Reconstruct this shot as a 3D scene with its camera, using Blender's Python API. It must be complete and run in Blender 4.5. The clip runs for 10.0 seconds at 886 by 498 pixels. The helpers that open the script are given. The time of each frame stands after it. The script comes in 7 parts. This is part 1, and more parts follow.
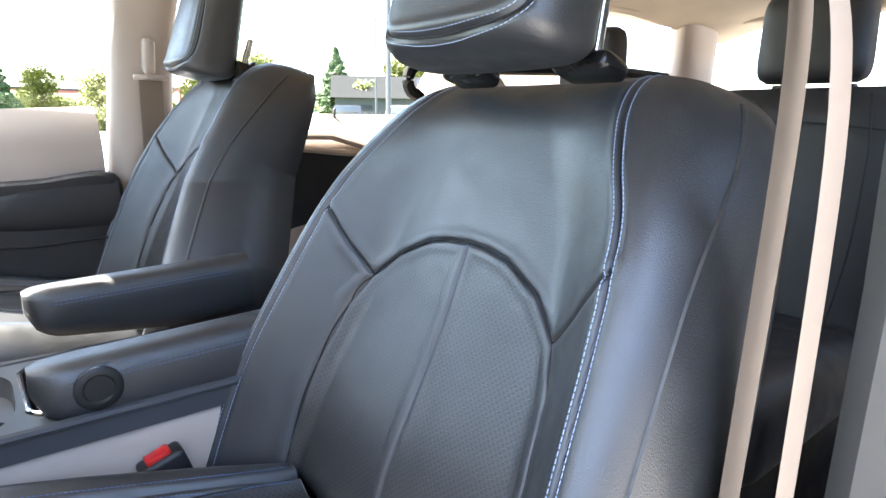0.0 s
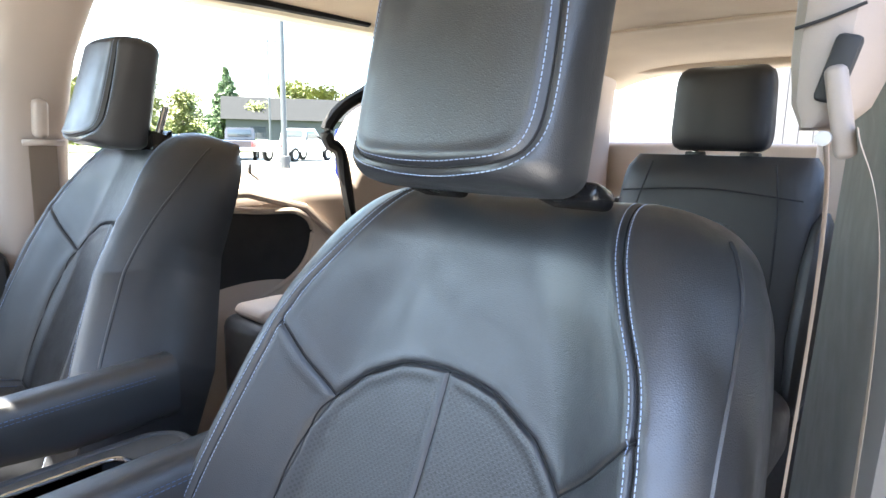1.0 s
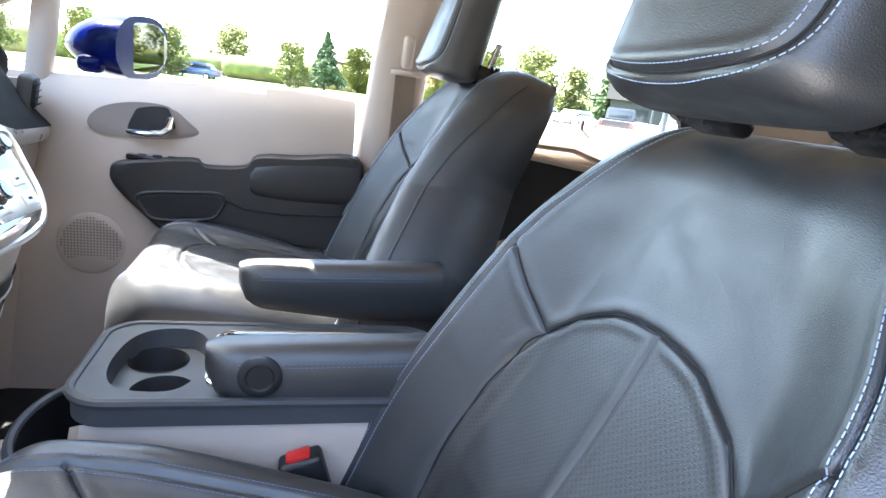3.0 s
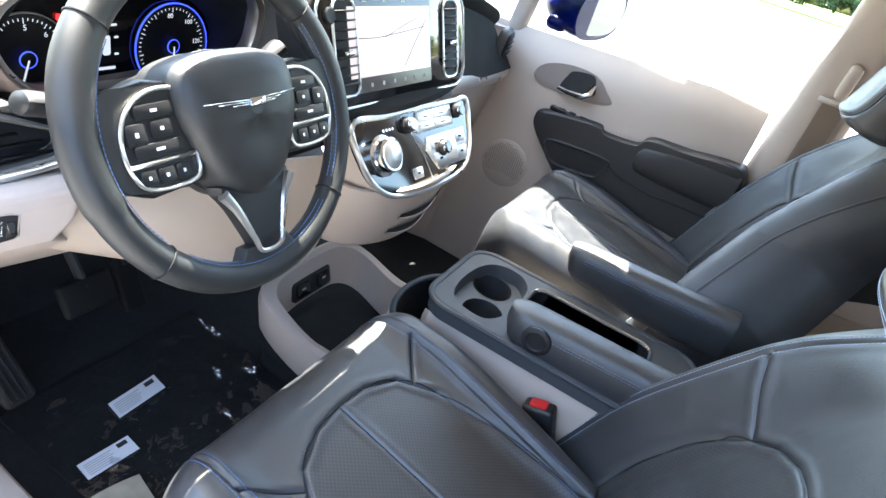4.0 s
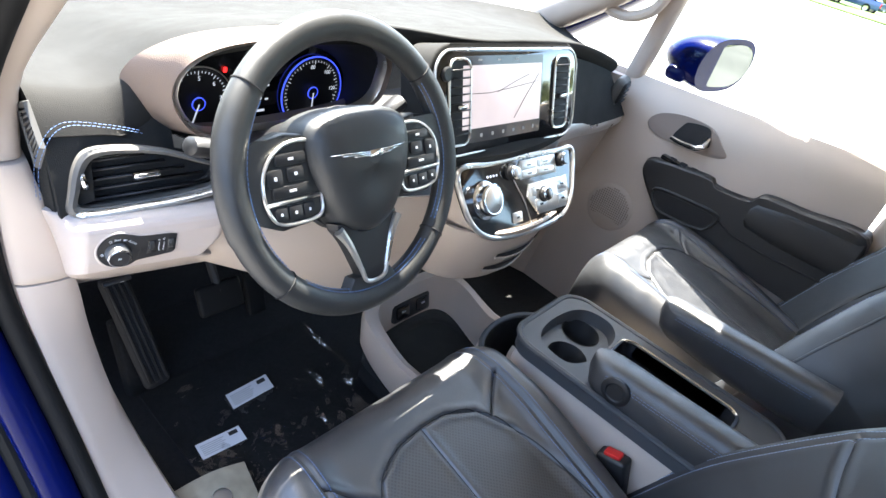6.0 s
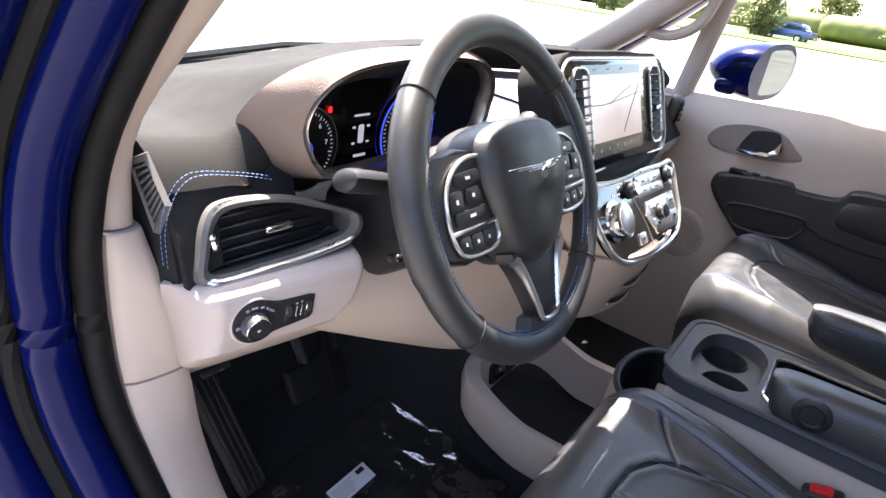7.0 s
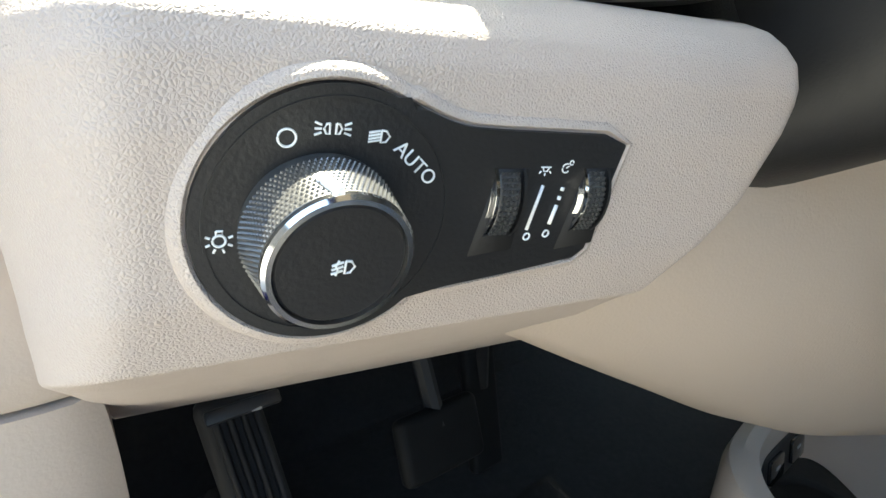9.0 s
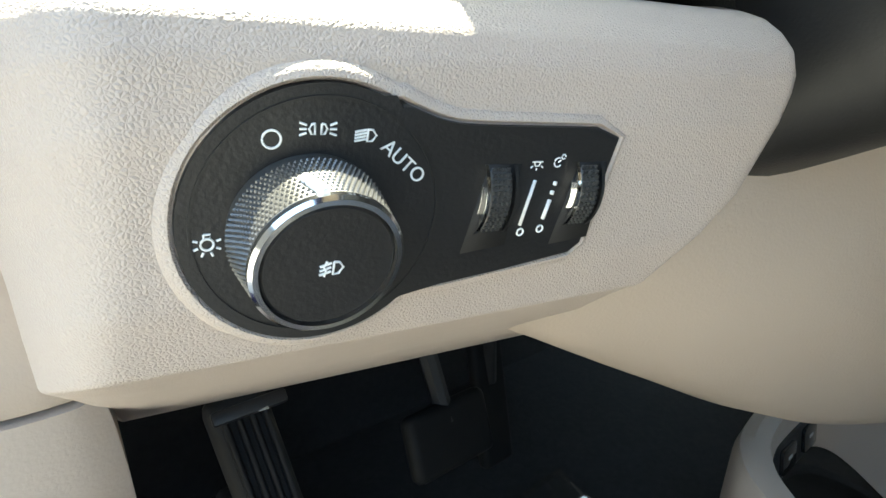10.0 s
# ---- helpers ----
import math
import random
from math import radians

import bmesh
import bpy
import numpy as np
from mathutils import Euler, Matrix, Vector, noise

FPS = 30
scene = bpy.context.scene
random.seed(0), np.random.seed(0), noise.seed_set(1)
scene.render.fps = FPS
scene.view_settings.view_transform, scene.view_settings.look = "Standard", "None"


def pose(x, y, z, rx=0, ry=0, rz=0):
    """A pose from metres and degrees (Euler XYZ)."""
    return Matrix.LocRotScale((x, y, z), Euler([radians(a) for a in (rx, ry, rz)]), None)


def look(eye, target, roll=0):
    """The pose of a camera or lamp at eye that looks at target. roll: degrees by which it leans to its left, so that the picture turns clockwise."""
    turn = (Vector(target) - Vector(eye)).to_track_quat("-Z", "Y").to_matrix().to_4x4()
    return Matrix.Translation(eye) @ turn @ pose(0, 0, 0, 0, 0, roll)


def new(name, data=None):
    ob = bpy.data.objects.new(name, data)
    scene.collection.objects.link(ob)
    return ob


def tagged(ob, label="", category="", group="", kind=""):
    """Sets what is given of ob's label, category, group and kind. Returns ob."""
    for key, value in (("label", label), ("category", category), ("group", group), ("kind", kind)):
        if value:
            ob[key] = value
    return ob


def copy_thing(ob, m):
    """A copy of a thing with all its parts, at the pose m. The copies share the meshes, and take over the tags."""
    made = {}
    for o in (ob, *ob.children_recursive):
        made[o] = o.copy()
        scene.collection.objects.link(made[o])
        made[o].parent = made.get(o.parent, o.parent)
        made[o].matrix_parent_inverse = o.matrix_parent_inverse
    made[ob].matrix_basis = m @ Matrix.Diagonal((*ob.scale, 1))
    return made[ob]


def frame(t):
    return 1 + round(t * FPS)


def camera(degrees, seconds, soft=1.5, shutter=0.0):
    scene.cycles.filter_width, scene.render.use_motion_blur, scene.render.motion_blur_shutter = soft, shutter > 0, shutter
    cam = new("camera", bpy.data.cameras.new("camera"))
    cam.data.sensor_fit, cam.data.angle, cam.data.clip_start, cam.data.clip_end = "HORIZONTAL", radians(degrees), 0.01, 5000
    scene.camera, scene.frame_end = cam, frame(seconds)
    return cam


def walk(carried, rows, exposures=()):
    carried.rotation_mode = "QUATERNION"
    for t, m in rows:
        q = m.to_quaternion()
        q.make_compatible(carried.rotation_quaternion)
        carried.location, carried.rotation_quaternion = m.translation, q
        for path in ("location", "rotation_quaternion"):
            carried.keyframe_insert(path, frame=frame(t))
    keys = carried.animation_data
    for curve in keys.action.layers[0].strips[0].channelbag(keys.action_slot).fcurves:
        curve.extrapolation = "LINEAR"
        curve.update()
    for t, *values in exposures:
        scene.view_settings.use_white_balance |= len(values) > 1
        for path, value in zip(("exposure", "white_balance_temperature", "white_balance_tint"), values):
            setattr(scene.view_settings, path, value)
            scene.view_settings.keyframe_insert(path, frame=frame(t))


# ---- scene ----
cam = camera(73.0, 10.0)
# seconds, eye, target, roll
PATH = [
    (0.0, (-0.7366, -0.3153, 1.2349), (0.0209, -0.9316, 1.0198), 0.76),
    (0.5, (-0.6562, -0.3054, 1.3127), (0.0230, -1.0122, 1.1148), 1.60),
    (1.0, (-0.6406, -0.2987, 1.3273), (0.0071, -1.0395, 1.1492), 1.03),
    (1.5, (-0.6254, -0.2962, 1.3282), (-0.0019, -1.0595, 1.1592), 1.16),
    (2.0, (-0.6133, -0.2900, 1.3258), (0.0234, -1.0427, 1.1583), 1.73),
    (2.5, (-0.6271, -0.3143, 1.3199), (0.0949, -0.9815, 1.1363), 4.54),
    (3.0, (-0.6756, -0.4194, 1.2714), (0.2581, -0.6801, 1.0257), 7.29),
    (3.2, (-0.7000, -0.4130, 1.2900), (0.2410, -0.5290, 0.9750), 8.50),
    (4.5, (-0.8214, -0.5402, 1.5627), (-0.1012, -0.1284, 1.0043), 19.79),
    (5.0, (-0.8145, -0.5360, 1.5603), (-0.1100, -0.0977, 1.0022), 18.52),
    (6.5, (-0.8509, -0.5078, 1.5330), (-0.1215, -0.0250, 1.0483), 14.22),
    (6.9, (-0.8932, -0.3669, 1.4438), (-0.1337, 0.1174, 1.0094), 9.48),
    (7.4, (-0.8399, -0.2169, 1.3063), (-0.0771, 0.3045, 0.9238), 7.34),
    (8.0, (-0.6844, -0.0562, 1.1582), (0.0327, 0.5284, 0.7787), 11.87),
    (8.5, (-0.6265, 0.0080, 1.1024), (0.0593, 0.6352, 0.7332), 9.66),
    (9.0, (-0.6156, 0.0111, 1.1084), (0.0374, 0.6585, 0.7153), 10.09),
    (9.5, (-0.6144, 0.0111, 1.1078), (0.0289, 0.6714, 0.7203), 8.46),
    (10.0, (-0.6127, 0.0096, 1.1090), (0.0290, 0.6629, 0.7072), 8.47),
]
EXPOSURE = [(0.0, 4.3, 6750, 9), (2.6, 4.4, 6500, 10), (3.2, 4.4, 6500, 9), (4.5, 4.1, 6550, 6), (6.5, 3.9, 6650, 12), (7.2, 3.35, 6950, 20), (7.6, 3.4, 6950, 22), (8.0, 3.75, 6750, 8), (8.4, 3.65, 6950, 2), (10.0, 3.6, 7300, -5)]
walk(cam, [(t, look(e, g, r)) for t, e, g, r in PATH], EXPOSURE)

# ---- light ----
SUN_DIR = Vector((0.20, 0.42, 1.0)).normalized()
world = bpy.data.worlds.new("sky")
scene.world = world
world.use_nodes = True
wn = world.node_tree
sky = wn.nodes.new("ShaderNodeTexSky")
sky.sky_type = "NISHITA"
sky.sun_disc = False
sky.sun_elevation = math.asin(SUN_DIR.z)
sky.sun_rotation = math.atan2(SUN_DIR.x, SUN_DIR.y)
sky.air_density, sky.dust_density = 1.0, 2.0
wn.links.new(sky.outputs[0], wn.nodes["Background"].inputs[0])
wn.nodes["Background"].inputs[1].default_value = 0.12
lamp = bpy.data.lights.new("sun", "SUN")
lamp.energy, lamp.angle, lamp.color = 4.2, radians(0.55), (1.0, 0.95, 0.87)
sun = new("sun", lamp)
sun.matrix_world = look((0, 0, 30), Vector((0, 0, 30)) - SUN_DIR)


# ---- materials ----
def material(name, color, rough=0.5, metal=0.0, grain=0.0, grain_size=400.0, vary=0.0, vary_size=6.0, coat=0.0,
             spec=0.5, wear=0.0, voronoi=False, transmission=0.0, emit=0.0):
    m = bpy.data.materials.new(name)
    m.use_nodes = True
    nt = m.node_tree
    b = nt.nodes["Principled BSDF"]
    b.inputs["Base Color"].default_value = (*color, 1)
    b.inputs["Roughness"].default_value = rough
    b.inputs["Metallic"].default_value = metal
    b.inputs["Coat Weight"].default_value = coat
    b.inputs["Coat Roughness"].default_value = 0.05
    b.inputs["Specular IOR Level"].default_value = spec
    b.inputs["Transmission Weight"].default_value = transmission
    if emit:
        b.inputs["Emission Color"].default_value = (*color, 1)
        b.inputs["Emission Strength"].default_value = emit
    tc = nt.nodes.new("ShaderNodeTexCoord")
    if vary:
        n = nt.nodes.new("ShaderNodeTexNoise")
        n.inputs["Scale"].default_value, n.inputs["Detail"].default_value = vary_size, 6
        nt.links.new(tc.outputs["Object"], n.inputs["Vector"])
        r = nt.nodes.new("ShaderNodeMapRange")
        r.inputs["From Min"].default_value, r.inputs["From Max"].default_value = 0.3, 0.7
        r.inputs["To Min"].default_value, r.inputs["To Max"].default_value = 1 - vary, 1 + vary
        nt.links.new(n.outputs["Fac"], r.inputs["Value"])
        mx = nt.nodes.new("ShaderNodeMix")
        mx.data_type, mx.blend_type = "RGBA", "MULTIPLY"
        mx.inputs["Factor"].default_value = 1
        mx.inputs["A"].default_value = (*color, 1)
        cmb = nt.nodes.new("ShaderNodeCombineColor")
        for k in range(3):
            nt.links.new(r.outputs[0], cmb.inputs[k])
        nt.links.new(cmb.outputs[0], mx.inputs["B"])
        nt.links.new(mx.outputs["Result"], b.inputs["Base Color"])
        r2 = nt.nodes.new("ShaderNodeMapRange")
        r2.inputs["From Min"].default_value, r2.inputs["From Max"].default_value = 0.3, 0.7
        r2.inputs["To Min"].default_value, r2.inputs["To Max"].default_value = max(0.02, rough - 0.07), min(1, rough + 0.07)
        n2 = nt.nodes.new("ShaderNodeTexNoise")
        n2.inputs["Scale"].default_value, n2.inputs["Detail"].default_value = vary_size * 4, 4
        nt.links.new(tc.outputs["Object"], n2.inputs["Vector"])
        nt.links.new(n2.outputs["Fac"], r2.inputs["Value"])
        nt.links.new(r2.outputs[0], b.inputs["Roughness"])
    if grain:
        bp = nt.nodes.new("ShaderNodeBump")
        bp.inputs["Strength"].default_value, bp.inputs["Distance"].default_value = grain, 0.001
        if voronoi:
            v = nt.nodes.new("ShaderNodeTexVoronoi")
            v.feature = "DISTANCE_TO_EDGE"
            v.inputs["Scale"].default_value = grain_size
            warp = nt.nodes.new("ShaderNodeTexNoise")
            warp.inputs["Scale"].default_value, warp.inputs["Detail"].default_value = grain_size * 0.5, 3
            nt.links.new(tc.outputs["Object"], warp.inputs["Vector"])
            add = nt.nodes.new("ShaderNodeVectorMath")
            add.operation = "MULTIPLY_ADD"
            add.inputs[1].default_value = [0.8 / grain_size] * 3
            nt.links.new(warp.outputs["Color"], add.inputs[0])
            nt.links.new(tc.outputs["Object"], add.inputs[2])
            nt.links.new(add.outputs[0], v.inputs["Vector"])
            rr = nt.nodes.new("ShaderNodeMapRange")
            rr.inputs["From Max"].default_value = 0.5
            nt.links.new(v.outputs["Distance"], rr.inputs["Value"])
            nt.links.new(rr.outputs[0], bp.inputs["Height"])
        else:
            n = nt.nodes.new("ShaderNodeTexNoise")
            n.inputs["Scale"].default_value, n.inputs["Detail"].default_value = grain_size, 5
            nt.links.new(tc.outputs["Object"], n.inputs["Vector"])
            nt.links.new(n.outputs["Fac"], bp.inputs["Height"])
        nt.links.new(bp.outputs[0], b.inputs["Normal"])
    return m


def perforated(name, base, pitch):
    """Leather with rows of punched holes, 1 mm across."""
    m = base.copy()
    m.name = name
    nt = m.node_tree
    b = nt.nodes["Principled BSDF"]
    tc = nt.nodes.new("ShaderNodeTexCoord")
    sep = nt.nodes.new("ShaderNodeSeparateXYZ")
    nt.links.new(tc.outputs["UV"], sep.inputs[0])

    def math_node(op, a, c):
        n = nt.nodes.new("ShaderNodeMath")
        n.operation = op
        for k, v in enumerate((a, c)):
            if isinstance(v, float):
                n.inputs[k].default_value = v
            else:
                nt.links.new(v, n.inputs[k])
        return n.outputs[0]

    def cell(shift):
        d = []
        for axis in (0, 1):
            s = math_node("ADD", math_node("MULTIPLY", sep.outputs[axis], 1.0 / pitch), shift)
            f = math_node("SUBTRACT", math_node("FRACT", s, 0.0), 0.5)
            d.append(math_node("MULTIPLY", f, f))
        return math_node("SQRT", math_node("ADD", d[0], d[1]), 0.0)

    near = math_node("MINIMUM", cell(0.0), cell(0.5))
    hole = math_node("LESS_THAN", near, 0.22)
    mx = nt.nodes.new("ShaderNodeMix")
    mx.data_type = "RGBA"
    old = b.inputs["Base Color"].links[0].from_socket
    nt.links.new(hole, mx.inputs["Factor"])
    nt.links.new(old, mx.inputs["A"])
    mx.inputs["B"].default_value = (0.003, 0.003, 0.004, 1)
    nt.links.new(mx.outputs["Result"], b.inputs["Base Color"])
    return m


LEATHER = material("black_leather", (0.022, 0.0236, 0.0268), 0.42, spec=1.0, grain=0.22, grain_size=520, vary=0.12, vary_size=9, voronoi=True)
PERF = perforated("perforated_leather", LEATHER, 0.0066)
LEATHER_FIRM = material("black_soft_trim", (0.018, 0.018, 0.019), 0.48, grain=0.25, grain_size=600, vary=0.1, voronoi=True)
WHEEL = material("worn_black_wheel_leather", (0.025, 0.026, 0.026), 0.40, grain=0.16, grain_size=1100, vary=0.1, voronoi=True)
BEZEL = material("grey_satin_bezel", (0.085, 0.083, 0.079), 0.55, vary=0.05)
GROOVE = material("seam_shadow_cloth", (0.008, 0.008, 0.009), 0.8)
THREAD = material("blue_thread", (0.10, 0.18, 0.36), 0.7)
THREAD_LIGHT = material("pale_blue_thread", (0.34, 0.42, 0.58), 0.6)
DASH = material("dark_grey_dash", (0.022, 0.022, 0.0215), 0.80, spec=0.07, grain=0.3, grain_size=520, vary=0.1, voronoi=True)
BEIGE = material("beige_grained_plastic", (0.45, 0.385, 0.345), 0.5, grain=0.32, grain_size=1150, vary=0.05, voronoi=True)
BEIGE_SOFT = material("beige_trim", (0.45, 0.375, 0.315), 0.55, grain=0.2, grain_size=700, vary=0.05)
TAUPE = material("taupe_hood_leather", (0.20, 0.155, 0.13), 0.58, spec=0.25, grain=0.3, grain_size=500, vary=0.06, voronoi=True)
HEADLINER = material("tan_headliner_cloth", (0.42, 0.34, 0.25), 0.95, grain=0.5, grain_size=900, vary=0.06)
PLASTIC = material("black_plastic", (0.011, 0.011, 0.012), 0.48, grain=0.15, grain_size=900, vary=0.08)
MATTE = material("matte_black", (0.010, 0.010, 0.011), 0.7, vary=0.1)
GLOSS = material("gloss_black", (0.008, 0.008, 0.009), 0.08, coat=0.6)
CHROME = material("chrome", (0.80, 0.80, 0.80), 0.12, metal=1.0)
SATIN = material("satin_silver", (0.62, 0.60, 0.57), 0.32, metal=0.9, vary=0.04)
GREY = material("grey_button", (0.35, 0.34, 0.33), 0.4)
CARPET = material("black_carpet", (0.006, 0.006, 0.0065), 0.95, grain=1.0, grain_size=1400, vary=0.25, vary_size=30)
RUBBER = material("black_rubber", (0.006, 0.006, 0.006), 0.7, spec=0.2, vary=0.15)
BLUE = material("deep_blue_metallic_paint", (0.0010, 0.0038, 0.050), 0.20, metal=0.0, spec=0.08, coat=0.05, vary=0.05, vary_size=60)
WHITE = material("white_marking", (0.75, 0.77, 0.78), 0.5)
PAPER = material("white_paper_label", (0.60, 0.59, 0.60), 0.7, vary=0.04)
RED = material("red_plastic", (0.55, 0.02, 0.02), 0.3)
BELT = material("beige_webbing", (0.30, 0.235, 0.18), 0.6, grain=0.4, grain_size=900, vary=0.05)
MIRROR = material("mirror_glass", (0.16, 0.17, 0.165), 0.02, metal=1.0)
TAN = material("tan_carpet", (0.33, 0.28, 0.20), 0.95, grain=1.0, grain_size=900, vary=0.15, vary_size=40)


def glass(name, tint=(1, 1, 1), gloss=0.06):
    m = bpy.data.materials.new(name)
    m.use_nodes = True
    nt = m.node_tree
    out = nt.nodes["Material Output"]
    nt.nodes.remove(nt.nodes["Principled BSDF"])
    tr, gl, mix = (nt.nodes.new(k) for k in ("ShaderNodeBsdfTransparent", "ShaderNodeBsdfGlossy", "ShaderNodeMixShader"))
    tr.inputs[0].default_value = (*tint, 1)
    gl.inputs["Roughness"].default_value = 0.01
    mix.inputs[0].default_value = gloss
    nt.links.new(tr.outputs[0], mix.inputs[1])
    nt.links.new(gl.outputs[0], mix.inputs[2])
    nt.links.new(mix.outputs[0], out.inputs[0])
    return m


GLASS = glass("clear_window_glass", (0.93, 0.96, 0.94), 0.006)
# Taupe for the door escutcheon; on the belt guide, beige darkened for shade.
TAUPE_SHADE_TRIM = material("taupe_and_shaded_beige_trim", (0.22, 0.18, 0.155), 0.55, grain=0.2, grain_size=700, vary=0.06)
SHINY = material("shiny_black_plastic", (0.010, 0.010, 0.011), 0.24, vary=0.06)
WRAP = glass("clear_plastic_film", (0.9, 0.9, 0.9), 0.11)
# Driver side B pillar only: beige trim greyed, with its shade in the colour.
PILLAR_SHADED = material("shaded_pillar_trim", (0.13, 0.122, 0.11), 0.6, grain=0.2, grain_size=700, vary=0.08)

# ---- builders ----
ORIGIN = {}


def thing(name, at, label, category, group="", kind="", move=(0, 0, 0)):
    """An empty at the base of a thing; move sets the finished thing off from where its parts are drawn."""
    e = new(name)
    e.location = Vector(at) + Vector(move)
    e.empty_display_size = 0.05
    ORIGIN[e.name] = Vector(at)
    return tagged(e, label, category, group, kind)


def root_of(o):
    while o.parent:
        o = o.parent
    return o


def link_mesh(name, me, mats, parent, label="", smooth=True, kind=""):
    ob = new(name, me)
    for m in mats if isinstance(mats, (list, tuple)) else [mats]:
        me.materials.append(m)
    if smooth:
        me.polygons.foreach_set("use_smooth", [True] * len(me.polygons))
    if parent:
        at = ORIGIN[root_of(parent).name]
        me.transform(Matrix.Translation(-at))
        ob.parent = parent
    if label or kind:
        tagged(ob, label, kind=kind)
    return ob


def part(name, bm, mat, parent, label="", smooth=True, sharp=35, kind=""):
    bmesh.ops.recalc_face_normals(bm, faces=bm.faces)
    if smooth:
        lim = radians(sharp)
        for e in bm.edges:
            if len(e.link_faces) == 2 and e.calc_face_angle(0) > lim:
                e.smooth = False
    me = bpy.data.meshes.new(name)
    bm.to_mesh(me)
    bm.free()
    return link_mesh(name, me, mat, parent, label, smooth, kind)


def grid_part(name, V, mat, parent, label="", close_u=False, cap=False, flip=False, uv=None, faces_mat=None, kind=""):
    """A mesh from a numpy grid V[nv, nu, 3]."""
    nv, nu = V.shape[:2]
    idx = np.arange(nv * nu).reshape(nv, nu)
    if close_u:
        idx = np.concatenate([idx, idx[:, :1]], 1)
    q = np.stack([idx[:-1, :-1], idx[:-1, 1:], idx[1:, 1:], idx[1:, :-1]], -1).reshape(-1, 4)
    if flip:
        q = q[:, ::-1]
    faces = q.tolist()
    verts = V.reshape(-1, 3).tolist()
    if cap and close_u:
        for row, rev in ((0, not flip), (nv - 1, flip)):
            ring = idx[row, :-1].tolist()
            c = len(verts)
            verts.append(V[row].mean(0).tolist())
            for k in range(nu):
                a, b = ring[k], ring[(k + 1) % nu]
                faces.append([b, a, c] if rev else [a, b, c])
    me = bpy.data.meshes.new(name)
    me.from_pydata(verts, [], faces)
    if uv is not None:
        layer = me.uv_layers.new(name="flat")
        loops = np.empty(len(me.loops), dtype=np.int32)
        me.loops.foreach_get("vertex_index", loops)
        U = np.zeros((len(verts), 2))
        U[: nv * nu] = uv.reshape(-1, 2)
        layer.data.foreach_set("uv", U[loops].ravel())
    ob = link_mesh(name, me, mat, parent, label, True, kind)
    if faces_mat is not None:
        ids = np.zeros(len(me.polygons), dtype=np.int32)
        ids[: len(q)] = faces_mat.ravel()
        me.polygons.foreach_set("material_index", ids)
    me.update()
    return ob


def rbox(center, size, r=0.005, seg=3, rot=None, bm=None):
    """A box with rounded edges; rot: degrees about x, y, z."""
    bm = bm or bmesh.new()
    m = Matrix.Translation(center)
    if rot:
        m = m @ Euler([radians(a) for a in rot]).to_matrix().to_4x4()
    made = bmesh.ops.create_cube(bm, size=1, matrix=m @ Matrix.Diagonal((*size, 1)))
    if r > 0:
        edges = {e for v in made["verts"] for e in v.link_edges}
        bmesh.ops.bevel(bm, geom=list(edges), offset=r, segments=seg, profile=0.5, affect="EDGES")
    return bm


def prism(poly, to_world, depth, r=0.0, seg=2, bm=None):
    """A polygon in (a, b), pulled out by depth along c: to_world(a, b, c)."""
    bm = bm or bmesh.new()
    lo = [bm.verts.new(to_world(a, b, 0)) for a, b in poly]
    hi = [bm.verts.new(to_world(a, b, depth)) for a, b in poly]
    n = len(poly)
    made = [bm.faces.new(lo[::-1]), bm.faces.new(hi)]
    for k in range(n):
        made.append(bm.faces.new((lo[k], lo[(k + 1) % n], hi[(k + 1) % n], hi[k])))
    if r > 0:
        edges = list({e for e in made[1].edges})
        bmesh.ops.bevel(bm, geom=edges, offset=r, segments=seg, profile=0.5, affect="EDGES")
    return bm


def smooth_line(pts, n, closed=False):
    """n points along a Catmull-Rom line through pts."""
    P = np.array(pts, float)
    m = len(P)
    out = []
    spans = m if closed else m - 1
    for k in range(n):
        u = k / n * spans if closed else k / (n - 1) * spans
        i = min(int(u), spans - 1)
        f = u - i
        g = (lambda j: P[j % m]) if closed else (lambda j: P[min(max(j, 0), m - 1)])
        a, b, c, d = g(i - 1), g(i), g(i + 1), g(i + 2)
        out.append(0.5 * (2 * b + (c - a) * f + (2 * a - 5 * b + 4 * c - d) * f * f + (3 * b - a - 3 * c + d) * f ** 3))
    return np.array(out)


def tube(path, r, n=10, closed=False, bm=None, flat=1.0, up=(0, 0, 1)):
    """A tube along points; flat squeezes it along its second axis. r may be a list."""
    bm = bm or bmesh.new()
    P = [Vector(p) for p in path]
    m = len(P)
    rings = []
    for k in range(m):
        a, b = (P[(k - 1) % m], P[(k + 1) % m]) if closed else (P[max(k - 1, 0)], P[min(k + 1, m - 1)])
        d = (b - a).normalized()
        s = d.cross(Vector(up))
        s = s.normalized() if s.length > 1e-4 else d.orthogonal().normalized()
        w = s.cross(d).normalized()
        rk = r[k] if isinstance(r, (list, tuple, np.ndarray)) else r
        rings.append([bm.verts.new(P[k] + s * (math.cos(q) * rk) + w * (math.sin(q) * rk * flat))
                      for q in (2 * math.pi * j / n for j in range(n))])
    for k in range(m if closed else m - 1):
        A, B = rings[k], rings[(k + 1) % m]
        for j in range(n):
            bm.faces.new((A[j], A[(j + 1) % n], B[(j + 1) % n], B[j]))
    if not closed:
        bm.faces.new(rings[0][::-1])
        bm.faces.new(rings[-1])
    return bm


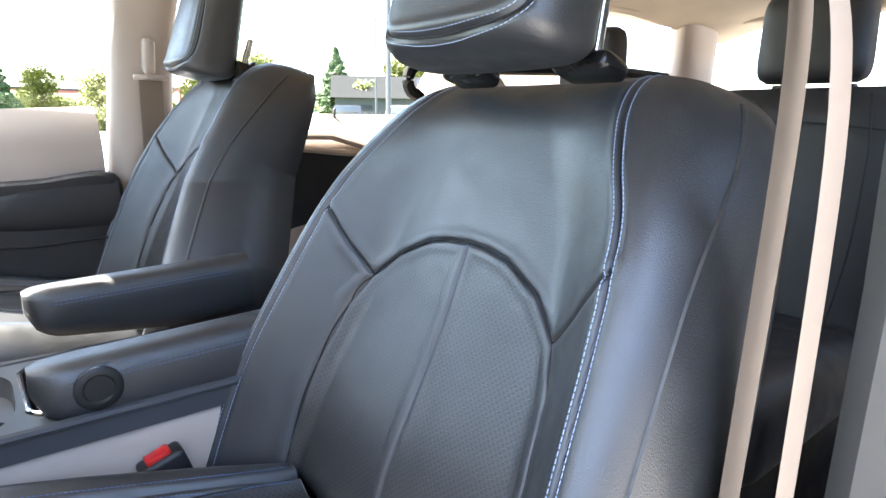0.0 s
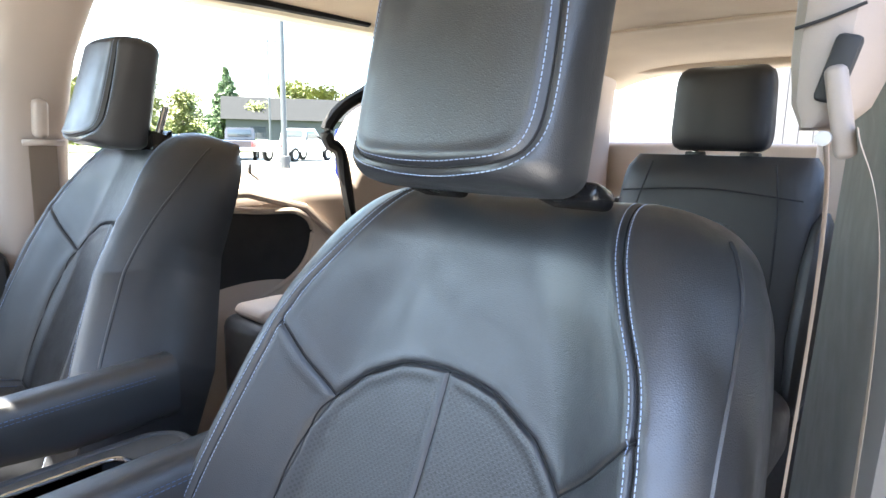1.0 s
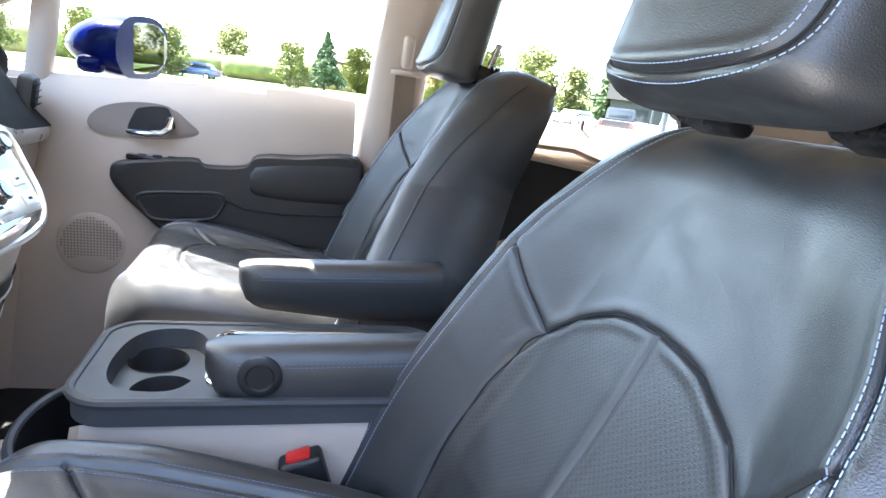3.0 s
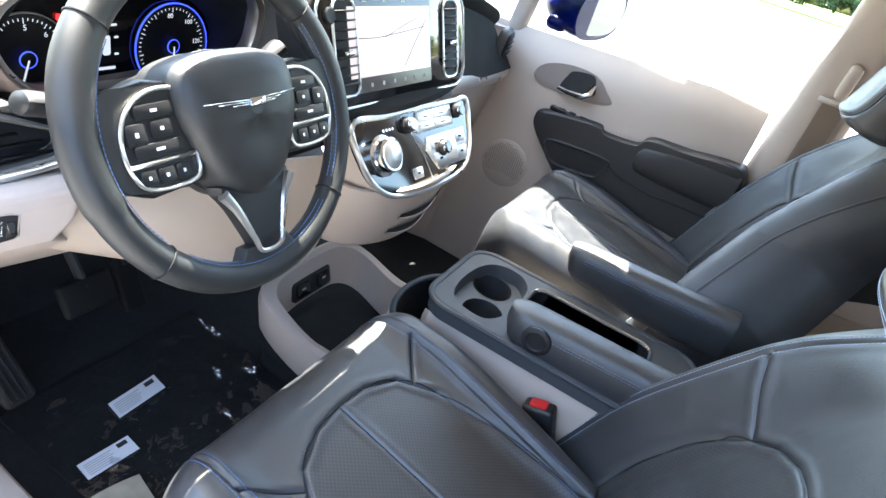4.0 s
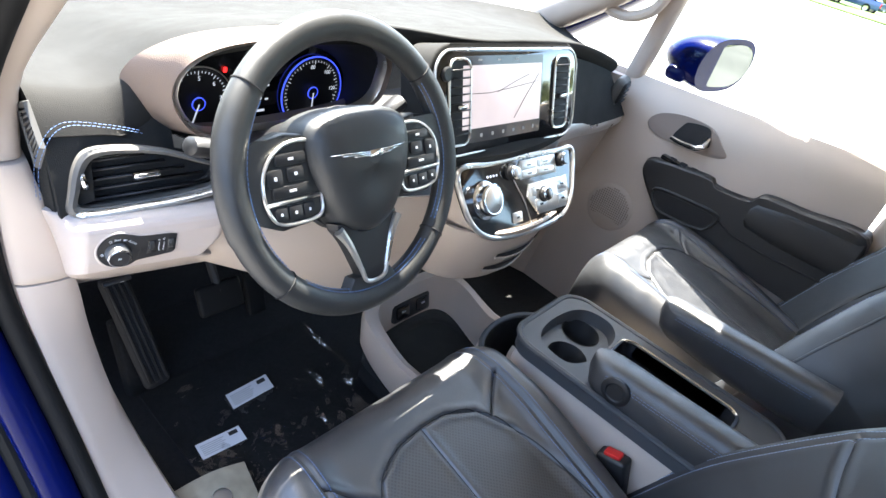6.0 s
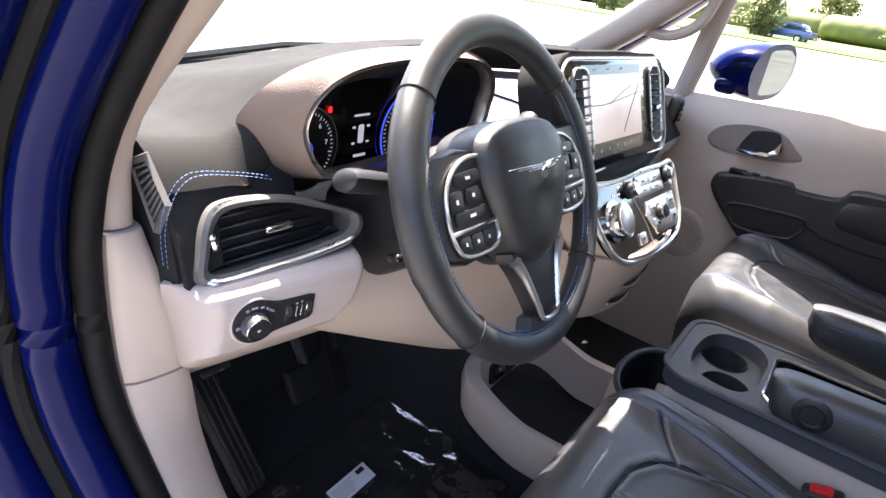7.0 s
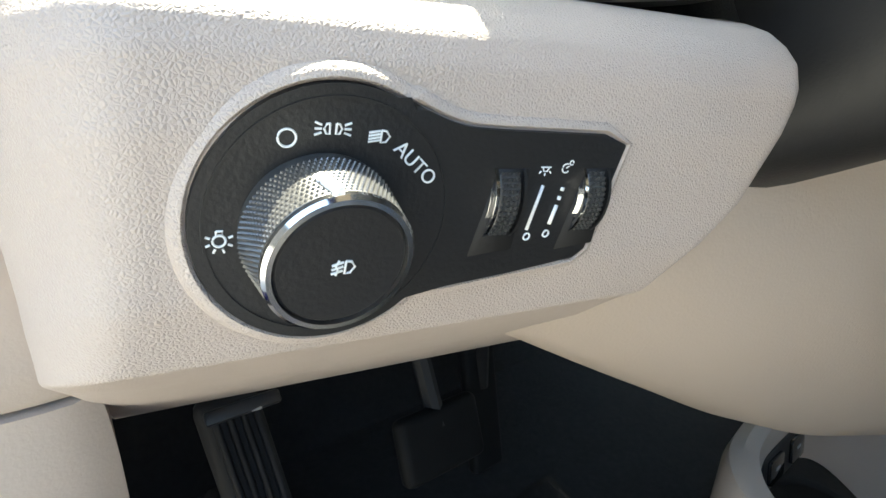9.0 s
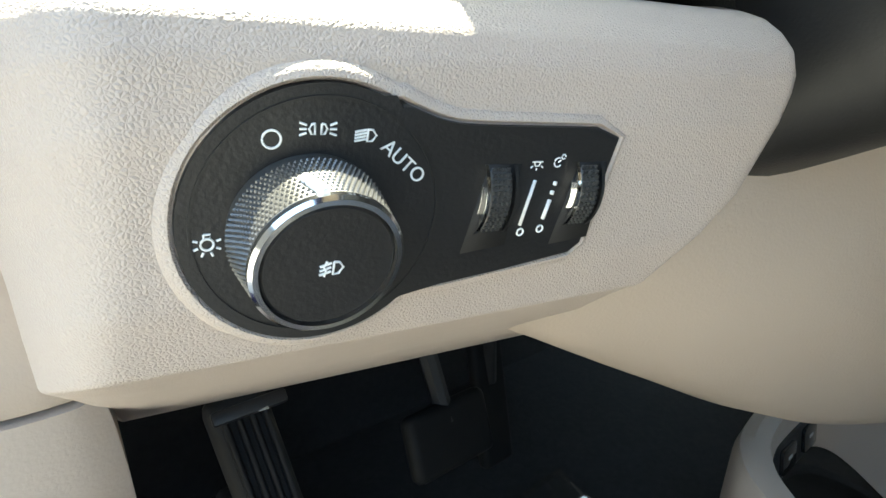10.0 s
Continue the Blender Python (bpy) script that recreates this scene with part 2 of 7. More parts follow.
def lathe(profile, center, axis, n=32, bm=None):
    """A turned body: profile of (radius, height along axis)."""
    bm = bm or bmesh.new()
    q = Vector((0, 0, 1)).rotation_difference(Vector(axis).normalized()).to_matrix()
    rings = []
    for r, h in profile:
        if r < 1e-6:
            rings.append([bm.verts.new(Vector(center) + q @ Vector((0, 0, h)))])
        else:
            rings.append([bm.verts.new(Vector(center) + q @ Vector((r * math.cos(t), r * math.sin(t), h)))
                          for t in (2 * math.pi * k / n for k in range(n))])
    for A, B in zip(rings, rings[1:]):
        for k in range(n):
            j = (k + 1) % n
            if len(A) == 1 and len(B) == 1:
                continue
            if len(A) == 1:
                bm.faces.new((A[0], B[j], B[k]))
            elif len(B) == 1:
                bm.faces.new((A[k], A[j], B[0]))
            else:
                bm.faces.new((A[k], A[j], B[j], B[k]))
    return bm


def loft(sections, bm=None, caps=True):
    bm = bm or bmesh.new()
    rings = [[bm.verts.new(p) for p in s] for s in sections]
    n = len(rings[0])
    for A, B in zip(rings, rings[1:]):
        for k in range(n):
            bm.faces.new((A[k], A[(k + 1) % n], B[(k + 1) % n], B[k]))
    if caps:
        bm.faces.new(rings[0][::-1])
        bm.faces.new(rings[-1])
    return bm


def sheet(fn, nu, nv, th, bm=None):
    """A sheet fn(u, v) -> point, u and v in 0..1, th thick on its back side."""
    bm = bm or bmesh.new()
    F = [[Vector(fn(i / nu, j / nv)) for i in range(nu + 1)] for j in range(nv + 1)]
    N = [[None] * (nu + 1) for _ in range(nv + 1)]
    for j in range(nv + 1):
        for i in range(nu + 1):
            du = F[j][min(i + 1, nu)] - F[j][max(i - 1, 0)]
            dv = F[min(j + 1, nv)][i] - F[max(j - 1, 0)][i]
            N[j][i] = du.cross(dv).normalized()
    A = [[bm.verts.new(F[j][i]) for i in range(nu + 1)] for j in range(nv + 1)]
    B = [[bm.verts.new(F[j][i] - N[j][i] * th) for i in range(nu + 1)] for j in range(nv + 1)]
    for j in range(nv):
        for i in range(nu):
            bm.faces.new((A[j][i], A[j][i + 1], A[j + 1][i + 1], A[j + 1][i]))
            bm.faces.new((B[j][i], B[j + 1][i], B[j + 1][i + 1], B[j][i + 1]))
    for i in range(nu):
        bm.faces.new((A[0][i], B[0][i], B[0][i + 1], A[0][i + 1]))
        bm.faces.new((A[nv][i], A[nv][i + 1], B[nv][i + 1], B[nv][i]))
    for j in range(nv):
        bm.faces.new((A[j][0], A[j + 1][0], B[j + 1][0], B[j][0]))
        bm.faces.new((A[j][nu], B[j][nu], B[j + 1][nu], A[j + 1][nu]))
    return bm


def along(table, x):
    """Linear reading of a table of (x, value)."""
    xs, ys = zip(*table)
    return np.interp(x, xs, ys)


def eased(table, x):
    """Smooth reading of a table of (x, value)."""
    xs, ys = (np.array(c, float) for c in zip(*table))
    g = np.gradient(ys, xs)
    x = np.clip(np.asarray(x, float), xs[0], xs[-1])
    i = np.clip(np.searchsorted(xs, x, side="right") - 1, 0, len(xs) - 2)
    h = xs[i + 1] - xs[i]
    t = (x - xs[i]) / h
    return ((2 * t ** 3 - 3 * t ** 2 + 1) * ys[i] + (t ** 3 - 2 * t ** 2 + t) * h * g[i]
            + (3 * t ** 2 - 2 * t ** 3) * ys[i + 1] + (t ** 3 - t ** 2) * h * g[i + 1])


def line_distance(A, B, line):
    """Distance of the points (A, B) from a polyline in their plane."""
    best = np.full(A.shape, 9.0)
    for (x0, y0), (x1, y1) in zip(line, line[1:]):
        dx, dy = x1 - x0, y1 - y0
        t = np.clip(((A - x0) * dx + (B - y0) * dy) / (dx * dx + dy * dy + 1e-12), 0, 1)
        best = np.minimum(best, np.hypot(A - x0 - t * dx, B - y0 - t * dy))
    return best


def stitches(name, rows, mat, parent, step=0.0049, length=0.0034, r=0.00045, label=""):
    """Thread dashes along rows of (points, normals)."""
    bm = bmesh.new()
    for pts, nrm in rows:
        P, N = np.array(pts), np.array(nrm)
        d = np.r_[0, np.cumsum(np.linalg.norm(np.diff(P, axis=0), axis=1))]
        s = step * 0.5
        while s + length < d[-1]:
            a, b = (np.array([np.interp(q, d, P[:, k]) for k in range(3)]) for q in (s, s + length))
            n = np.array([np.interp(s, d, N[:, k]) for k in range(3)])
            n /= np.linalg.norm(n) + 1e-9
            t = b - a
            w = np.cross(n, t)
            w *= r / (np.linalg.norm(w) + 1e-9)
            up = n * r * 1.2
            vs = [bm.verts.new(p) for p in (a - w, a + w, b + w, b - w, a + up, b + up)]
            for f in ((0, 4, 5, 3), (1, 2, 5, 4), (0, 1, 4), (3, 5, 2), (0, 3, 2, 1)):
                bm.faces.new([vs[k] for k in f])
            s += step
    return part(name, bm, mat, parent, label, smooth=False, kind="stuff")


def lettering(text, size, at, right, up, mat, parent, name="lettering", align="CENTER", depth=0.0002):
    """Flat raised letters in Blender's own font."""
    cu = bpy.data.curves.new(name, "FONT")
    cu.body, cu.size, cu.align_x, cu.align_y, cu.extrude = text, size, align, "CENTER", depth
    tmp = bpy.data.objects.new(name, cu)
    me = bpy.data.meshes.new_from_object(tmp)
    bpy.data.objects.remove(tmp)
    bpy.data.curves.remove(cu)
    x, y = Vector(right).normalized(), Vector(up).normalized()
    z = x.cross(y)
    m = Matrix((x, y, z)).transposed().to_4x4()
    m.translation = Vector(at)
    me.transform(m)
    return link_mesh(name, me, mat, parent, smooth=False)


def plate(center, right, up, depth=0.0):
    """to_world for prism(): a along right, b along up, c along their normal."""
    c, x, y = Vector(center), Vector(right).normalized(), Vector(up).normalized()
    z = x.cross(y).normalized()
    return lambda a, b, h: c + x * a + y * b + z * (h + depth)


def round_rect(w, h, r, n=5, cx=0.0, cy=0.0):
    pts = []
    for sx, sy, q in ((1, 1, 0), (-1, 1, 90), (-1, -1, 180), (1, -1, 270)):
        for k in range(n + 1):
            t = radians(q + 90 * k / n)
            pts.append((cx + sx * (w / 2 - r) + r * math.cos(t), cy + sy * (h / 2 - r) + r * math.sin(t)))
    return pts


def circle(r, n=24, cx=0.0, cy=0.0):
    return [(cx + r * math.cos(2 * math.pi * k / n), cy + r * math.sin(2 * math.pi * k / n)) for k in range(n)]

# ---- seats ----
LEAN_BACK = radians(22)
BACK_LEN = 0.585


def seam_x(s):
    """Half the distance between the long stitched seams at s metres up the backrest."""
    return eased([(0, 0.236), (0.18, 0.234), (0.27, 0.224), (0.33, 0.216), (0.386, 0.206), (0.425, 0.195), (0.475, 0.170), (0.52, 0.150), (0.566, 0.135), (0.62, 0.125)], s)


def half_width(s):
    return eased([(0, 0.287), (0.186, 0.280), (0.376, 0.265), (0.456, 0.256), (0.516, 0.243), (0.555, 0.222), (0.585, 0.190)], s)


ARCH = [(0.166, 0.0), (0.171, 0.10), (0.169, 0.20), (0.156, 0.28), (0.139, 0.320), (0.106, 0.354), (0.06, 0.378), (0.03, 0.384), (0.0, 0.386)]
BACK_SEAMS = [ARCH, [(-a, b) for a, b in ARCH], [(0.0, 0.0), (0.0, 0.386)],
              [(0.139, 0.320), (0.172, 0.348), (0.206, 0.386)], [(-0.139, 0.320), (-0.172, 0.348), (-0.206, 0.386)]]


def back_front(xc, X, S, y0, z0):
    """Front surface of a backrest: local x and metres up, to world points and offsets."""
    W, E = half_width(S), seam_x(S)
    t = np.abs(X)
    high = eased([(0, 0.080), (0.2, 0.077), (0.3, 0.066), (0.386, 0.053), (0.475, 0.031), (0.53, 0.012), (0.6, 0.0)], S)
    bol = np.clip((t - (E - 0.095)) / 0.110, 0, 1)
    edge = np.clip((t - (E + 0.010)) / (W - E - 0.010), 0, 1)
    off = high * bol * bol * (3 - 2 * bol) - 0.003 * (1 - bol) - 0.045 * edge ** 1.8 - 0.040 * (1 - np.sqrt(np.clip(1 - edge ** 4, 0, 1)))
    off += 0.014 * np.exp(-((S - 0.14) / 0.11) ** 2) * (1 - bol)
    top = np.clip((S - (BACK_LEN - 0.080)) / 0.080, 0, 1)
    off -= 0.075 * (1 - np.sqrt(np.clip(1 - top ** 2, 0, 1)))
    d = np.min([line_distance(X, S, line) for line in BACK_SEAMS], axis=0)
    off = off - 0.0045 * np.exp(-(d / 0.0017) ** 2) + 0.0012 * np.exp(-((d - 0.008) / 0.006) ** 2)
    d = np.abs(t - E)
    off = off - 0.0045 * np.exp(-(d / 0.0020) ** 2) + 0.0018 * np.exp(-((d - 0.008) / 0.006) ** 2)
    off = np.maximum(off, -0.112)
    ca, sa = math.cos(LEAN_BACK), math.sin(LEAN_BACK)
    return np.stack([xc + X, y0 - S * sa + off * ca, z0 + S * ca + off * sa], -1), off


CUSHION_HALF = [(0, 0.205), (0.3, 0.228), (0.7, 0.243), (0.9, 0.234), (1.0, 0.205)]


def seat(name, xc, y0, inner, label, arm_tip, z0=0.753, hh=0.118, hwid=0.117, arm_z=0.972, wide=1.0, slim=0.0):
    """A front seat: xc its middle, inner +1 where the armrest is on +x."""
    root = thing(name, (xc, -0.4, 0.45), label, "car seat", "front seats")
    # backrest
    nf, nb, nv = 400, 24, 380
    S = np.linspace(0, BACK_LEN, nv)[:, None] * np.ones((1, nf))
    T = np.linspace(-1, 1, nf)[None, :] * np.ones((nv, 1))
    T = np.sign(T) * (1 - (1 - np.abs(T)) ** 1.0)
    X = T * half_width(S)
    F, off = back_front(xc, X, S, y0, z0)
    ca, sa = math.cos(LEAN_BACK), math.sin(LEAN_BACK)
    Sb = np.linspace(0, BACK_LEN, nv)[:, None] * np.ones((1, nb))
    tb = np.linspace(1, -1, nb)[None, :] * np.ones((nv, 1))
    topb = np.clip((Sb - (BACK_LEN - 0.05)) / 0.05, 0, 1)
    ob = -0.128 + 0.012 * np.abs(tb) ** 6 + 0.012 * (1 - np.sqrt(np.clip(1 - topb ** 2, 0, 1)))
    Xb = tb * (half_width(Sb) - 0.006)
    Bk = np.stack([xc + Xb, y0 - Sb * sa + ob * ca, z0 + Sb * ca + ob * sa], -1)
    V = np.concatenate([F, Bk], 1)
    uv = np.zeros(V.shape[:2] + (2,))
    uv[:, :nf, 0], uv[:, :nf, 1] = X, S
    fm = np.zeros((nv - 1, nf + nb), dtype=np.int32)
    Xm, Sm = X[:-1], S[:-1]
    lim = eased([(b, a) for a, b in ARCH], Sm)
    fm[:, :nf] = ((np.abs(Xm) < lim - 0.010) & (Sm < 0.374) & (np.abs(Xm) > 0.007)).astype(np.int32)
    grid_part("backrest", V, [LEATHER, PERF], root, "black leather, perforated in the middle", close_u=True, cap=True, uv=uv, faces_mat=fm)
    rows = []
    s = np.linspace(0.01, BACK_LEN - 0.003, 240)
    for sgn in (-1, 1):
        for d in (-0.0052, 0.0052):
            x = sgn * (seam_x(s) + d)
            P, o = back_front(xc, x, s, y0, z0)
            P2, _ = back_front(xc, x + 1e-3, s, y0, z0)
            P3, _ = back_front(xc, x, s + 1e-3, y0, z0)
            N = np.cross(P3 - P, P2 - P) * -1
            N /= np.linalg.norm(N, axis=1)[:, None]
            N *= np.sign((N[:, 1:2]))
            rows.append((P + N * 0.0004, N))
    stitches("stitching", rows, THREAD_LIGHT, root, label="pale blue double stitching")
    # dark seam lines
    lines = [smooth_line(q, 70) if len(q) > 3 else smooth_line(q, 40) for q in BACK_SEAMS]
    lines += [np.stack([sgn * seam_x(s), s], -1) for sgn in (-1, 1)]
    for q in lines:
        P, _ = back_front(xc, q[:, 0], q[:, 1], y0, z0)
        part("seam", tube(P + np.array([0, 0.0006, 0.0002]), 0.0011, 6), GROOVE, root)
    # piping on the outer sides
    for sgn in (-1, 1):
        sp = np.linspace(0.0, BACK_LEN - 0.03, 60)
        x = sgn * (half_width(sp) - 0.012)
        P, _ = back_front(xc, x, sp, y0, z0)
        part("side_piping", tube(P, 0.0024, 6), LEATHER, root)
    # headrest
    hx = xc - 0.006 * inner
    hz, hy = z0 + 0.528 + hh, y0 - 0.172
    nh, nr = 110, 200
    a = np.linspace(-1, 1, nh)[:, None] * np.ones((1, nr))
    q = np.linspace(0, 2 * np.pi, nr, endpoint=False)[None, :] * np.ones((nh, 1))
    end = np.clip((np.abs(a) - 0.80) / 0.20, 0, 1)
    sh = np.sqrt(np.clip(1 - end ** 2, 0, 1)) * 0.93 + 0.07
    hw = (hwid + 0.002 * a) * (0.80 + 0.20 * sh)
    hd = (0.047 - 0.007 * a) * (0.25 + 0.75 * sh)
    cx, sx = np.cos(q), np.sin(q)
    p = 3.4
    rad = (np.abs(cx) ** p + np.abs(sx) ** p) ** (-1 / p)
    xl, yl = hw * rad * cx, hd * rad * sx
    front = np.clip(sx * 3, 0, 1)
    zl = hh * a
    yl = yl + front * 0.010 * (1 - (xl / 0.12) ** 2)
    # seam round the front panel
    ring = [(hwid * 0.80, hh - 0.014), (hwid * 0.85, 0.05), (hwid * 0.88, -0.03), (hwid * 0.85, 0.040 - hh), (hwid * 0.70, 0.020 - hh), (hwid * 0.35, 0.012 - hh), (0.0, 0.010 - hh)]
    line = ring + [(-u, w) for u, w in ring[-2::-1]]
    line = [tuple(v) for v in smooth_line(line, 60)]
    d = line_distance(xl, zl, line)
    yl = yl - front * (0.0035 * np.exp(-(d / 0.003) ** 2) - 0.0018 * np.exp(-((d - 0.009) / 0.006) ** 2))
    tilt = radians(12)
    HY = hy + yl * math.cos(tilt) - zl * math.sin(tilt)
    HZ = hz + zl * math.cos(tilt) + yl * math.sin(tilt)
    H = np.stack([hx + xl, HY, HZ], -1)
    grid_part("headrest", H, LEATHER, root, "black leather headrest", close_u=True, cap=True, flip=True)

    def head_front(u, w):
        aw = np.clip(w / hh, -1, 1)
        e = np.clip((np.abs(aw) - 0.80) / 0.20, 0, 1)
        s_ = np.sqrt(np.clip(1 - e ** 2, 0, 1)) * 0.93 + 0.07
        W, D = (hwid + 0.002 * aw) * (0.80 + 0.20 * s_), (0.047 - 0.007 * aw) * (0.25 + 0.75 * s_)
        yy = D * np.clip(1 - np.abs(u / W) ** p, 0, 1) ** (1 / p) + 0.010 * (1 - (u / 0.12) ** 2) + 0.0006
        return np.stack([hx + u, hy + yy * math.cos(tilt) - w * math.sin(tilt), hz + w * math.cos(tilt) + yy * math.sin(tilt)], -1)

    L = np.array(line)
    tang = np.gradient(L, axis=0)
    nor = np.stack([-tang[:, 1], tang[:, 0]], -1)
    nor /= np.linalg.norm(nor, axis=1)[:, None]
    rows = []
    for dd in (-0.005, 0.005):
        Q = L + nor * dd
        P = head_front(Q[:, 0], Q[:, 1])
        N = np.cross(head_front(Q[:, 0], Q[:, 1] + 5e-4) - P, head_front(Q[:, 0] + 5e-4, Q[:, 1]) - P)
        N = N / np.linalg.norm(N, axis=1)[:, None] * np.sign(N[:, 1:2])
        rows.append((P + N * 0.0007, N))
    part("seam", tube(head_front(L[:, 0], L[:, 1]) - np.array([0, 0.0028, 0]), 0.0011, 6), GROOVE, root)
    stitches("headrest_stitching", rows, THREAD_LIGHT, root, label="pale blue double stitching")
    for k, sx_ in enumerate((-1, 1)):
        gx = hx + sx_ * 0.082
        gy, gz = y0 - 0.212, z0 + 0.528
        part("headrest_guide", rbox((gx, gy, gz), (0.064, 0.040, 0.020), 0.008, 3, (18, 0, 0)), SHINY, root, "shiny black headrest guide")
        part("headrest_post", tube([(gx, gy - 0.004, gz - 0.01), (gx, gy - 0.02, gz + 0.09)], 0.0065, 12), CHROME, root, "chrome post")
    # cushion, a little off the backrest's middle
    middle, xc = xc, xc - 0.014 * inner
    y_back, y_front = y0 - 0.012, -0.150
    nu, nn = 320, 320
    ys = np.linspace(0, 1, nn)[:, None] * np.ones((1, nu))
    tu = np.linspace(-1, 1, nu)[None, :] * np.ones((nn, 1))
    wid = eased(CUSHION_HALF, ys)
    Xc = tu * wid
    t = np.abs(Xc)
    D = y_front - y_back
    Yc = y_back + ys * D
    seam = eased([(0, 0.150), (0.4, 0.168), (0.75, 0.178), (1.0, 0.170)], ys)
    bol = np.clip((t - (seam - 0.045)) / 0.08, 0, 1)
    fade = np.clip((1 - ys) / 0.35, 0, 1)
    up = 0.030 * bol * bol * (3 - 2 * bol) * fade ** 0.5
    edge = np.clip((t - (wid - 0.05)) / 0.05, 0, 1)
    nose = np.clip((ys - 0.84) / 0.16, 0, 1)
    Z = z0 + 0.055 + 0.094 * ys + up - 0.07 * (1 - np.sqrt(np.clip(1 - edge ** 2, 0, 1))) - 0.060 * (1 - np.sqrt(np.clip(1 - nose ** 2, 0, 1)))
    yl = Yc - y_back
    c_arch = [(0.150, 0.0), (0.152, 0.16), (0.135, 0.26), (0.10, 0.315), (0.05, 0.338), (0.0, 0.342)]
    seams = [c_arch, [(-u, w) for u, w in c_arch], [(0, 0), (0, 0.342)], [(0.118, 0.295), (0.178, 0.345)], [(-0.118, 0.295), (-0.178, 0.345)],
             [(0.11, 0.325), (0.118, 0.40), (0.122, D)], [(-0.11, 0.325), (-0.118, 0.40), (-0.122, D)]]
    d = np.min([line_distance(Xc, yl, q_) for q_ in seams[:5]], axis=0)
    Z = Z - 0.0045 * np.exp(-(d / 0.0018) ** 2) + 0.0012 * np.exp(-((d - 0.008) / 0.006) ** 2)
    d = np.abs(t - seam)
    Z = Z - 0.0045 * np.exp(-(d / 0.0028) ** 2) + 0.0018 * np.exp(-((d - 0.008) / 0.006) ** 2)
    top = np.stack([xc + Xc, Yc, Z], -1)
    nb = 24
    tb = np.linspace(1, -1, nb)[None, :] * np.ones((nn, 1))
    yb = np.linspace(0, 1, nn)[:, None] * np.ones((1, nb))
    wb = eased(CUSHION_HALF, yb) - 0.008
    bot = np.stack([xc + tb * wb, y_back + yb * D - 0.01 * yb, 0.72 + 0.03 * (1 - np.abs(tb) ** 8) * 0 + 0 * yb], -1)
    uvc = np.zeros((nn, nu + nb, 2))
    uvc[:, :nu, 0], uvc[:, :nu, 1] = Xc, yl
    fmc = np.zeros((nn - 1, nu + nb), dtype=np.int32)
    lim = eased([(w, u) for u, w in c_arch], yl[:-1])
    fmc[:, :nu] = ((t[:-1] < lim - 0.010) & (yl[:-1] < 0.33) & (t[:-1] > 0.007)).astype(np.int32)
    grid_part("cushion", np.concatenate([top, bot], 1), [LEATHER, PERF], root, "black leather seat cushion", close_u=True, cap=True, flip=True, uv=uvc, faces_mat=fmc)
    rows = []
    yy = np.linspace(0.02, 0.97, 150)
    for sgn in (-1, 1):
        for dd in (-0.0085, 0.0085):
            k = (yy * (nn - 1)).astype(int)
            sx_ = eased([(0, 0.150), (0.4, 0.168), (0.75, 0.178), (1.0, 0.170)], yy) + dd
            P = []
            for row, v in zip(k, sgn * sx_):
                P.append([xc + v, Yc[row, 0], np.interp(v, Xc[row], Z[row]) + 0.0006])
            rows.append((P, np.tile([0, 0, 1.0], (len(P), 1))))
    for q_ in seams[:5]:
        q_ = smooth_line(q_, 60)
        k = np.clip((q_[:, 1] / D * (nn - 1)).astype(int), 0, nn - 1)
        P = [(xc + v, y_back + w, np.interp(v, Xc[r_], Z[r_]) + 0.0005) for r_, (v, w) in zip(k, q_)]
        part("seam", tube(P, 0.0011, 6), GROOVE, root)
    stitches("cushion_stitching", rows, THREAD, root, label="blue double stitching")
    xc = middle
    # base, side shields and rails
    part("base", rbox((xc, -0.385, 0.675), (0.46, 0.42, 0.11), 0.03, 4), PLASTIC, root, "black plastic seat base")
    part("side_shield", rbox((xc - inner * 0.255, -0.42, 0.70), (0.03, 0.40, 0.10), 0.012, 3), PLASTIC, root)
    for sx_ in (-1, 1):
        part("rail", rbox((xc + sx_ * 0.19, -0.38, 0.535), (0.05, 0.50, 0.05), 0.006, 2), MATTE, root, "black steel seat rail")
        part("leg", rbox((xc + sx_ * 0.19, -0.20, 0.48), (0.05, 0.05, 0.07), 0.004, 2), MATTE, root)
        part("leg", rbox((xc + sx_ * 0.19, -0.56, 0.48), (0.05, 0.05, 0.07), 0.004, 2), MATTE, root)
        part("riser", rbox((xc + sx_ * 0.17, -0.38, 0.60), (0.03, 0.40, 0.10), 0.004, 2), MATTE, root)
    # armrest
    ax, tip = arm_tip
    rear = y0 - 0.10
    secs = []
    for k in range(28):
        f = k / 27
        y = tip + (rear - tip) * f
        endf = math.sqrt(max(0, 1 - (1 - min(f / 0.14, 1)) ** 2))
        w = 0.032 * (0.35 + 0.65 * endf)
        h = (0.034 + 0.012 * min(1, f * 1.8)) * (0.45 + 0.55 * endf)
        zc = arm_z + 0.010 * f - h - 0.004 * (1 - endf) + 0.006
        sec = []
        for j in range(28):
            q_ = 2 * math.pi * j / 28
            c_, s_ = math.cos(q_), math.sin(q_)
            rr = (abs(c_) ** 3.2 + abs(s_) ** 3.2) ** (-1 / 3.2)
            sec.append((ax + w * rr * c_, y, zc + h * rr * s_))
        secs.append(sec)
    arm = part("armrest", loft(secs), LEATHER, root, "black padded folding armrest")
    part("pivot_cover", lathe([(0.024, -0.002), (0.024, 0.003), (0.021, 0.005), (0.016, 0.005), (0.014, 0.003), (0, 0.003)],
                              (ax - inner * 0.0315, tip - 0.060, arm_z - 0.024), (-inner, 0, 0), 32), PLASTIC, arm, "round black pivot cover")
    rows = []
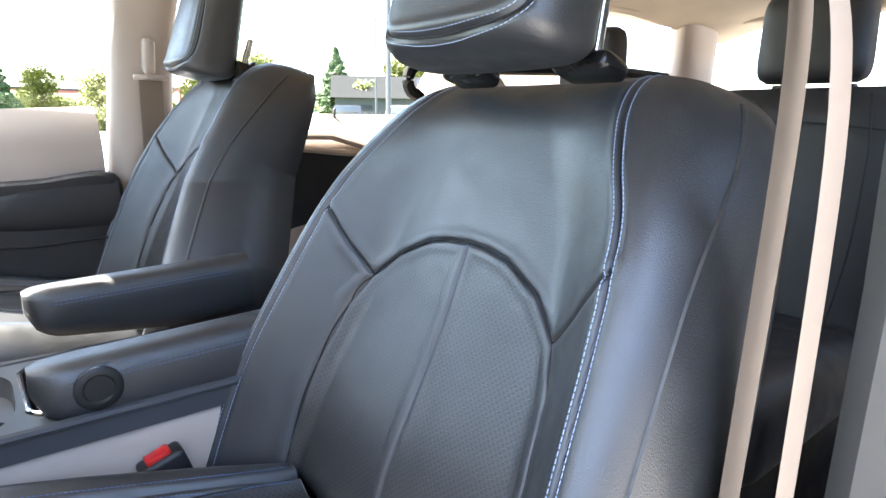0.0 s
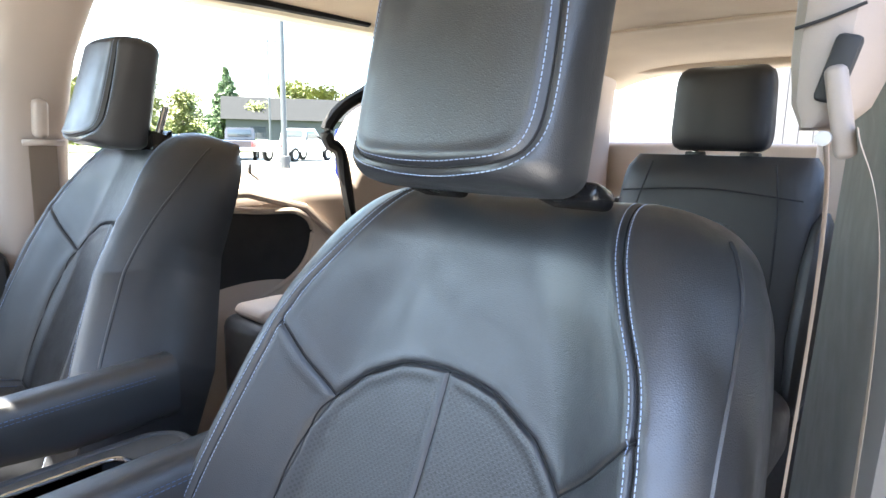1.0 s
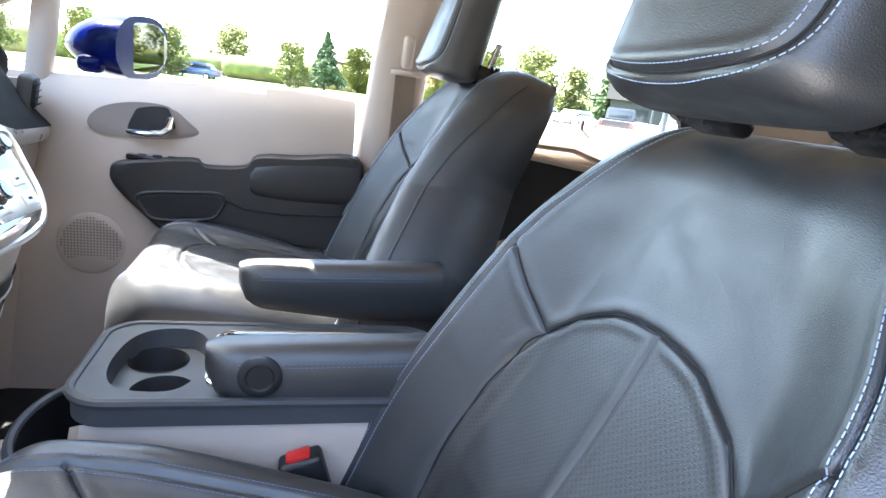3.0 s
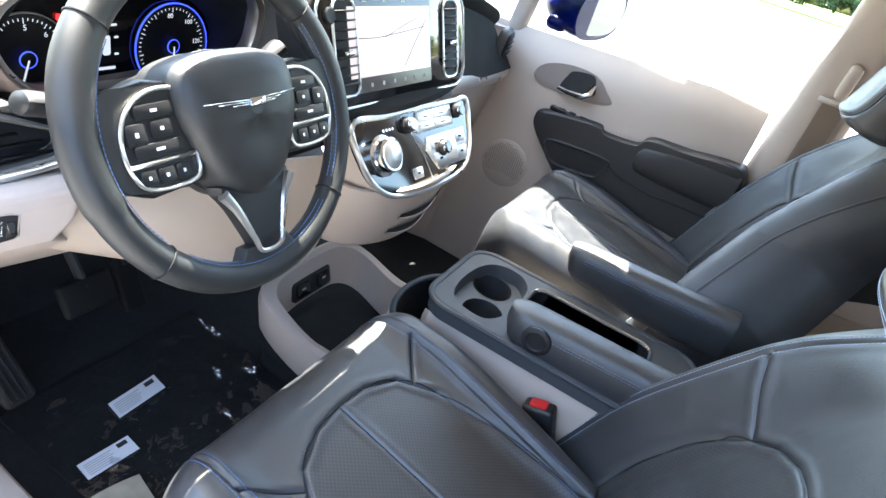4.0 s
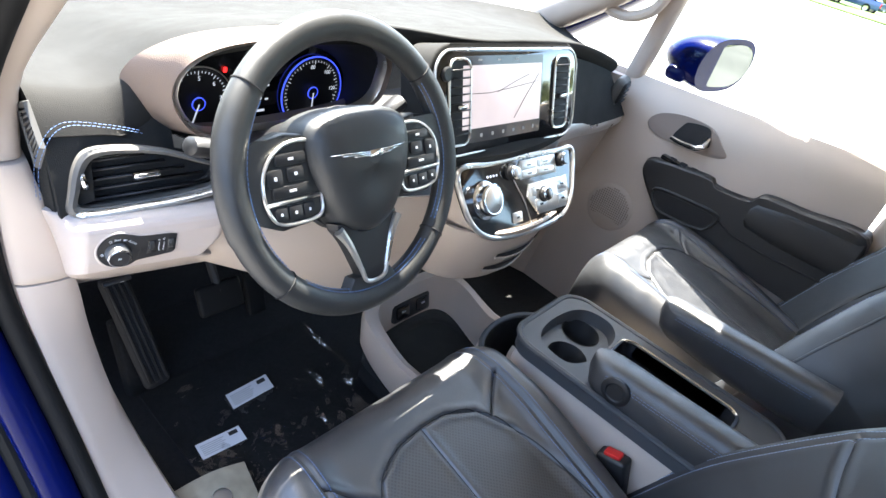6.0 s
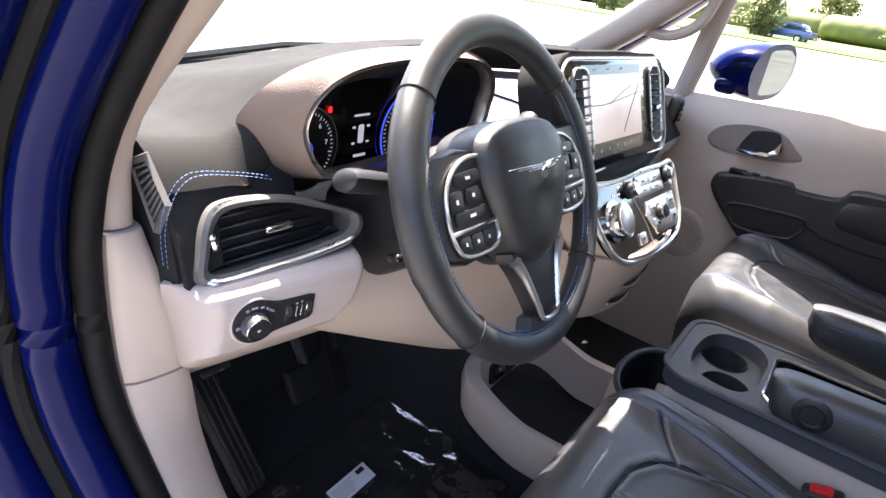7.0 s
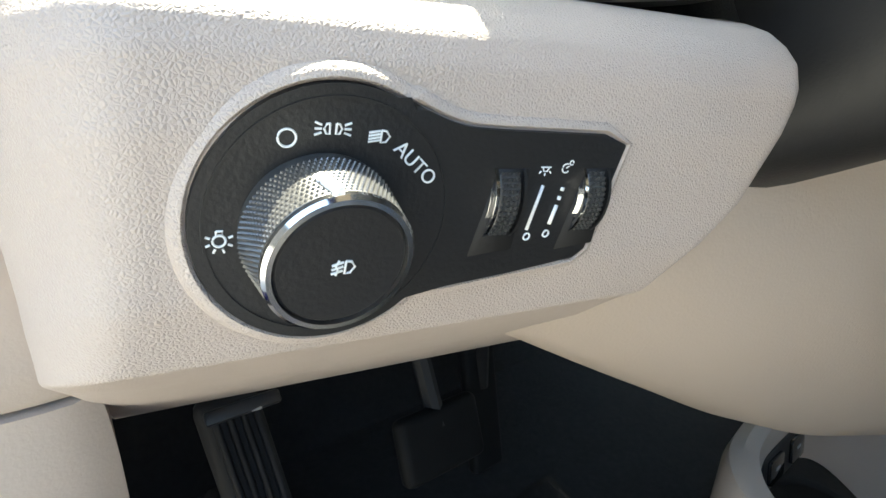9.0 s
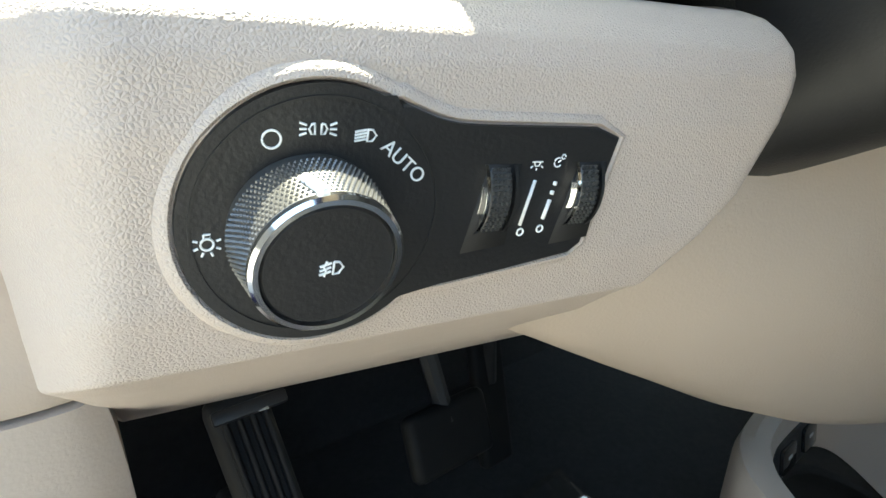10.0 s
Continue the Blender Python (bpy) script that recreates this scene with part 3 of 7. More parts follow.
    for zz in (arm_z - 0.017, arm_z - 0.012):
        P = [(ax - inner * 0.0314, tip + (rear - tip) * f, zz + 0.010 * f) for f in np.linspace(0.10, 0.9, 60)]
        rows.append((P, np.tile([-inner * 1.0, 0, 0.2], (60, 1))))
        P = [(ax + inner * 0.0314, tip + (rear - tip) * f, zz + 0.010 * f) for f in np.linspace(0.10, 0.9, 60)]
        rows.append((P, np.tile([inner * 1.0, 0, 0.2], (60, 1))))
    stitches("armrest_stitching", rows, THREAD, root, step=0.006, length=0.004, r=0.00032, label="blue stitching")
    root.scale.x = wide
    if slim:
        # a narrower backrest with a smaller, lower headrest
        for ob in root.children:
            if ob.name.split(".")[0] in ("backrest", "stitching", "seam", "side_piping", "headrest", "headrest_stitching", "headrest_guide", "headrest_post"):
                for vert in ob.data.vertices:
                    p = vert.co
                    f = min(max((p.z - 0.50) / 0.15, 0), 1)
                    p.x = p.x * (1 - slim * f) + 0.030 * f
                    if p.z > z0 + 0.075:
                        p.z = z0 + 0.058 + (p.z - z0 - 0.075) * 0.84
                    else:
                        p.z += 0.02 * f
    return root


seat("driver_carseat", -0.287, -0.568, 1, "black leather front seat with pale blue stitching and armrest down", (-0.016, -0.345))
seat("passenger_carseat", 0.495, -0.566, -1, "black leather front seat in sunlight beside the console", (0.180, -0.362), 0.792, 0.112, 0.110, 0.998, 0.90, 0.15)


def buckle(name, at, label):
    root = thing(name, at, label, "buckle")
    x, y, z = at
    part("stalk", tube([(x, y, z), (x, y + 0.005, z + 0.06)], 0.012, 10, flat=0.6), MATTE, root)
    part("housing", rbox((x, y + 0.012, z + 0.105), (0.030, 0.050, 0.10), 0.006, 3, (-18, 0, 0)), PLASTIC, root, "black plastic buckle housing")
    part("release_button", rbox((x, y + 0.028, z + 0.152), (0.019, 0.028, 0.011), 0.003, 2, (-18, 0, 0)), RED, root, "red release button")


buckle("driver_buckle", (-0.064, -0.480, 0.705), "black seat belt buckle with a red button")
buckle("passenger_buckle", (0.205, -0.60, 0.70), "black seat belt buckle beside the passenger seat")


def rear_seat(name, xc, yc, label):
    root = thing(name, (xc, yc, 0.45), label, "car seat")
    secs = []
    for k in range(20):
        f = k / 19
        e = math.sqrt(max(0, 1 - max(0, (f - 0.86) / 0.14) ** 2)) if f > 0.86 else 1
        w, d = 0.235 * (1 - 0.10 * f) * (0.9 + 0.1 * e), 0.065 * (0.5 + 0.5 * e)
        sec = []
        for j in range(36):
            q = 2 * math.pi * j / 36
            c, s = math.cos(q), math.sin(q)
            r = (abs(c) ** 4 + abs(s) ** 4) ** -0.25
            sec.append((xc + w * r * c, yc - 0.02 - f * 0.14 + d * r * s, 0.78 + f * 0.525))
        secs.append(sec)
    part("backrest", loft(secs), LEATHER_FIRM, root)
    part("cushion", rbox((xc, yc + 0.26, 0.79), (0.47, 0.50, 0.15), 0.05, 5), LEATHER_FIRM, root)
    part("base", rbox((xc, yc + 0.22, 0.585), (0.40, 0.40, 0.27), 0.02, 2), MATTE, root)
    secs = []
    for k in range(22):
        f = k / 21
        e = math.sqrt(max(0.02, 1 - (abs(f - 0.5) * 2) ** 6))
        w, d = 0.108 * (0.78 + 0.22 * e) * (1 - 0.06 * f), 0.05 * (0.35 + 0.65 * e)
        sec = []
        for j in range(36):
            q = 2 * math.pi * j / 36
            c, s = math.cos(q), math.sin(q)
            r = (abs(c) ** 4 + abs(s) ** 4) ** -0.25
            sec.append((xc + 0.005 + w * r * c, yc - 0.155 + d * r * s, 1.315 + 0.185 * f))
        secs.append(sec)
    part("headrest", loft(secs), LEATHER_FIRM, root, "black rear headrest")
    for sx in (-1, 1):
        line = smooth_line([(xc + sx * 0.150, yc + 0.040, 0.86), (xc + sx * 0.160, yc + 0.005, 1.00), (xc + sx * 0.150, yc - 0.050, 1.18), (xc + sx * 0.130, yc - 0.088, 1.29)], 24)
        part("seam", tube(line, 0.002, 6), GROOVE, root)
        part("side_bolster", loft([[(xc + sx * (0.222 + ww * math.cos(q)), yc - 0.03 - 0.14 * (z - 0.78) / 0.525 + 0.02 + 0.07 * (ww / 0.03) * math.sin(q), z) for q in np.linspace(0, 2 * math.pi, 20, endpoint=False)] for z, ww in ((0.80, 0.012), (0.83, 0.024), (0.95, 0.030), (1.10, 0.028), (1.17, 0.020), (1.195, 0.008))]), LEATHER_FIRM, root)
    part("top_seam", tube(smooth_line([(xc - 0.19, yc - 0.068, 1.22), (xc, yc - 0.066, 1.235), (xc + 0.19, yc - 0.068, 1.22)], 20), 0.002, 6), GROOVE, root)
    for sx in (-0.06, 0.06):
        part("headrest_post", tube([(xc + sx, yc - 0.16, 1.28), (xc + sx, yc - 0.157, 1.34)], 0.007, 10), CHROME, root)
        part("headrest_guide", rbox((xc + sx, yc - 0.16, 1.307), (0.04, 0.03, 0.012), 0.004, 2), PLASTIC, root)


rear_seat("rear_carseat", -0.205, -1.60, "black leather second row seat behind the driver")
rear_seat("rear_carseat", 0.46, -1.72, "black leather second row seat behind the passenger")

# ---- dashboard ----
def yf(x):
    return 0.142 - (x + 0.60) * 0.168


CREST = [(-0.605, 0.226, 1.234), (-0.56, 0.216, 1.228), (-0.52, 0.208, 1.230), (-0.48, 0.190, 1.256), (-0.43, 0.160, 1.302), (-0.36, 0.138, 1.326), (-0.25, 0.132, 1.332),
         (-0.15, 0.110, 1.335), (-0.05, 0.052, 1.337), (0.10, 0.035, 1.337), (0.25, 0.050, 1.327), (0.40, 0.072, 1.308), (0.55, 0.085, 1.278), (0.67, 0.105, 1.248), (0.765, 0.140, 1.220)]
GLASS_EDGE = [(-0.605, 0.50, 1.235), (-0.34, 0.60, 1.215), (0.08, 0.66, 1.24), (0.45, 0.56, 1.265), (0.67, 0.42, 1.275), (0.80, 0.34, 1.270)]
dash = thing("dashboard", (0.03, 0.35, 0.86), "dark grey and beige dashboard with sunlit top", "dashboard")


def crest(x):
    return (float(eased([(a, b) for a, b, c in CREST], x)), float(eased([(a, c) for a, b, c in CREST], x)))


def pad_low(x):
    """Where the upper pad ends, below its rear edge."""
    c = crest(x)
    k = min(max((x + 0.525) / 0.10, 0), 1)
    left = (yf(x) + 0.030, 1.190 - 0.20 * max(0.0, x + 0.54))
    mid = (c[0] + 0.012, c[1] - 0.035)
    return (left[0] * (1 - k) + mid[0] * k, left[1] * (1 - k) + mid[1] * k)


def pad(u, v):
    x = -0.605 + 1.37 * u
    g = (float(eased([(a, b) for a, b, c in GLASS_EDGE], x)), float(eased([(a, c) for a, b, c in GLASS_EDGE], x)))
    c, d = crest(x), pad_low(x)
    if v < 0.7:
        f = v / 0.7
        return (x, g[0] + (c[0] - g[0]) * f, g[1] + (c[1] - g[1]) * f - 0.018 * math.sin(math.pi * f) * (1 - f))
    f = (v - 0.7) / 0.3
    k = min(max((x + 0.525) / 0.08, 0), 1)
    p1 = (c[0] - 0.026 + 0.010 * k, c[1] - 0.004 + 0.006 * k)
    return (x, (1 - f) ** 2 * c[0] + 2 * f * (1 - f) * p1[0] + f * f * d[0], (1 - f) ** 2 * c[1] + 2 * f * (1 - f) * p1[1] + f * f * d[1])


part("upper_pad", sheet(pad, 90, 40, -0.012), DASH, dash, "dark grey grained dashboard pad")


def vent_wall(u, v):
    x = -0.605 + 0.235 * u
    d = (yf(x) + 0.034, 1.188 - 0.30 * max(0.0, x + 0.54))
    b = (yf(x) - 0.004, 1.084 + 0.10 * (x + 0.60) + 0.018 * max(0.0, (-0.575 - x) / 0.03))
    return (x, d[0] + (b[0] - d[0]) * v - 0.006 * math.sin(math.pi * v), d[1] + (b[1] - d[1]) * v)


VO = Vector((-0.600, 0.140, 1.100))
VU = Vector((0.202, -0.034, 0.040)).normalized()
VV = Vector((0.02, 0.30, 1))
VV = (VV - VU * VV.dot(VU)).normalized()
to_vent = plate(VO, VU, VV, 0.006)
OUT = smooth_line([(0.004, 0.006), (0.012, 0.033), (0.028, 0.066), (0.048, 0.079), (0.090, 0.072), (0.131, 0.056), (0.168, 0.032), (0.200, 0.008), (0.186, -0.016), (0.130, -0.017), (0.078, -0.011), (0.030, -0.005)], 60, True) * np.array([1.0, 0.95])
mid_v = np.array([0.095, 0.030])


def gap_wall(u, v):
    x = -0.535 + 0.075 * u
    a, b = pad_low(x), (yf(x) + 0.036, 1.186 - 0.30 * max(0.0, x + 0.54))
    return (x, a[0] + (b[0] - a[0]) * v, a[1] + (b[1] - a[1]) * v)


rows = []
for dz in (0.0, 0.0045):
    line = [to_vent(a - dz * 0.6, b + dz, 0.0) for a, b in ((-0.017, 0.028), (-0.007, 0.064), (0.009, 0.0885), (0.024, 0.101), (0.043, 0.103), (0.082, 0.090), (0.111, 0.077))]
    P = smooth_line(line, 70) + np.array([-0.0004, -0.0022, 0.0012])
    rows.append((P, np.tile([-0.2, -0.8, 0.5], (70, 1))))
stitches("dash_stitching", rows, THREAD, dash, step=0.005, length=0.0033, r=0.00035, label="blue stitching")
bm = sheet(vent_wall, 90, 36, -0.010)
hole = OUT + (mid_v - OUT) * 0.11


def in_vent(p):
    d = Vector(p) - VO
    a, b = d.dot(VU), d.dot(VV)
    hit = False
    for (a0, b0), (a1, b1) in zip(hole, np.roll(hole, -1, 0)):
        if (b0 > b) != (b1 > b) and a < (a1 - a0) * (b - b0) / (b1 - b0) + a0:
            hit = not hit
    return hit


bmesh.ops.delete(bm, geom=[f for f in bm.faces if in_vent(f.calc_center_median())], context="FACES")
part("vent_surround", bm, DASH, dash)
bm = sheet(gap_wall, 40, 24, -0.006)
bmesh.ops.delete(bm, geom=[f for f in bm.faces if in_vent(f.calc_center_median())], context="FACES")
part("side_fill", bm, DASH, dash)
INN = OUT + (mid_v - OUT) * np.array([0.15, 0.25])
bm = bmesh.new()
loops = [[bm.verts.new(to_vent(*p, h)) for p in ring] for ring, h in
         ((OUT, -0.004), (OUT + (mid_v - OUT) * 0.02, 0.006), (OUT * 0.5 + INN * 0.5, 0.009), (INN, 0.004), (INN + (mid_v - INN) * 0.02, -0.03))]
for A, B in zip(loops, loops[1:]):
    for k in range(60):
        bm.faces.new((A[k], A[(k + 1) % 60], B[(k + 1) % 60], B[k]))
vent = part("air_vent", bm, BEZEL, dash, "satin grey frame of the air vent")
# Brighter strip along the frame's lower edge, standing for sunlight on it.
lower = [to_vent(*(OUT[k % 60] * 0.62 + INN[k % 60] * 0.38), 0.0060) for k in range(40, 60)]
part("sunlit_lip", tube(lower, [0.003] + [0.0065] * (len(lower) - 2) + [0.003], 10, flat=0.7), SATIN, vent, "lower lip, brighter satin for the sun on it")
part("vent_box", prism([tuple(p) for p in INN + (mid_v - INN) * 0.03], plate(VO, VU, VV, -0.040), 0.012), MATTE, vent)
part("vent_plate", prism([(0.016, 0.010), (0.024, 0.046), (0.036, 0.064), (0.048, 0.068), (0.036, 0.012)], plate(VO, VU, VV, -0.012), 0.012), DASH, vent)
for k in range(5):
    b = 0.004 + 0.0125 * k
    a0, a1 = 0.036 + 0.003 * k, 0.176 - 0.021 * max(0, k - 0.6)
    drop = 0.11 * (a1 - a0)
    part("slat", prism([(a0, b - 0.0012 + drop * 0.5), (a1, b - 0.0012 - drop * 0.5), (a1, b + 0.0012 - drop * 0.5), (a0, b + 0.0012 + drop * 0.5)], plate(VO, VU, VV, -0.014), 0.011), PLASTIC, vent)
part("vent_tab", rbox(to_vent(0.098, 0.031, 0.006), (0.032, 0.010, 0.007), 0.003, 2, (0, -4, -10)), CHROME, vent, "chrome vent tab")
part("thumb_wheel", lathe([(0.0, -0.003), (0.013, -0.003), (0.0145, 0), (0.013, 0.003), (0, 0.003)], to_vent(0.031, 0.040, -0.006), VU, 24), CHROME, vent, "chrome thumb wheel")

# closed ends of the dashboard
part("end_cap", prism([(0.152, 1.080), (0.174, 1.175), (0.190, 1.205), (0.218, 1.226), (0.235, 1.234), (0.50, 1.240), (0.50, 1.080)], lambda a, b, h: Vector((-0.596 - h, a, b)), 0.0085), DASH, dash)
part("end_backing", prism([(0.50, 1.11), (0.240, 1.11), (0.236, 1.06), (0.240, 1.03), (0.256, 0.975), (0.300, 0.886), (0.50, 0.876)], lambda a, b, h: Vector((-0.548 - h, a, b)), 0.050), MATTE, dash)
# side window demister at the dashboard's end
bm = bmesh.new()
quad = [(-0.6055, 0.184, 1.150), (-0.6055, 0.162, 1.184), (-0.6055, 0.194, 1.222), (-0.6055, 0.220, 1.210)]
dem = thing("side_demister", (-0.607, 0.20, 1.17), "slatted dark side demister grille in the dashboard end", "vent")
c4 = Vector((-0.6055, 0.190, 1.1915))
ring0, ring1, ring2 = ([c4 + (Vector(p) - c4) * s + Vector((-h, 0, 0)) for p in quad] for s, h in ((1.12, 0.0), (1.04, 0.006), (0.84, 0.004)))
lp = [[bm.verts.new(p) for p in r] for r in (ring0, ring1, ring2)]
for A, B in zip(lp, lp[1:]):
    for k in range(4):
        bm.faces.new((A[k], A[(k + 1) % 4], B[(k + 1) % 4], B[k]))
part("frame", bm, BEZEL, dem, "grey frame", smooth=False)
bm = bmesh.new()
bm.faces.new([bm.verts.new(p + Vector((0.001, 0, 0))) for p in ring2])
part("grille_back", bm, MATTE, dem)
for k in range(8):
    f = (k + 0.5) / 8
    a, b = ring2[0].lerp(ring2[3], f), ring2[1].lerp(ring2[2], f)
    part("slat", tube([a, b], 0.0014, 6), BEZEL, dem)


# beige panel with the light switch: drawn in the switch's plane, a along it, b up, h towards the driver
SC = Vector((-0.5591, 0.0960, 1.0677))
SU = Vector((0.086, -0.0200, 0.001)).normalized()
SV = Vector((0.0, -0.03, 1.0))
SV = (SV - SU * SV.dot(SU)).normalized()
SN = SU.cross(SV)
at_sw = plate(SC, SU, SV, 0.0)


def knee(u, v):
    b = float(along([(0, 0.034), (0.05, 0.0385), (0.10, 0.0395), (0.15, 0.0385), (0.20, 0.0358), (0.25, 0.0322), (0.30, 0.0265), (0.40, 0.0145), (0.50, 0.004), (0.62, -0.018), (0.72, -0.034), (0.80, -0.043), (1.0, -0.060)], v))
    h = float(along([(0, -0.045), (0.05, -0.032), (0.10, -0.0225), (0.15, -0.0150), (0.20, -0.0088), (0.25, -0.0040), (0.30, -0.0014), (0.40, -0.0002), (0.50, -0.0008), (0.62, -0.002), (0.72, -0.006), (0.80, -0.016), (1.0, -0.03)], v))
    far = float(along([(-0.06, 0.080), (-0.043, 0.098), (-0.02, 0.116), (-0.006, 0.127), (0.022, 0.134), (0.040, 0.1325), (0.047, 0.127)], b))
    a = -0.062 + u * (far + 0.062)
    right = max(0.0, (u - 0.94) / 0.06)
    h -= 0.016 * (1 - math.sqrt(max(0.0, 1 - right ** 2)))
    p = at_sw(a, b + 0.004 * u, h)
    low = max(0.0, (v - 0.74) / 0.26)
    if low > 0:
        q = Vector((-0.556 + 0.37 * u, 0.276 - 0.02 * u, 0.889 - 0.040 * u))
        p = p.lerp(q, low ** 1.25)
    left = max(0.0, 1 - u / 0.17)
    if left > 0:
        f = v
        q = Vector((-0.612, 0.178, 1.094)).lerp(Vector((-0.556, 0.272, 0.892)), f)
        p = p.lerp(q, 1 - math.sqrt(max(0.0, 1 - left ** 2.2)))
    return tuple(p)


part("knee_panel", sheet(knee, 110, 110, -0.006), BEIGE, dash, "beige grained knee panel")
part("knee_end", prism([(0.10, 1.112), (0.094, 1.10), (0.096, 1.06), (0.112, 1.035), (0.20, 0.95), (0.24, 1.10)], lambda a_, b_, h_: Vector((-0.436 - h_, a_, b_)), 0.01), BEIGE, dash)

# light switch
switch = thing("light_switch", SC, "black headlight switch panel with a ribbed chrome dial", "switch")
R0 = 0.0245
head_poly = [(R0 * math.cos(t), R0 * math.sin(t)) for t in np.linspace(radians(62), radians(318), 46)]
top_edge = [tuple(p) for p in smooth_line([(0.0118, 0.0223), (0.0180, 0.0198), (0.0235, 0.0182), (0.0300, 0.0176), (0.045, 0.0174), (0.0655, 0.0172)], 16)]
tail = head_poly + [(0.026, -0.0163), (0.042, -0.0146), (0.0600, -0.0128), (0.0630, -0.0105), (0.0668, 0.0150)] + top_edge[::-1][1:-1]
part("switch_plate", prism(tail, plate(SC, SU, SV, -0.012), 0.013, 0.0012, 3), PLASTIC, switch, "matte black switch plate")


def spread(d):
    """The plate's outline, moved out by d metres."""
    T = np.array(tail)
    g = np.roll(T, -1, 0) - np.roll(T, 1, 0)
    n_ = np.stack([g[:, 1], -g[:, 0]], -1)
    n_ /= np.linalg.norm(n_, axis=1)[:, None]
    return T + n_ * d


bm = bmesh.new()
loops = [[bm.verts.new(at_sw(*p, h)) for p in spread(d)] for d, h in ((0.0001, -0.004), (0.0003, -0.0003), (0.0009, 0.0004), (0.0020, 0.0001), (0.0030, -0.0010), (0.0045, -0.0040))]
for A, B in zip(loops, loops[1:]):
    for k in range(len(A)):
        bm.faces.new((A[k], A[(k + 1) % len(A)], B[(k + 1) % len(A)], B[k]))
part("recess_rim", bm, BEIGE, switch, "beige rim round the switch")
for r, w, h in ((0.0222, 0.0004, 0.0013),):
    part("plate_ring", lathe([(r, 0.0), (r, h), (r + w, h), (r + w, 0.0)], SC, SN, 56), PLASTIC, switch)
KN = (SN + SU * 0.02 - SV * 0.10).normalized()
KC = SC - SU * 0.0028 - SV * 0.0012 + SN * 0.001
KS = 0.540
KX = (SU - KN * SU.dot(KN)).normalized()
KY = KN.cross(KX)


def turned(name, profile, n, mat, parent, label=""):
    return part(name, lathe([(r * KS, h * 0.575) for r, h in profile], KC, KN, n), mat, parent, label)


KNURL = material("dark_satin_metal", (0.13, 0.13, 0.13), 0.35, metal=0.7)
dial = turned("dial", [(0.0258, -0.002), (0.0262, 0.002), (0.0240, 0.0185), (0.0230, 0.0195), (0.0, 0.0195)], 64, KNURL, switch, "ribbed metal dial")
bm = bmesh.new()
for row in range(11):
    for k in range(90):
        t = 2 * math.pi * (k + 0.5 * (row % 2)) / 90
        d = KX * math.cos(t) + KY * math.sin(t)
        e = KX * -math.sin(t) + KY * math.cos(t)
        c = KC + KN * (0.0026 + 0.0015 * row) * 0.575 + d * (0.0261 - 0.0002 * row) * KS
        vs = [bm.verts.new(c + (e * a + KN * b) * KS) for a, b in ((-0.00075, 0), (0, -0.0007), (0.00075, 0), (0, 0.0007))]
        tip = bm.verts.new(c + d * 0.0007 * KS)
        for j in range(4):
            bm.faces.new((vs[j], vs[(j + 1) % 4], tip))
part("knurling", bm, KNURL, dial, smooth=False, kind="stuff")
turned("chrome_ring", [(0.0236, 0.0185), (0.0243, 0.0192), (0.0243, 0.0210), (0.0232, 0.0222), (0.0216, 0.0222), (0.0212, 0.0200)], 72, CHROME, dial, "bright chrome ring")
turned("button", [(0.0212, 0.0185), (0.0212, 0.0205), (0.0202, 0.0216), (0.0, 0.0218)], 56, PLASTIC, dial, "black push button")
ptr = KC + (KN * 0.0160 + KY * 0.0240 - KX * 0.0045) * KS
part("pointer", rbox(ptr, (0.0018, 0.0024, 0.0060), 0.0007, 2, (-84, 0, 8)), WHITE, dial, "white pointer")


def icon(name, strokes, at, size, face=at_sw, h=0.0011, w=0.00022, parent=None):
    """Thin raised strokes of a symbol: polylines in units of size."""
    bm = bmesh.new()
    for line in strokes:
        P = [face(at[0] + a * size, at[1] + b * size, h) for a, b in line]
        tube(P, w, 6, bm=bm)
    return part(name, bm, WHITE, parent or switch, kind="stuff")


ring_pts = circle(1.0, 20) + [(1.0, 0.0)]
half_d = [(-0.3, 0.5), (0.1, 0.45), (0.4, 0.0), (0.1, -0.45), (-0.3, -0.5), (-0.3, 0.5)]
icon("symbol", [ring_pts], (-0.0094, 0.0152), 0.00150)
icon("symbol", [[(a * 0.8 + 0.55, b) for a, b in half_d], [(-a * 0.8 - 0.55, b) for a, b in half_d]] +
     [[(1.1, b * 0.9), (1.75, b * 1.5)] for b in (-0.4, 0, 0.4)] + [[(-1.1, b * 0.9), (-1.75, b * 1.5)] for b in (-0.4, 0, 0.4)], (-0.0018, 0.0169), 0.0018)
icon("symbol", [[(a * 1.3 + 0.6, b * 1.2) for a, b in half_d]] + [[(-1.1, b - 0.1), (0.05, b + 0.1)] for b in (-0.45, -0.15, 0.15, 0.45)], (0.0066, 0.0158), 0.0018)
lettering("AUTO", 0.0039, at_sw(0.0144, 0.0108, 0.0011), (SU - SV * 0.85), (SU * 0.85 + SV), WHITE, switch, depth=0.0001)
icon("symbol", [circle(0.8, 16) + [(0.8, 0)]] + [[(math.cos(t) * 1.2, math.sin(t) * 1.2), (math.cos(t) * 1.8, math.sin(t) * 1.8)] for t in np.linspace(-3.5, 0.35, 6)] +
     [[(-0.4, 1.4), (0.4, 1.4), (0.4, 0.8), (-0.4, 0.8), (-0.4, 1.4)]], (-0.0196, -0.0026), 0.0013)


def on_button(a, b, h):
    return KC + KX * a + KY * b + KN * (0.0218 * 0.575 + h)


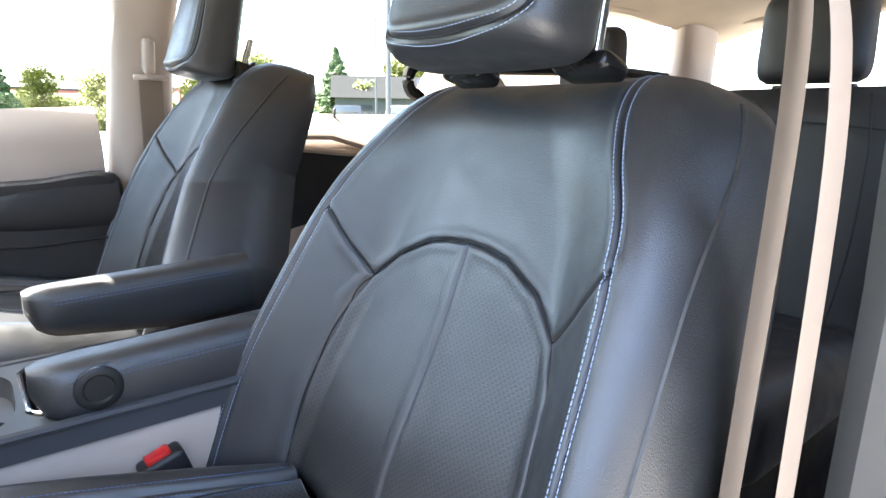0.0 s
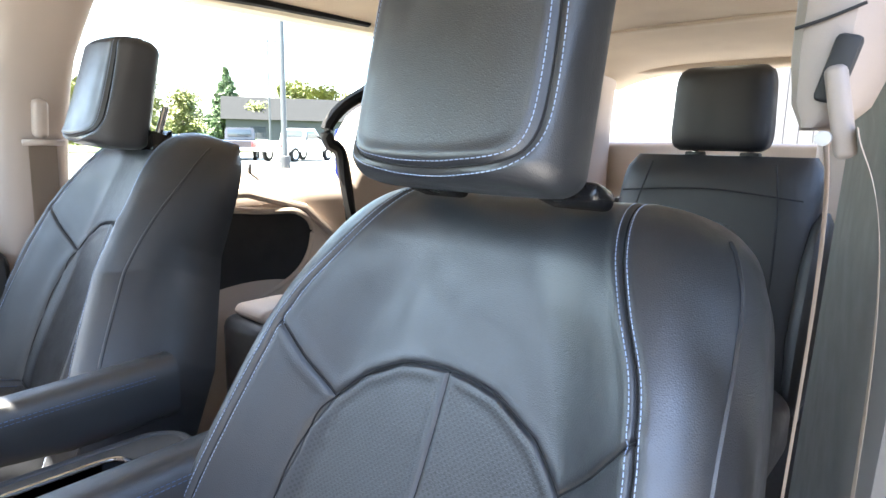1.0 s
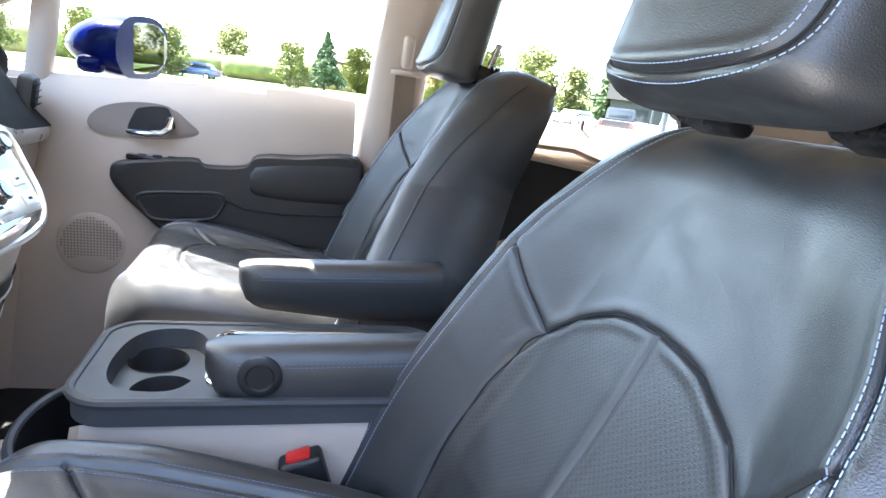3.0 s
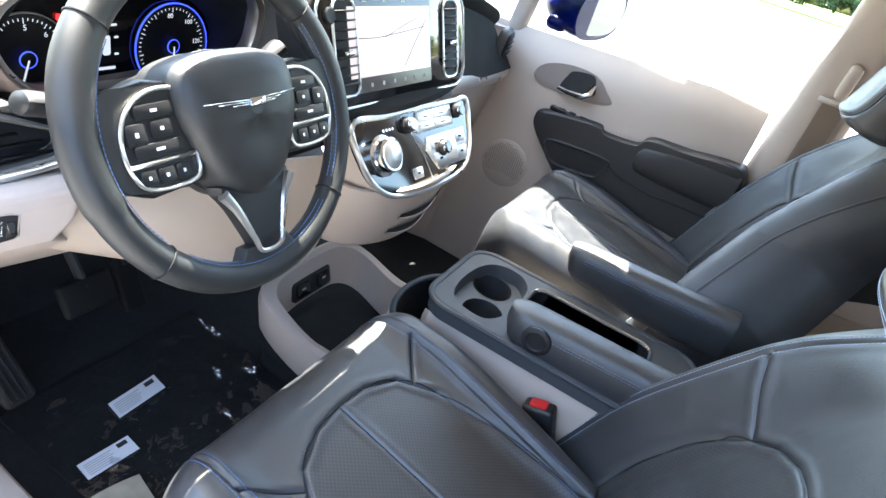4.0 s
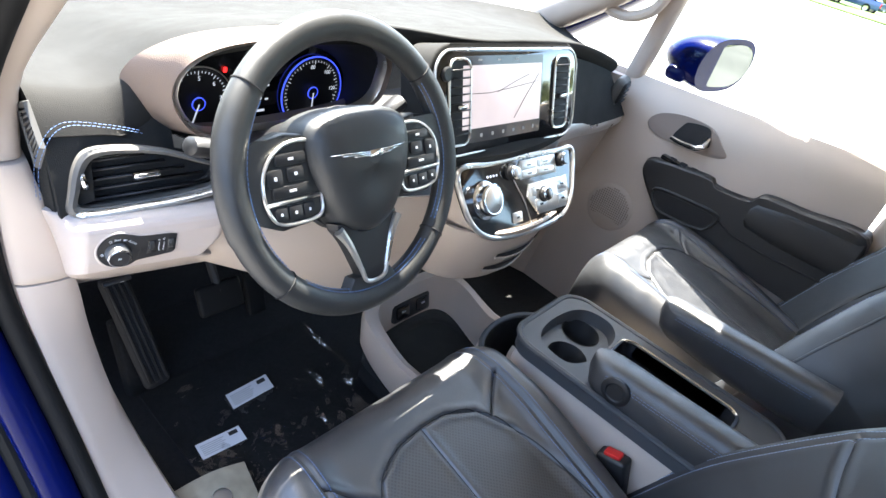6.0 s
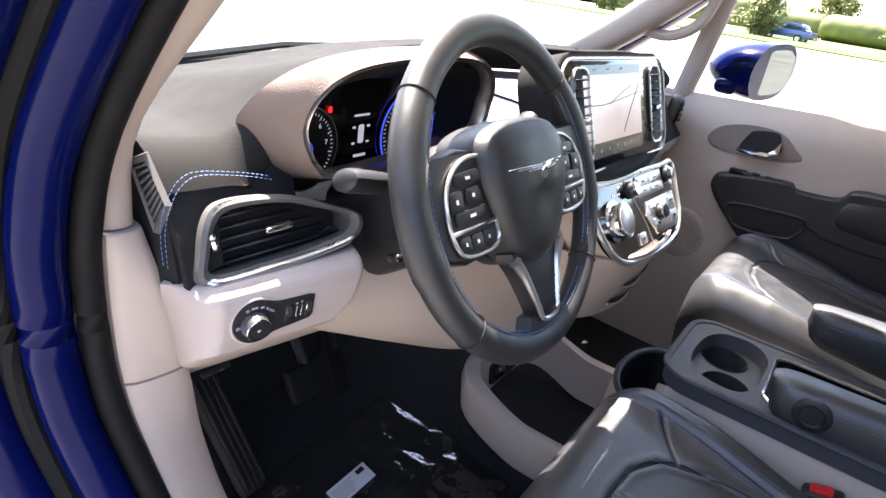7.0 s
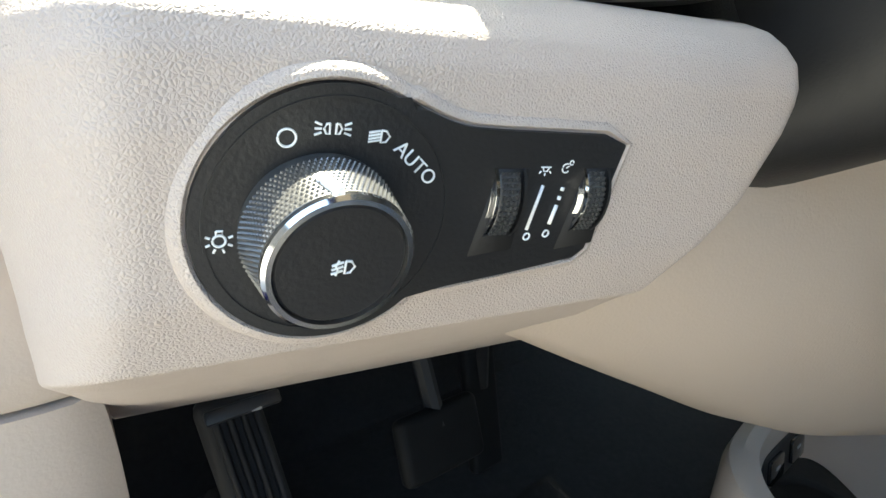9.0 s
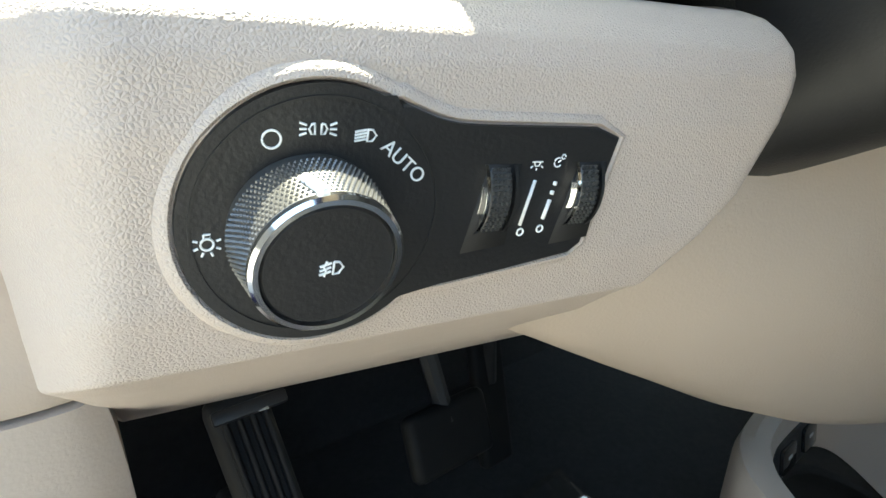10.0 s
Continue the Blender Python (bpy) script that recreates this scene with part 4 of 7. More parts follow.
icon("symbol", [[(a * 1.5 + 0.7, b * 1.5) for a, b in half_d]] + [[(-1.2, b - 0.2), (0.0, b + 0.15)] for b in (-0.5, 0.0, 0.5)] + [[(-0.7, -0.9), (-0.5, -0.3), (-0.75, 0.2), (-0.5, 0.9)]],
     (0.0, 0.0), 0.0016, on_button, 0.0001, parent=switch)
for a in (0.0360, 0.0592):
    cw = at_sw(a, 0.0022, -0.0078)
    wheel = part("dimmer_wheel", lathe([(0.0, -0.0030), (0.0104, -0.0030), (0.0112, -0.0022), (0.0112, 0.0022), (0.0104, 0.0030), (0, 0.0030)], cw, SU, 40), KNURL, switch, "ribbed metal dimmer wheel")
    bm = bmesh.new()
    for k in range(60):
        t = 2 * math.pi * k / 60
        for q in (-0.0018, -0.0006, 0.0006, 0.0018):
            rbox(cw + SU * q + (SV * math.cos(t) + SN * math.sin(t)) * 0.0113, (0.0008, 0.0006, 0.0006), 0, 1, None, bm)
    part("ribs", bm, KNURL, wheel, smooth=False, kind="stuff")
    for s in (-1, 1):
        part("wheel_trim", lathe([(0.0117, -0.0004), (0.0117, 0.0004), (0.0095, 0.0004), (0.0095, -0.0004)], cw + SU * (s * 0.0034), SU, 40), CHROME if s < 0 else PLASTIC, wheel)
    part("wheel_slot", prism([(a - 0.0062, -0.0095), (a + 0.0046, -0.0085), (a + 0.0050, 0.0098), (a - 0.0028, 0.0098)], plate(SC, SU, SV, 0.0008), 0.0004), MATTE, switch)
icon("symbol", [[(-0.35, -1.6), (0.15, 1.6)]], (0.0448, 0.0010), 0.0032, w=0.00042)
icon("symbol", [circle(1, 14) + [(1, 0)]], (0.0442, -0.0058), 0.0008)
icon("symbol", [[(-0.2, -1.2), (0.05, 0.2)], [(0.08, 0.6), (0.12, 0.85)], [(0.16, 1.25), (0.20, 1.5)]], (0.0502, 0.0008), 0.0032, w=0.0005)
icon("symbol", [circle(1, 14) + [(1, 0)]], (0.0494, -0.0054), 0.0008)
icon("symbol", [[(-1.2, 0.3), (1.2, 0.3)], [(-0.7, 0.2), (-0.4, -0.5), (0.4, -0.5), (0.7, 0.2)], [(-1.0, -0.5), (-1.4, -0.9)], [(1.0, -0.5), (1.4, -0.9)], [(0, -0.9), (0, -1.4)]], (0.0450, 0.0098), 0.0011, w=0.00016)
icon("symbol", [[(math.cos(t), math.sin(t)) for t in np.linspace(1.2, 5.6, 12)], [(0, 0), (0.7, 0.5)], circle(0.5, 10, 1.2, 1.2)], (0.0504, 0.0099), 0.0010, w=0.00016)
# bonnet release under the panel
rel = thing("release_lever", (-0.50, 0.285, 0.865), "black release tab under the beige panel", "lever")
part("tab", rbox((-0.494, 0.264, 0.8800), (0.042, 0.008, 0.005), 0.0015, 2, (38, -6, -6)), PLASTIC, rel)
part("mark", rbox((-0.488, 0.2600, 0.8795), (0.006, 0.002, 0.002), 0.0005, 1, (38, -6, -12)), GREY, rel)

# instrument hood and cluster
IC = Vector((-0.322, 0.040, 1.246))
RING = smooth_line([(-0.146, -0.003), (-0.137, 0.036), (-0.088, 0.062), (0.02, 0.070), (0.12, 0.064), (0.178, 0.038), (0.198, -0.005), (0.165, -0.048), (0.02, -0.062), (-0.092, -0.058), (-0.126, -0.042)], 72, True)


def ring_at(s, y, lift=0.0, brow=0.0):
    return [IC + Vector((a * s, y - brow * max(0, b) / 0.069, b * s + lift)) for a, b in RING]


hood = thing("instrument_hood", (-0.32, 0.15, 1.16), "taupe leather instrument hood with silver rim", "instrument panel")
part("hood", loft([ring_at(1.02, 0.098, 0, 0.022), ring_at(1.06, 0.090, 0, 0.022), ring_at(1.12, 0.104, 0, 0.028), ring_at(1.20, 0.130, -0.001, 0.048), ring_at(1.24, 0.165, -0.003, 0.075)], caps=False), TAUPE, hood, "taupe leather cowl")
part("silver_rim", loft([ring_at(0.985, 0.110, 0, 0.022), ring_at(0.99, 0.096, 0, 0.022), ring_at(1.005, 0.091, 0, 0.022), ring_at(1.025, 0.096, 0, 0.022), ring_at(1.03, 0.105, 0, 0.022)], caps=False), SATIN, hood, "satin silver rim")
part("inner_wall", loft([ring_at(0.99, 0.105, 0, 0.02), ring_at(1.0, 0.183, -0.045, 0.0)], caps=False), MATTE, hood)
bm = bmesh.new()
bm.faces.new([bm.verts.new(p) for p in ring_at(1.0, 0.183, -0.045)])
part("dial_face", bm, GLOSS, hood, "black instrument face")
GLOW = material("blue_gauge_glow", (0.05, 0.09, 1.0), 0.5, emit=0.14)
LCD = material("lit_gauge_markings", (0.75, 0.8, 0.9), 0.5, emit=0.045)
WARN = material("red_warning_light", (1.0, 0.02, 0.02), 0.5, emit=0.2)


def gauge(cx, cz, r, numbers, needle, glow):
    f = plate((cx, 0.2195, cz), (1, 0, 0), (0, 0, 1))
    g = part("gauge", lathe([(r, 0.0), (r, 0.003), (r - 0.004, 0.004), (r - 0.005, 0.001), (0, 0.001)], (cx, 0.2215, cz), (0, -1, 0), 48), PLASTIC, hood, "round gauge")
    part("gauge_ring", lathe([(r - 0.0014, 0.0044), (r + 0.0004, 0.0044), (r + 0.0004, 0.003)], (cx, 0.2215, cz), (0, -1, 0), 48), GLOW if glow else SATIN, g)
    bm = bmesh.new()
    for k in range(41):
        t = radians(225 - 270 * k / 40)
        ln = 0.006 if k % 5 == 0 else 0.003
        for rr in (r - 0.007,):
            tube([f(rr * math.cos(t), rr * math.sin(t), 0.0005), f((rr - ln) * math.cos(t), (rr - ln) * math.sin(t), 0.0005)], 0.0006, 4, bm=bm)
    part("ticks", bm, LCD, g, kind="stuff")
    part("needle_hub", lathe([(0.009, 0.001), (0.009, 0.006), (0.007, 0.007), (0, 0.007)], (cx, 0.2215, cz), (0, -1, 0), 24), PLASTIC, g)
    part("hub_ring", lathe([(0.009, 0.0061), (0.0102, 0.0061), (0.0102, 0.005)], (cx, 0.2215, cz), (0, -1, 0), 24), GLOW, g)
    t = radians(needle)
    part("needle", tube([f(0, 0, 0.005), f(math.cos(t) * (r - 0.010), math.sin(t) * (r - 0.010), 0.004)], 0.0011, 6), LCD, g, "white needle")
    for text, deg in numbers:
        t = radians(deg)
        lettering(text, 0.009, f((r - 0.018) * math.cos(t), (r - 0.018) * math.sin(t), 0.0004), (1, 0, 0), (0, 0, 1), LCD, g)


gauge(-0.392, 1.190, 0.054, [("0", 245), ("5", 88), ("6", 48), ("7", 8)], 252, False)
gauge(-0.192, 1.190, 0.060, [("0", 268), ("80", 95), ("100", 50), ("120", 5)], 272, True)
scr = part("info_display", prism(round_rect(0.062, 0.080, 0.004), plate((-0.292, 0.2208, 1.196), (1, 0, 0), (0, 0, 1)), 0.001), GLOSS, hood)
for a, b, w, h in ((0, 0.028, 0.030, 0.003), (0, 0.002, 0.011, 0.026), (-0.014, 0.012, 0.006, 0.003), (0.014, 0.012, 0.006, 0.003), (-0.014, -0.010, 0.006, 0.003), (0.014, -0.010, 0.006, 0.003), (0, -0.028, 0.024, 0.004)):
    part("display_mark", prism(round_rect(w, h, min(w, h) * 0.3, 3, a, b), plate((-0.292, 0.2197, 1.196), (1, 0, 0), (0, 0, 1)), 0.0003), LCD, scr)
part("warning_light", prism(round_rect(0.006, 0.008, 0.002), plate((-0.351, 0.2205, 1.236), (1, 0, 0), (0, 0, 1)), 0.0004), WARN, hood, "red warning light")

# steering column and wheel
WC = Vector((-0.334, -0.048, 1.212))
WN, WU, WX = Vector((0, -0.905, 0.425)).normalized(), Vector((0, 0.425, 0.905)).normalized(), Vector((1, 0, 0))
to_wheel = plate(WC, WX, WU)
column = thing("steering_column", WC - WN * 0.09, "black plastic steering column shroud with two stalks", "steering column")
secs = []
for h, w, d, z in ((-0.045, 0.062, 0.060, 0.0), (-0.06, 0.068, 0.066, 0.0), (-0.10, 0.068, 0.066, -0.004), (-0.15, 0.060, 0.062, -0.012), (-0.24, 0.060, 0.070, -0.02)):
    sec = []
    for j in range(32):
        q = 2 * math.pi * j / 32
        c, s = math.cos(q), math.sin(q)
        r = (abs(c) ** 3.5 + abs(s) ** 3.5) ** (-1 / 3.5)
        sec.append(to_wheel(w * r * c, d * r * s + z, h))
    secs.append(sec)
part("shroud", loft(secs), PLASTIC, column)
part("tilt_lever", rbox((-0.405, 0.030, 1.120), (0.048, 0.022, 0.010), 0.004, 3, (-20, 8, -14)), SHINY, column, "black tilt lever")
part("shroud_seam", tube([to_wheel(-0.0685, -0.030, h) for h in (-0.05, -0.10, -0.14)], 0.0014, 6), GROOVE, column)


def stalk(sgn, tip, name):
    a = to_wheel(sgn * 0.055, 0.022, -0.075)
    secs = []
    for f, r in ((0, 0.009), (0.44, 0.010), (0.52, 0.013), (0.58, 0.018), (0.92, 0.0195), (0.97, 0.018), (0.99, 0.014), (1.0, 0.007)):
        secs.append((a.lerp(Vector(tip), f), r))
    ob = part(name, tube([p for p, r in secs], [r for p, r in secs], 14, flat=0.62, up=(0, 0.4, 0.9)), PLASTIC, column, "black stalk")
    for k in range(3):
        p = a.lerp(Vector(tip), 0.66 + 0.09 * k)
        part("stalk_mark", rbox(p + WN * 0.0005 + Vector((0, -0.0105, 0.0045)), (0.006, 0.0006, 0.004), 0, 1, (-25, 0, 0)), GREY, ob)


stalk(-1, (-0.505, 0.044, 1.226), "turn_signal_stalk")
stalk(1, (-0.198, 0.018, 1.262), "wiper_stalk")

wheel = thing("steering_wheel", WC, "black leather steering wheel with blue thread and winged emblem", "steering wheel")
RR = 0.172
n = 120
V = np.zeros((n, 22, 3))
for k in range(n):
    t = 2 * math.pi * k / n
    grip = 1.0 + 0.10 * math.exp(-((abs(math.cos(t)) - 0.92) / 0.10) ** 2) * (1 if math.sin(t) > -0.3 else 0)
    c = to_wheel(RR * math.cos(t), RR * math.sin(t) * 0.985, 0)
    rad = (WX * math.cos(t) + WU * math.sin(t)).normalized()
    for j in range(22):
        q = 2 * math.pi * j / 22
        V[k, j] = c + rad * (0.0175 * grip * math.cos(q)) + WN * (0.0155 * grip * math.sin(q))
V = np.concatenate([V, V[:1]], 0)
grid_part("rim", V, WHEEL, wheel, "black leather rim", close_u=True)
for t in (140, 40, 222, 318):
    a = radians(t)
    c = to_wheel(RR * math.cos(a), RR * math.sin(a) * 0.985, 0)
    rad = (WX * math.cos(a) + WU * math.sin(a)).normalized()
    P = [c + rad * (0.0182 * math.cos(q)) + WN * (0.0162 * math.sin(q)) for q in np.linspace(0, 2 * math.pi, 24, endpoint=False)]
    part("rim_seam", tube(P, 0.0009, 5, closed=True), GROOVE, wheel)
rows = []
for lo_, hi_ in ((-38, 38), (142, 218), (228, 312)):
    for dq in (-0.16, 0.16):
        P = []
        N = []
        for t in np.linspace(radians(lo_), radians(hi_), 60):
            c = to_wheel(RR * math.cos(t), RR * math.sin(t) * 0.985, 0)
            rad = (WX * math.cos(t) + WU * math.sin(t)).normalized()
            q = math.pi - 0.5 + dq
            dd = rad * math.cos(q) + WN * math.sin(q)
            P.append(c + dd * 0.0183)
            N.append(dd)
        rows.append((P, N))
stitches("rim_stitching", rows, THREAD, wheel, step=0.0055, length=0.004, r=0.0006, label="blue lacing")

# hub: a shield-shaped airbag cover
HUB = smooth_line([(-0.082, 0.030), (-0.074, 0.058), (-0.040, 0.070), (0.0, 0.072), (0.040, 0.070), (0.074, 0.058), (0.082, 0.030), (0.076, -0.005), (0.060, -0.045), (0.036, -0.074), (0.0, -0.085), (-0.036, -0.074), (-0.060, -0.045), (-0.076, -0.005)], 64, True)
secs = []
for s, h in ((1.0, -0.035), (1.0, 0.0), (0.985, 0.012), (0.94, 0.022), (0.82, 0.031), (0.6, 0.036), (0.3, 0.039), (0.05, 0.040)):
    secs.append([to_wheel(a * s, b * s + 0.004, h - 0.006 * max(0, -b) / 0.085 + 0.004 * math.exp(-((a * s) / 0.03) ** 2) * max(0, -b * s) / 0.08) for a, b in HUB])
part("hub", loft(secs), WHEEL, wheel, "grained black airbag cover")
part("hub_back", lathe([(0.05, -0.06), (0.075, -0.045), (0.078, -0.02), (0.06, -0.005), (0, -0.005)], WC, WN, 32), PLASTIC, wheel)
# winged emblem as plain strokes
bm = bmesh.new()
for s in (-1, 1):
    for k in range(3):
        tube([to_wheel(s * 0.010, 0.023 - 0.0022 * k, 0.0425), to_wheel(s * (0.064 - 0.016 * k), 0.0255 - 0.0030 * k, 0.0365 + 0.0018 * k)], [0.0011, 0.0005], 6, bm=bm)
part("emblem_wings", bm, CHROME, wheel, "chrome winged emblem")
part("emblem_centre", rbox(to_wheel(0, 0.0205, 0.0425), (0.020, 0.003, 0.009), 0.0012, 2, (-25, 0, 0)), CHROME, wheel)
# spokes with buttons
for s in (-1, 1):
    poly = [(s * 0.062, 0.050), (s * 0.105, 0.058), (s * 0.140, 0.047), (s * 0.166, 0.044), (s * 0.166, -0.028), (s * 0.145, -0.040), (s * 0.120, -0.051), (s * 0.060, -0.048)]
    poly = poly if s < 0 else poly[::-1]
    spoke = part("spoke", prism(poly, plate(WC, WX, WU, -0.012), 0.022, 0.006, 3), WHEEL, wheel)
    pod = [(s * 0.068, 0.020), (s * 0.072, 0.044), (s * 0.104, 0.046), (s * 0.130, 0.031), (s * 0.142, 0.004), (s * 0.139, -0.026), (s * 0.122, -0.042), (s * 0.074, -0.042), (s * 0.067, -0.020)]
    pod = pod if s < 0 else pod[::-1]
    P = [to_wheel(a, b, 0.0135) for a, b in smooth_line(pod, 40, True)]
    part("spoke_trim", tube(P, 0.0022, 8, closed=True), SATIN, spoke, "satin silver trim")
    part("button_pad", prism([tuple(p) for p in smooth_line(pod, 40, True)], plate(WC, WX, WU, 0.008), 0.005), PLASTIC, spoke)
    part("spoke_bar", tube([to_wheel(s * 0.070, -0.0175, 0.0135), to_wheel(s * 0.141, -0.0175, 0.0135)], 0.0024, 8), SATIN, spoke, "satin silver bar")
    for a, b, w, h in ((0.103, 0.029, 0.040, 0.013), (0.099, 0.012, 0.022, 0.016), (0.126, 0.010, 0.020, 0.020), (0.106, -0.006, 0.052, 0.013), (0.087, -0.031, 0.016, 0.016), (0.106, -0.031, 0.018, 0.016), (0.125, -0.030, 0.016, 0.015)):
        btn = part("button", prism(round_rect(w, h, 0.003, 3, s * a, b), plate(WC, WX, WU, 0.013), 0.0025, 0.0008, 2), PLASTIC, spoke, "black button")
        part("button_mark", prism(round_rect(w * 0.18, h * 0.22, 0.0004, 2, s * a, b), plate(WC, WX, WU, 0.0156), 0.0002), WHITE, btn)
fork = smooth_line([(-0.050, -0.068), (-0.036, -0.090), (-0.022, -0.125), (-0.014, -0.143), (0.014, -0.143), (0.022, -0.125), (0.036, -0.090), (0.050, -0.068)], 30)
low = part("lower_spoke", prism([(-0.050, -0.060)] + [tuple(p) for p in fork] + [(0.050, -0.060)], plate(WC, WX, WU, -0.008), 0.022, 0.004, 2), PLASTIC, wheel)
part("lower_trim", tube([to_wheel(a, b, 0.0145) for a, b in fork], [0.0028 + 0.0042 * (abs(k - 14.5) / 14.5) ** 2 for k in range(len(fork))], 8), SATIN, low, "satin silver trim")
part("rim_bridge", prism([(-0.032, -0.135), (-0.055, -0.168), (0.055, -0.168), (0.032, -0.135)], plate(WC, WX, WU, -0.009), 0.020, 0.005, 2), LEATHER_FIRM, low)

# centre screen with vents
XU, XV = Vector((1, -0.02, -0.015)).normalized(), Vector((0, 0.33, 0.944))
XV = (XV - XU * XV.dot(XU)).normalized()
XC = Vector((0.046, -0.012, 1.255))
to_scr = plate(XC, XU, XV)
stack = thing("centre_screen", XC, "wide touchscreen showing a map between two air vents", "screen")
part("surround", prism(round_rect(0.420, 0.176, 0.045, 8), plate(XC, XU, XV, -0.06), 0.058, 0.004, 3), DASH, stack)
part("chrome_rim", tube([to_scr(a, b, 0.001) for a, b in round_rect(0.404, 0.158, 0.036, 8)], 0.0022, 8, closed=True), SATIN, stack, "satin silver rim")
part("bezel", prism(round_rect(0.400, 0.154, 0.034, 8), plate(XC, XU, XV, -0.004), 0.006, 0.002, 2), GLOSS, stack, "gloss black bezel")
MAP = material("lit_map_screen", (0.42, 0.36, 0.37), 0.12, emit=0.10, vary=0.06, vary_size=14)
BAR = material("dark_screen_bar", (0.03, 0.03, 0.035), 0.12, emit=0.05)
disp = part("display", prism(round_rect(0.224, 0.132, 0.004), plate(XC - XU * 0.032 + XV * 0.004, XU, XV, 0.0022), 0.001), BAR, stack, "lit display")
part("map", prism(round_rect(0.218, 0.096, 0.001), plate(XC - XU * 0.032 + XV * 0.008, XU, XV, 0.0033), 0.0003), MAP, disp, "pale map")
bm = bmesh.new()
for line in ([(-0.10, 0.006), (-0.04, 0.005), (0.02, 0.010), (0.10, 0.018)], [(-0.02, 0.005), (0.03, 0.020), (0.07, 0.030)], [(0.03, -0.04), (0.06, -0.008), (0.10, 0.03)]):
    tube([XC + XU * (a - 0.032) + XV * (b + 0.008) + XU.cross(XV) * 0.0038 for a, b in line], 0.0006, 4, bm=bm)
part("map_roads", bm, MATTE, disp, kind="stuff")
for k in range(7):
    part("menu_icon", prism(round_rect(0.006, 0.006, 0.002, 3, -0.032 - 0.09 + 0.030 * k, -0.052), plate(XC, XU, XV, 0.0034), 0.0003), GREY, disp)
for k in range(3):
    part("status_icon", prism(round_rect(0.010, 0.003, 0.001, 3, -0.100 + 0.05 * k, 0.0635), plate(XC, XU, XV, 0.0034), 0.0003), GREY, disp)
for a0 in (-0.170, 0.125):
    v = part("centre_vent", prism(round_rect(0.048, 0.126, 0.014, 6, a0 + 0.022, 0.002), plate(XC, XU, XV, 0.0015), 0.002), MATTE, stack, "air vent beside the screen")
    part("vent_rim", tube([to_scr(a, b, 0.004) for a, b in round_rect(0.050, 0.128, 0.016, 6, a0 + 0.022, 0.002)], 0.0022, 6, closed=True), SATIN, v)
    for k in range(9):
        part("slat", rbox(to_scr(a0 + 0.022, -0.046 + 0.012 * k, 0.0045), (0.044, 0.008, 0.0022), 0.0006, 1, (-35, 0, 0)), PLASTIC, v)
    part("vent_tab", rbox(to_scr(a0 + 0.022, -0.004, 0.009), (0.020, 0.006, 0.007), 0.002, 2, (-20, 0, 0)), CHROME, v)
part("start_button", lathe([(0.011, 0), (0.011, 0.004), (0.009, 0.0055), (0, 0.005)], to_scr(-0.178, 0.045, 0.0015), XU.cross(XV), 24), PLASTIC, stack)

# soft band and control panel below
band = []
for x in np.linspace(-0.135, 0.245, 24):
    bow = (x - 0.05) / 0.19
    c = Vector((x, -0.038 + 0.022 * bow * bow, 1.172 + 0.004 * bow * bow))
    band.append([c + Vector((0, 0.030, 0.014)), c + Vector((0, 0.0, 0.014)), c + Vector((0, -0.016, 0.004)), c + Vector((0, -0.018, -0.008)), c + Vector((0, 0.0, -0.016)), c + Vector((0, 0.030, -0.014))])
part("soft_band", loft(band), DASH, stack, "grey soft band")
PU, PV = Vector((1, -0.05, -0.02)).normalized(), Vector((0, 0.52, 0.854))
PV = (PV - PU * PV.dot(PU)).normalized()
PC = Vector((0.070, -0.086, 1.108))
to_pan = plate(PC, PU, PV)
PO = [tuple(p) for p in smooth_line([(-0.176, 0.058), (-0.174, 0.0), (-0.150, -0.042), (-0.100, -0.064), (0.0, -0.070), (0.090, -0.062), (0.130, -0.036), (0.146, 0.010), (0.152, 0.058), (0.10, 0.060), (0.0, 0.061), (-0.10, 0.060)], 72, True)]
ctrl = thing("control_panel", PC, "gloss black control panel with rotary shifter and climate knobs", "control panel")
part("panel", prism(PO, plate(PC, PU, PV, -0.010), 0.012, 0.003, 2), GLOSS, ctrl)
part("surround", prism([(a * 0.985, b * 0.985) for a, b in PO], plate(PC, PU, PV, -0.060), 0.0505), BEIGE_SOFT, ctrl, "beige surround")
part("chrome_edge", tube([to_pan(a * 1.015, b * 1.02, 0.001) for a, b in PO], 0.0048, 8, closed=True), SATIN, ctrl, "silver edge")
PN = PU.cross(PV)


def knob(name, a, b, r, h, mat, cap, label):
    k = part(name, lathe([(r * 1.25, 0.0), (r * 1.25, 0.004), (r * 1.02, 0.005), (r, h), (r * 0.92, h + 0.002), (0, h + 0.002)], to_pan(a, b, 0.002), PN, 40), mat, ctrl, label)
    part("knob_ring", lathe([(r * 1.02, h - 0.002), (r * 1.05, h), (r * 0.95, h + 0.0015)], to_pan(a, b, 0.002), PN, 40), CHROME, k)
    part("knob_cap", lathe([(r * 0.86, h + 0.0021), (r * 0.8, h + 0.003), (0, h + 0.0032)], to_pan(a, b, 0.002), PN, 32), cap, k)


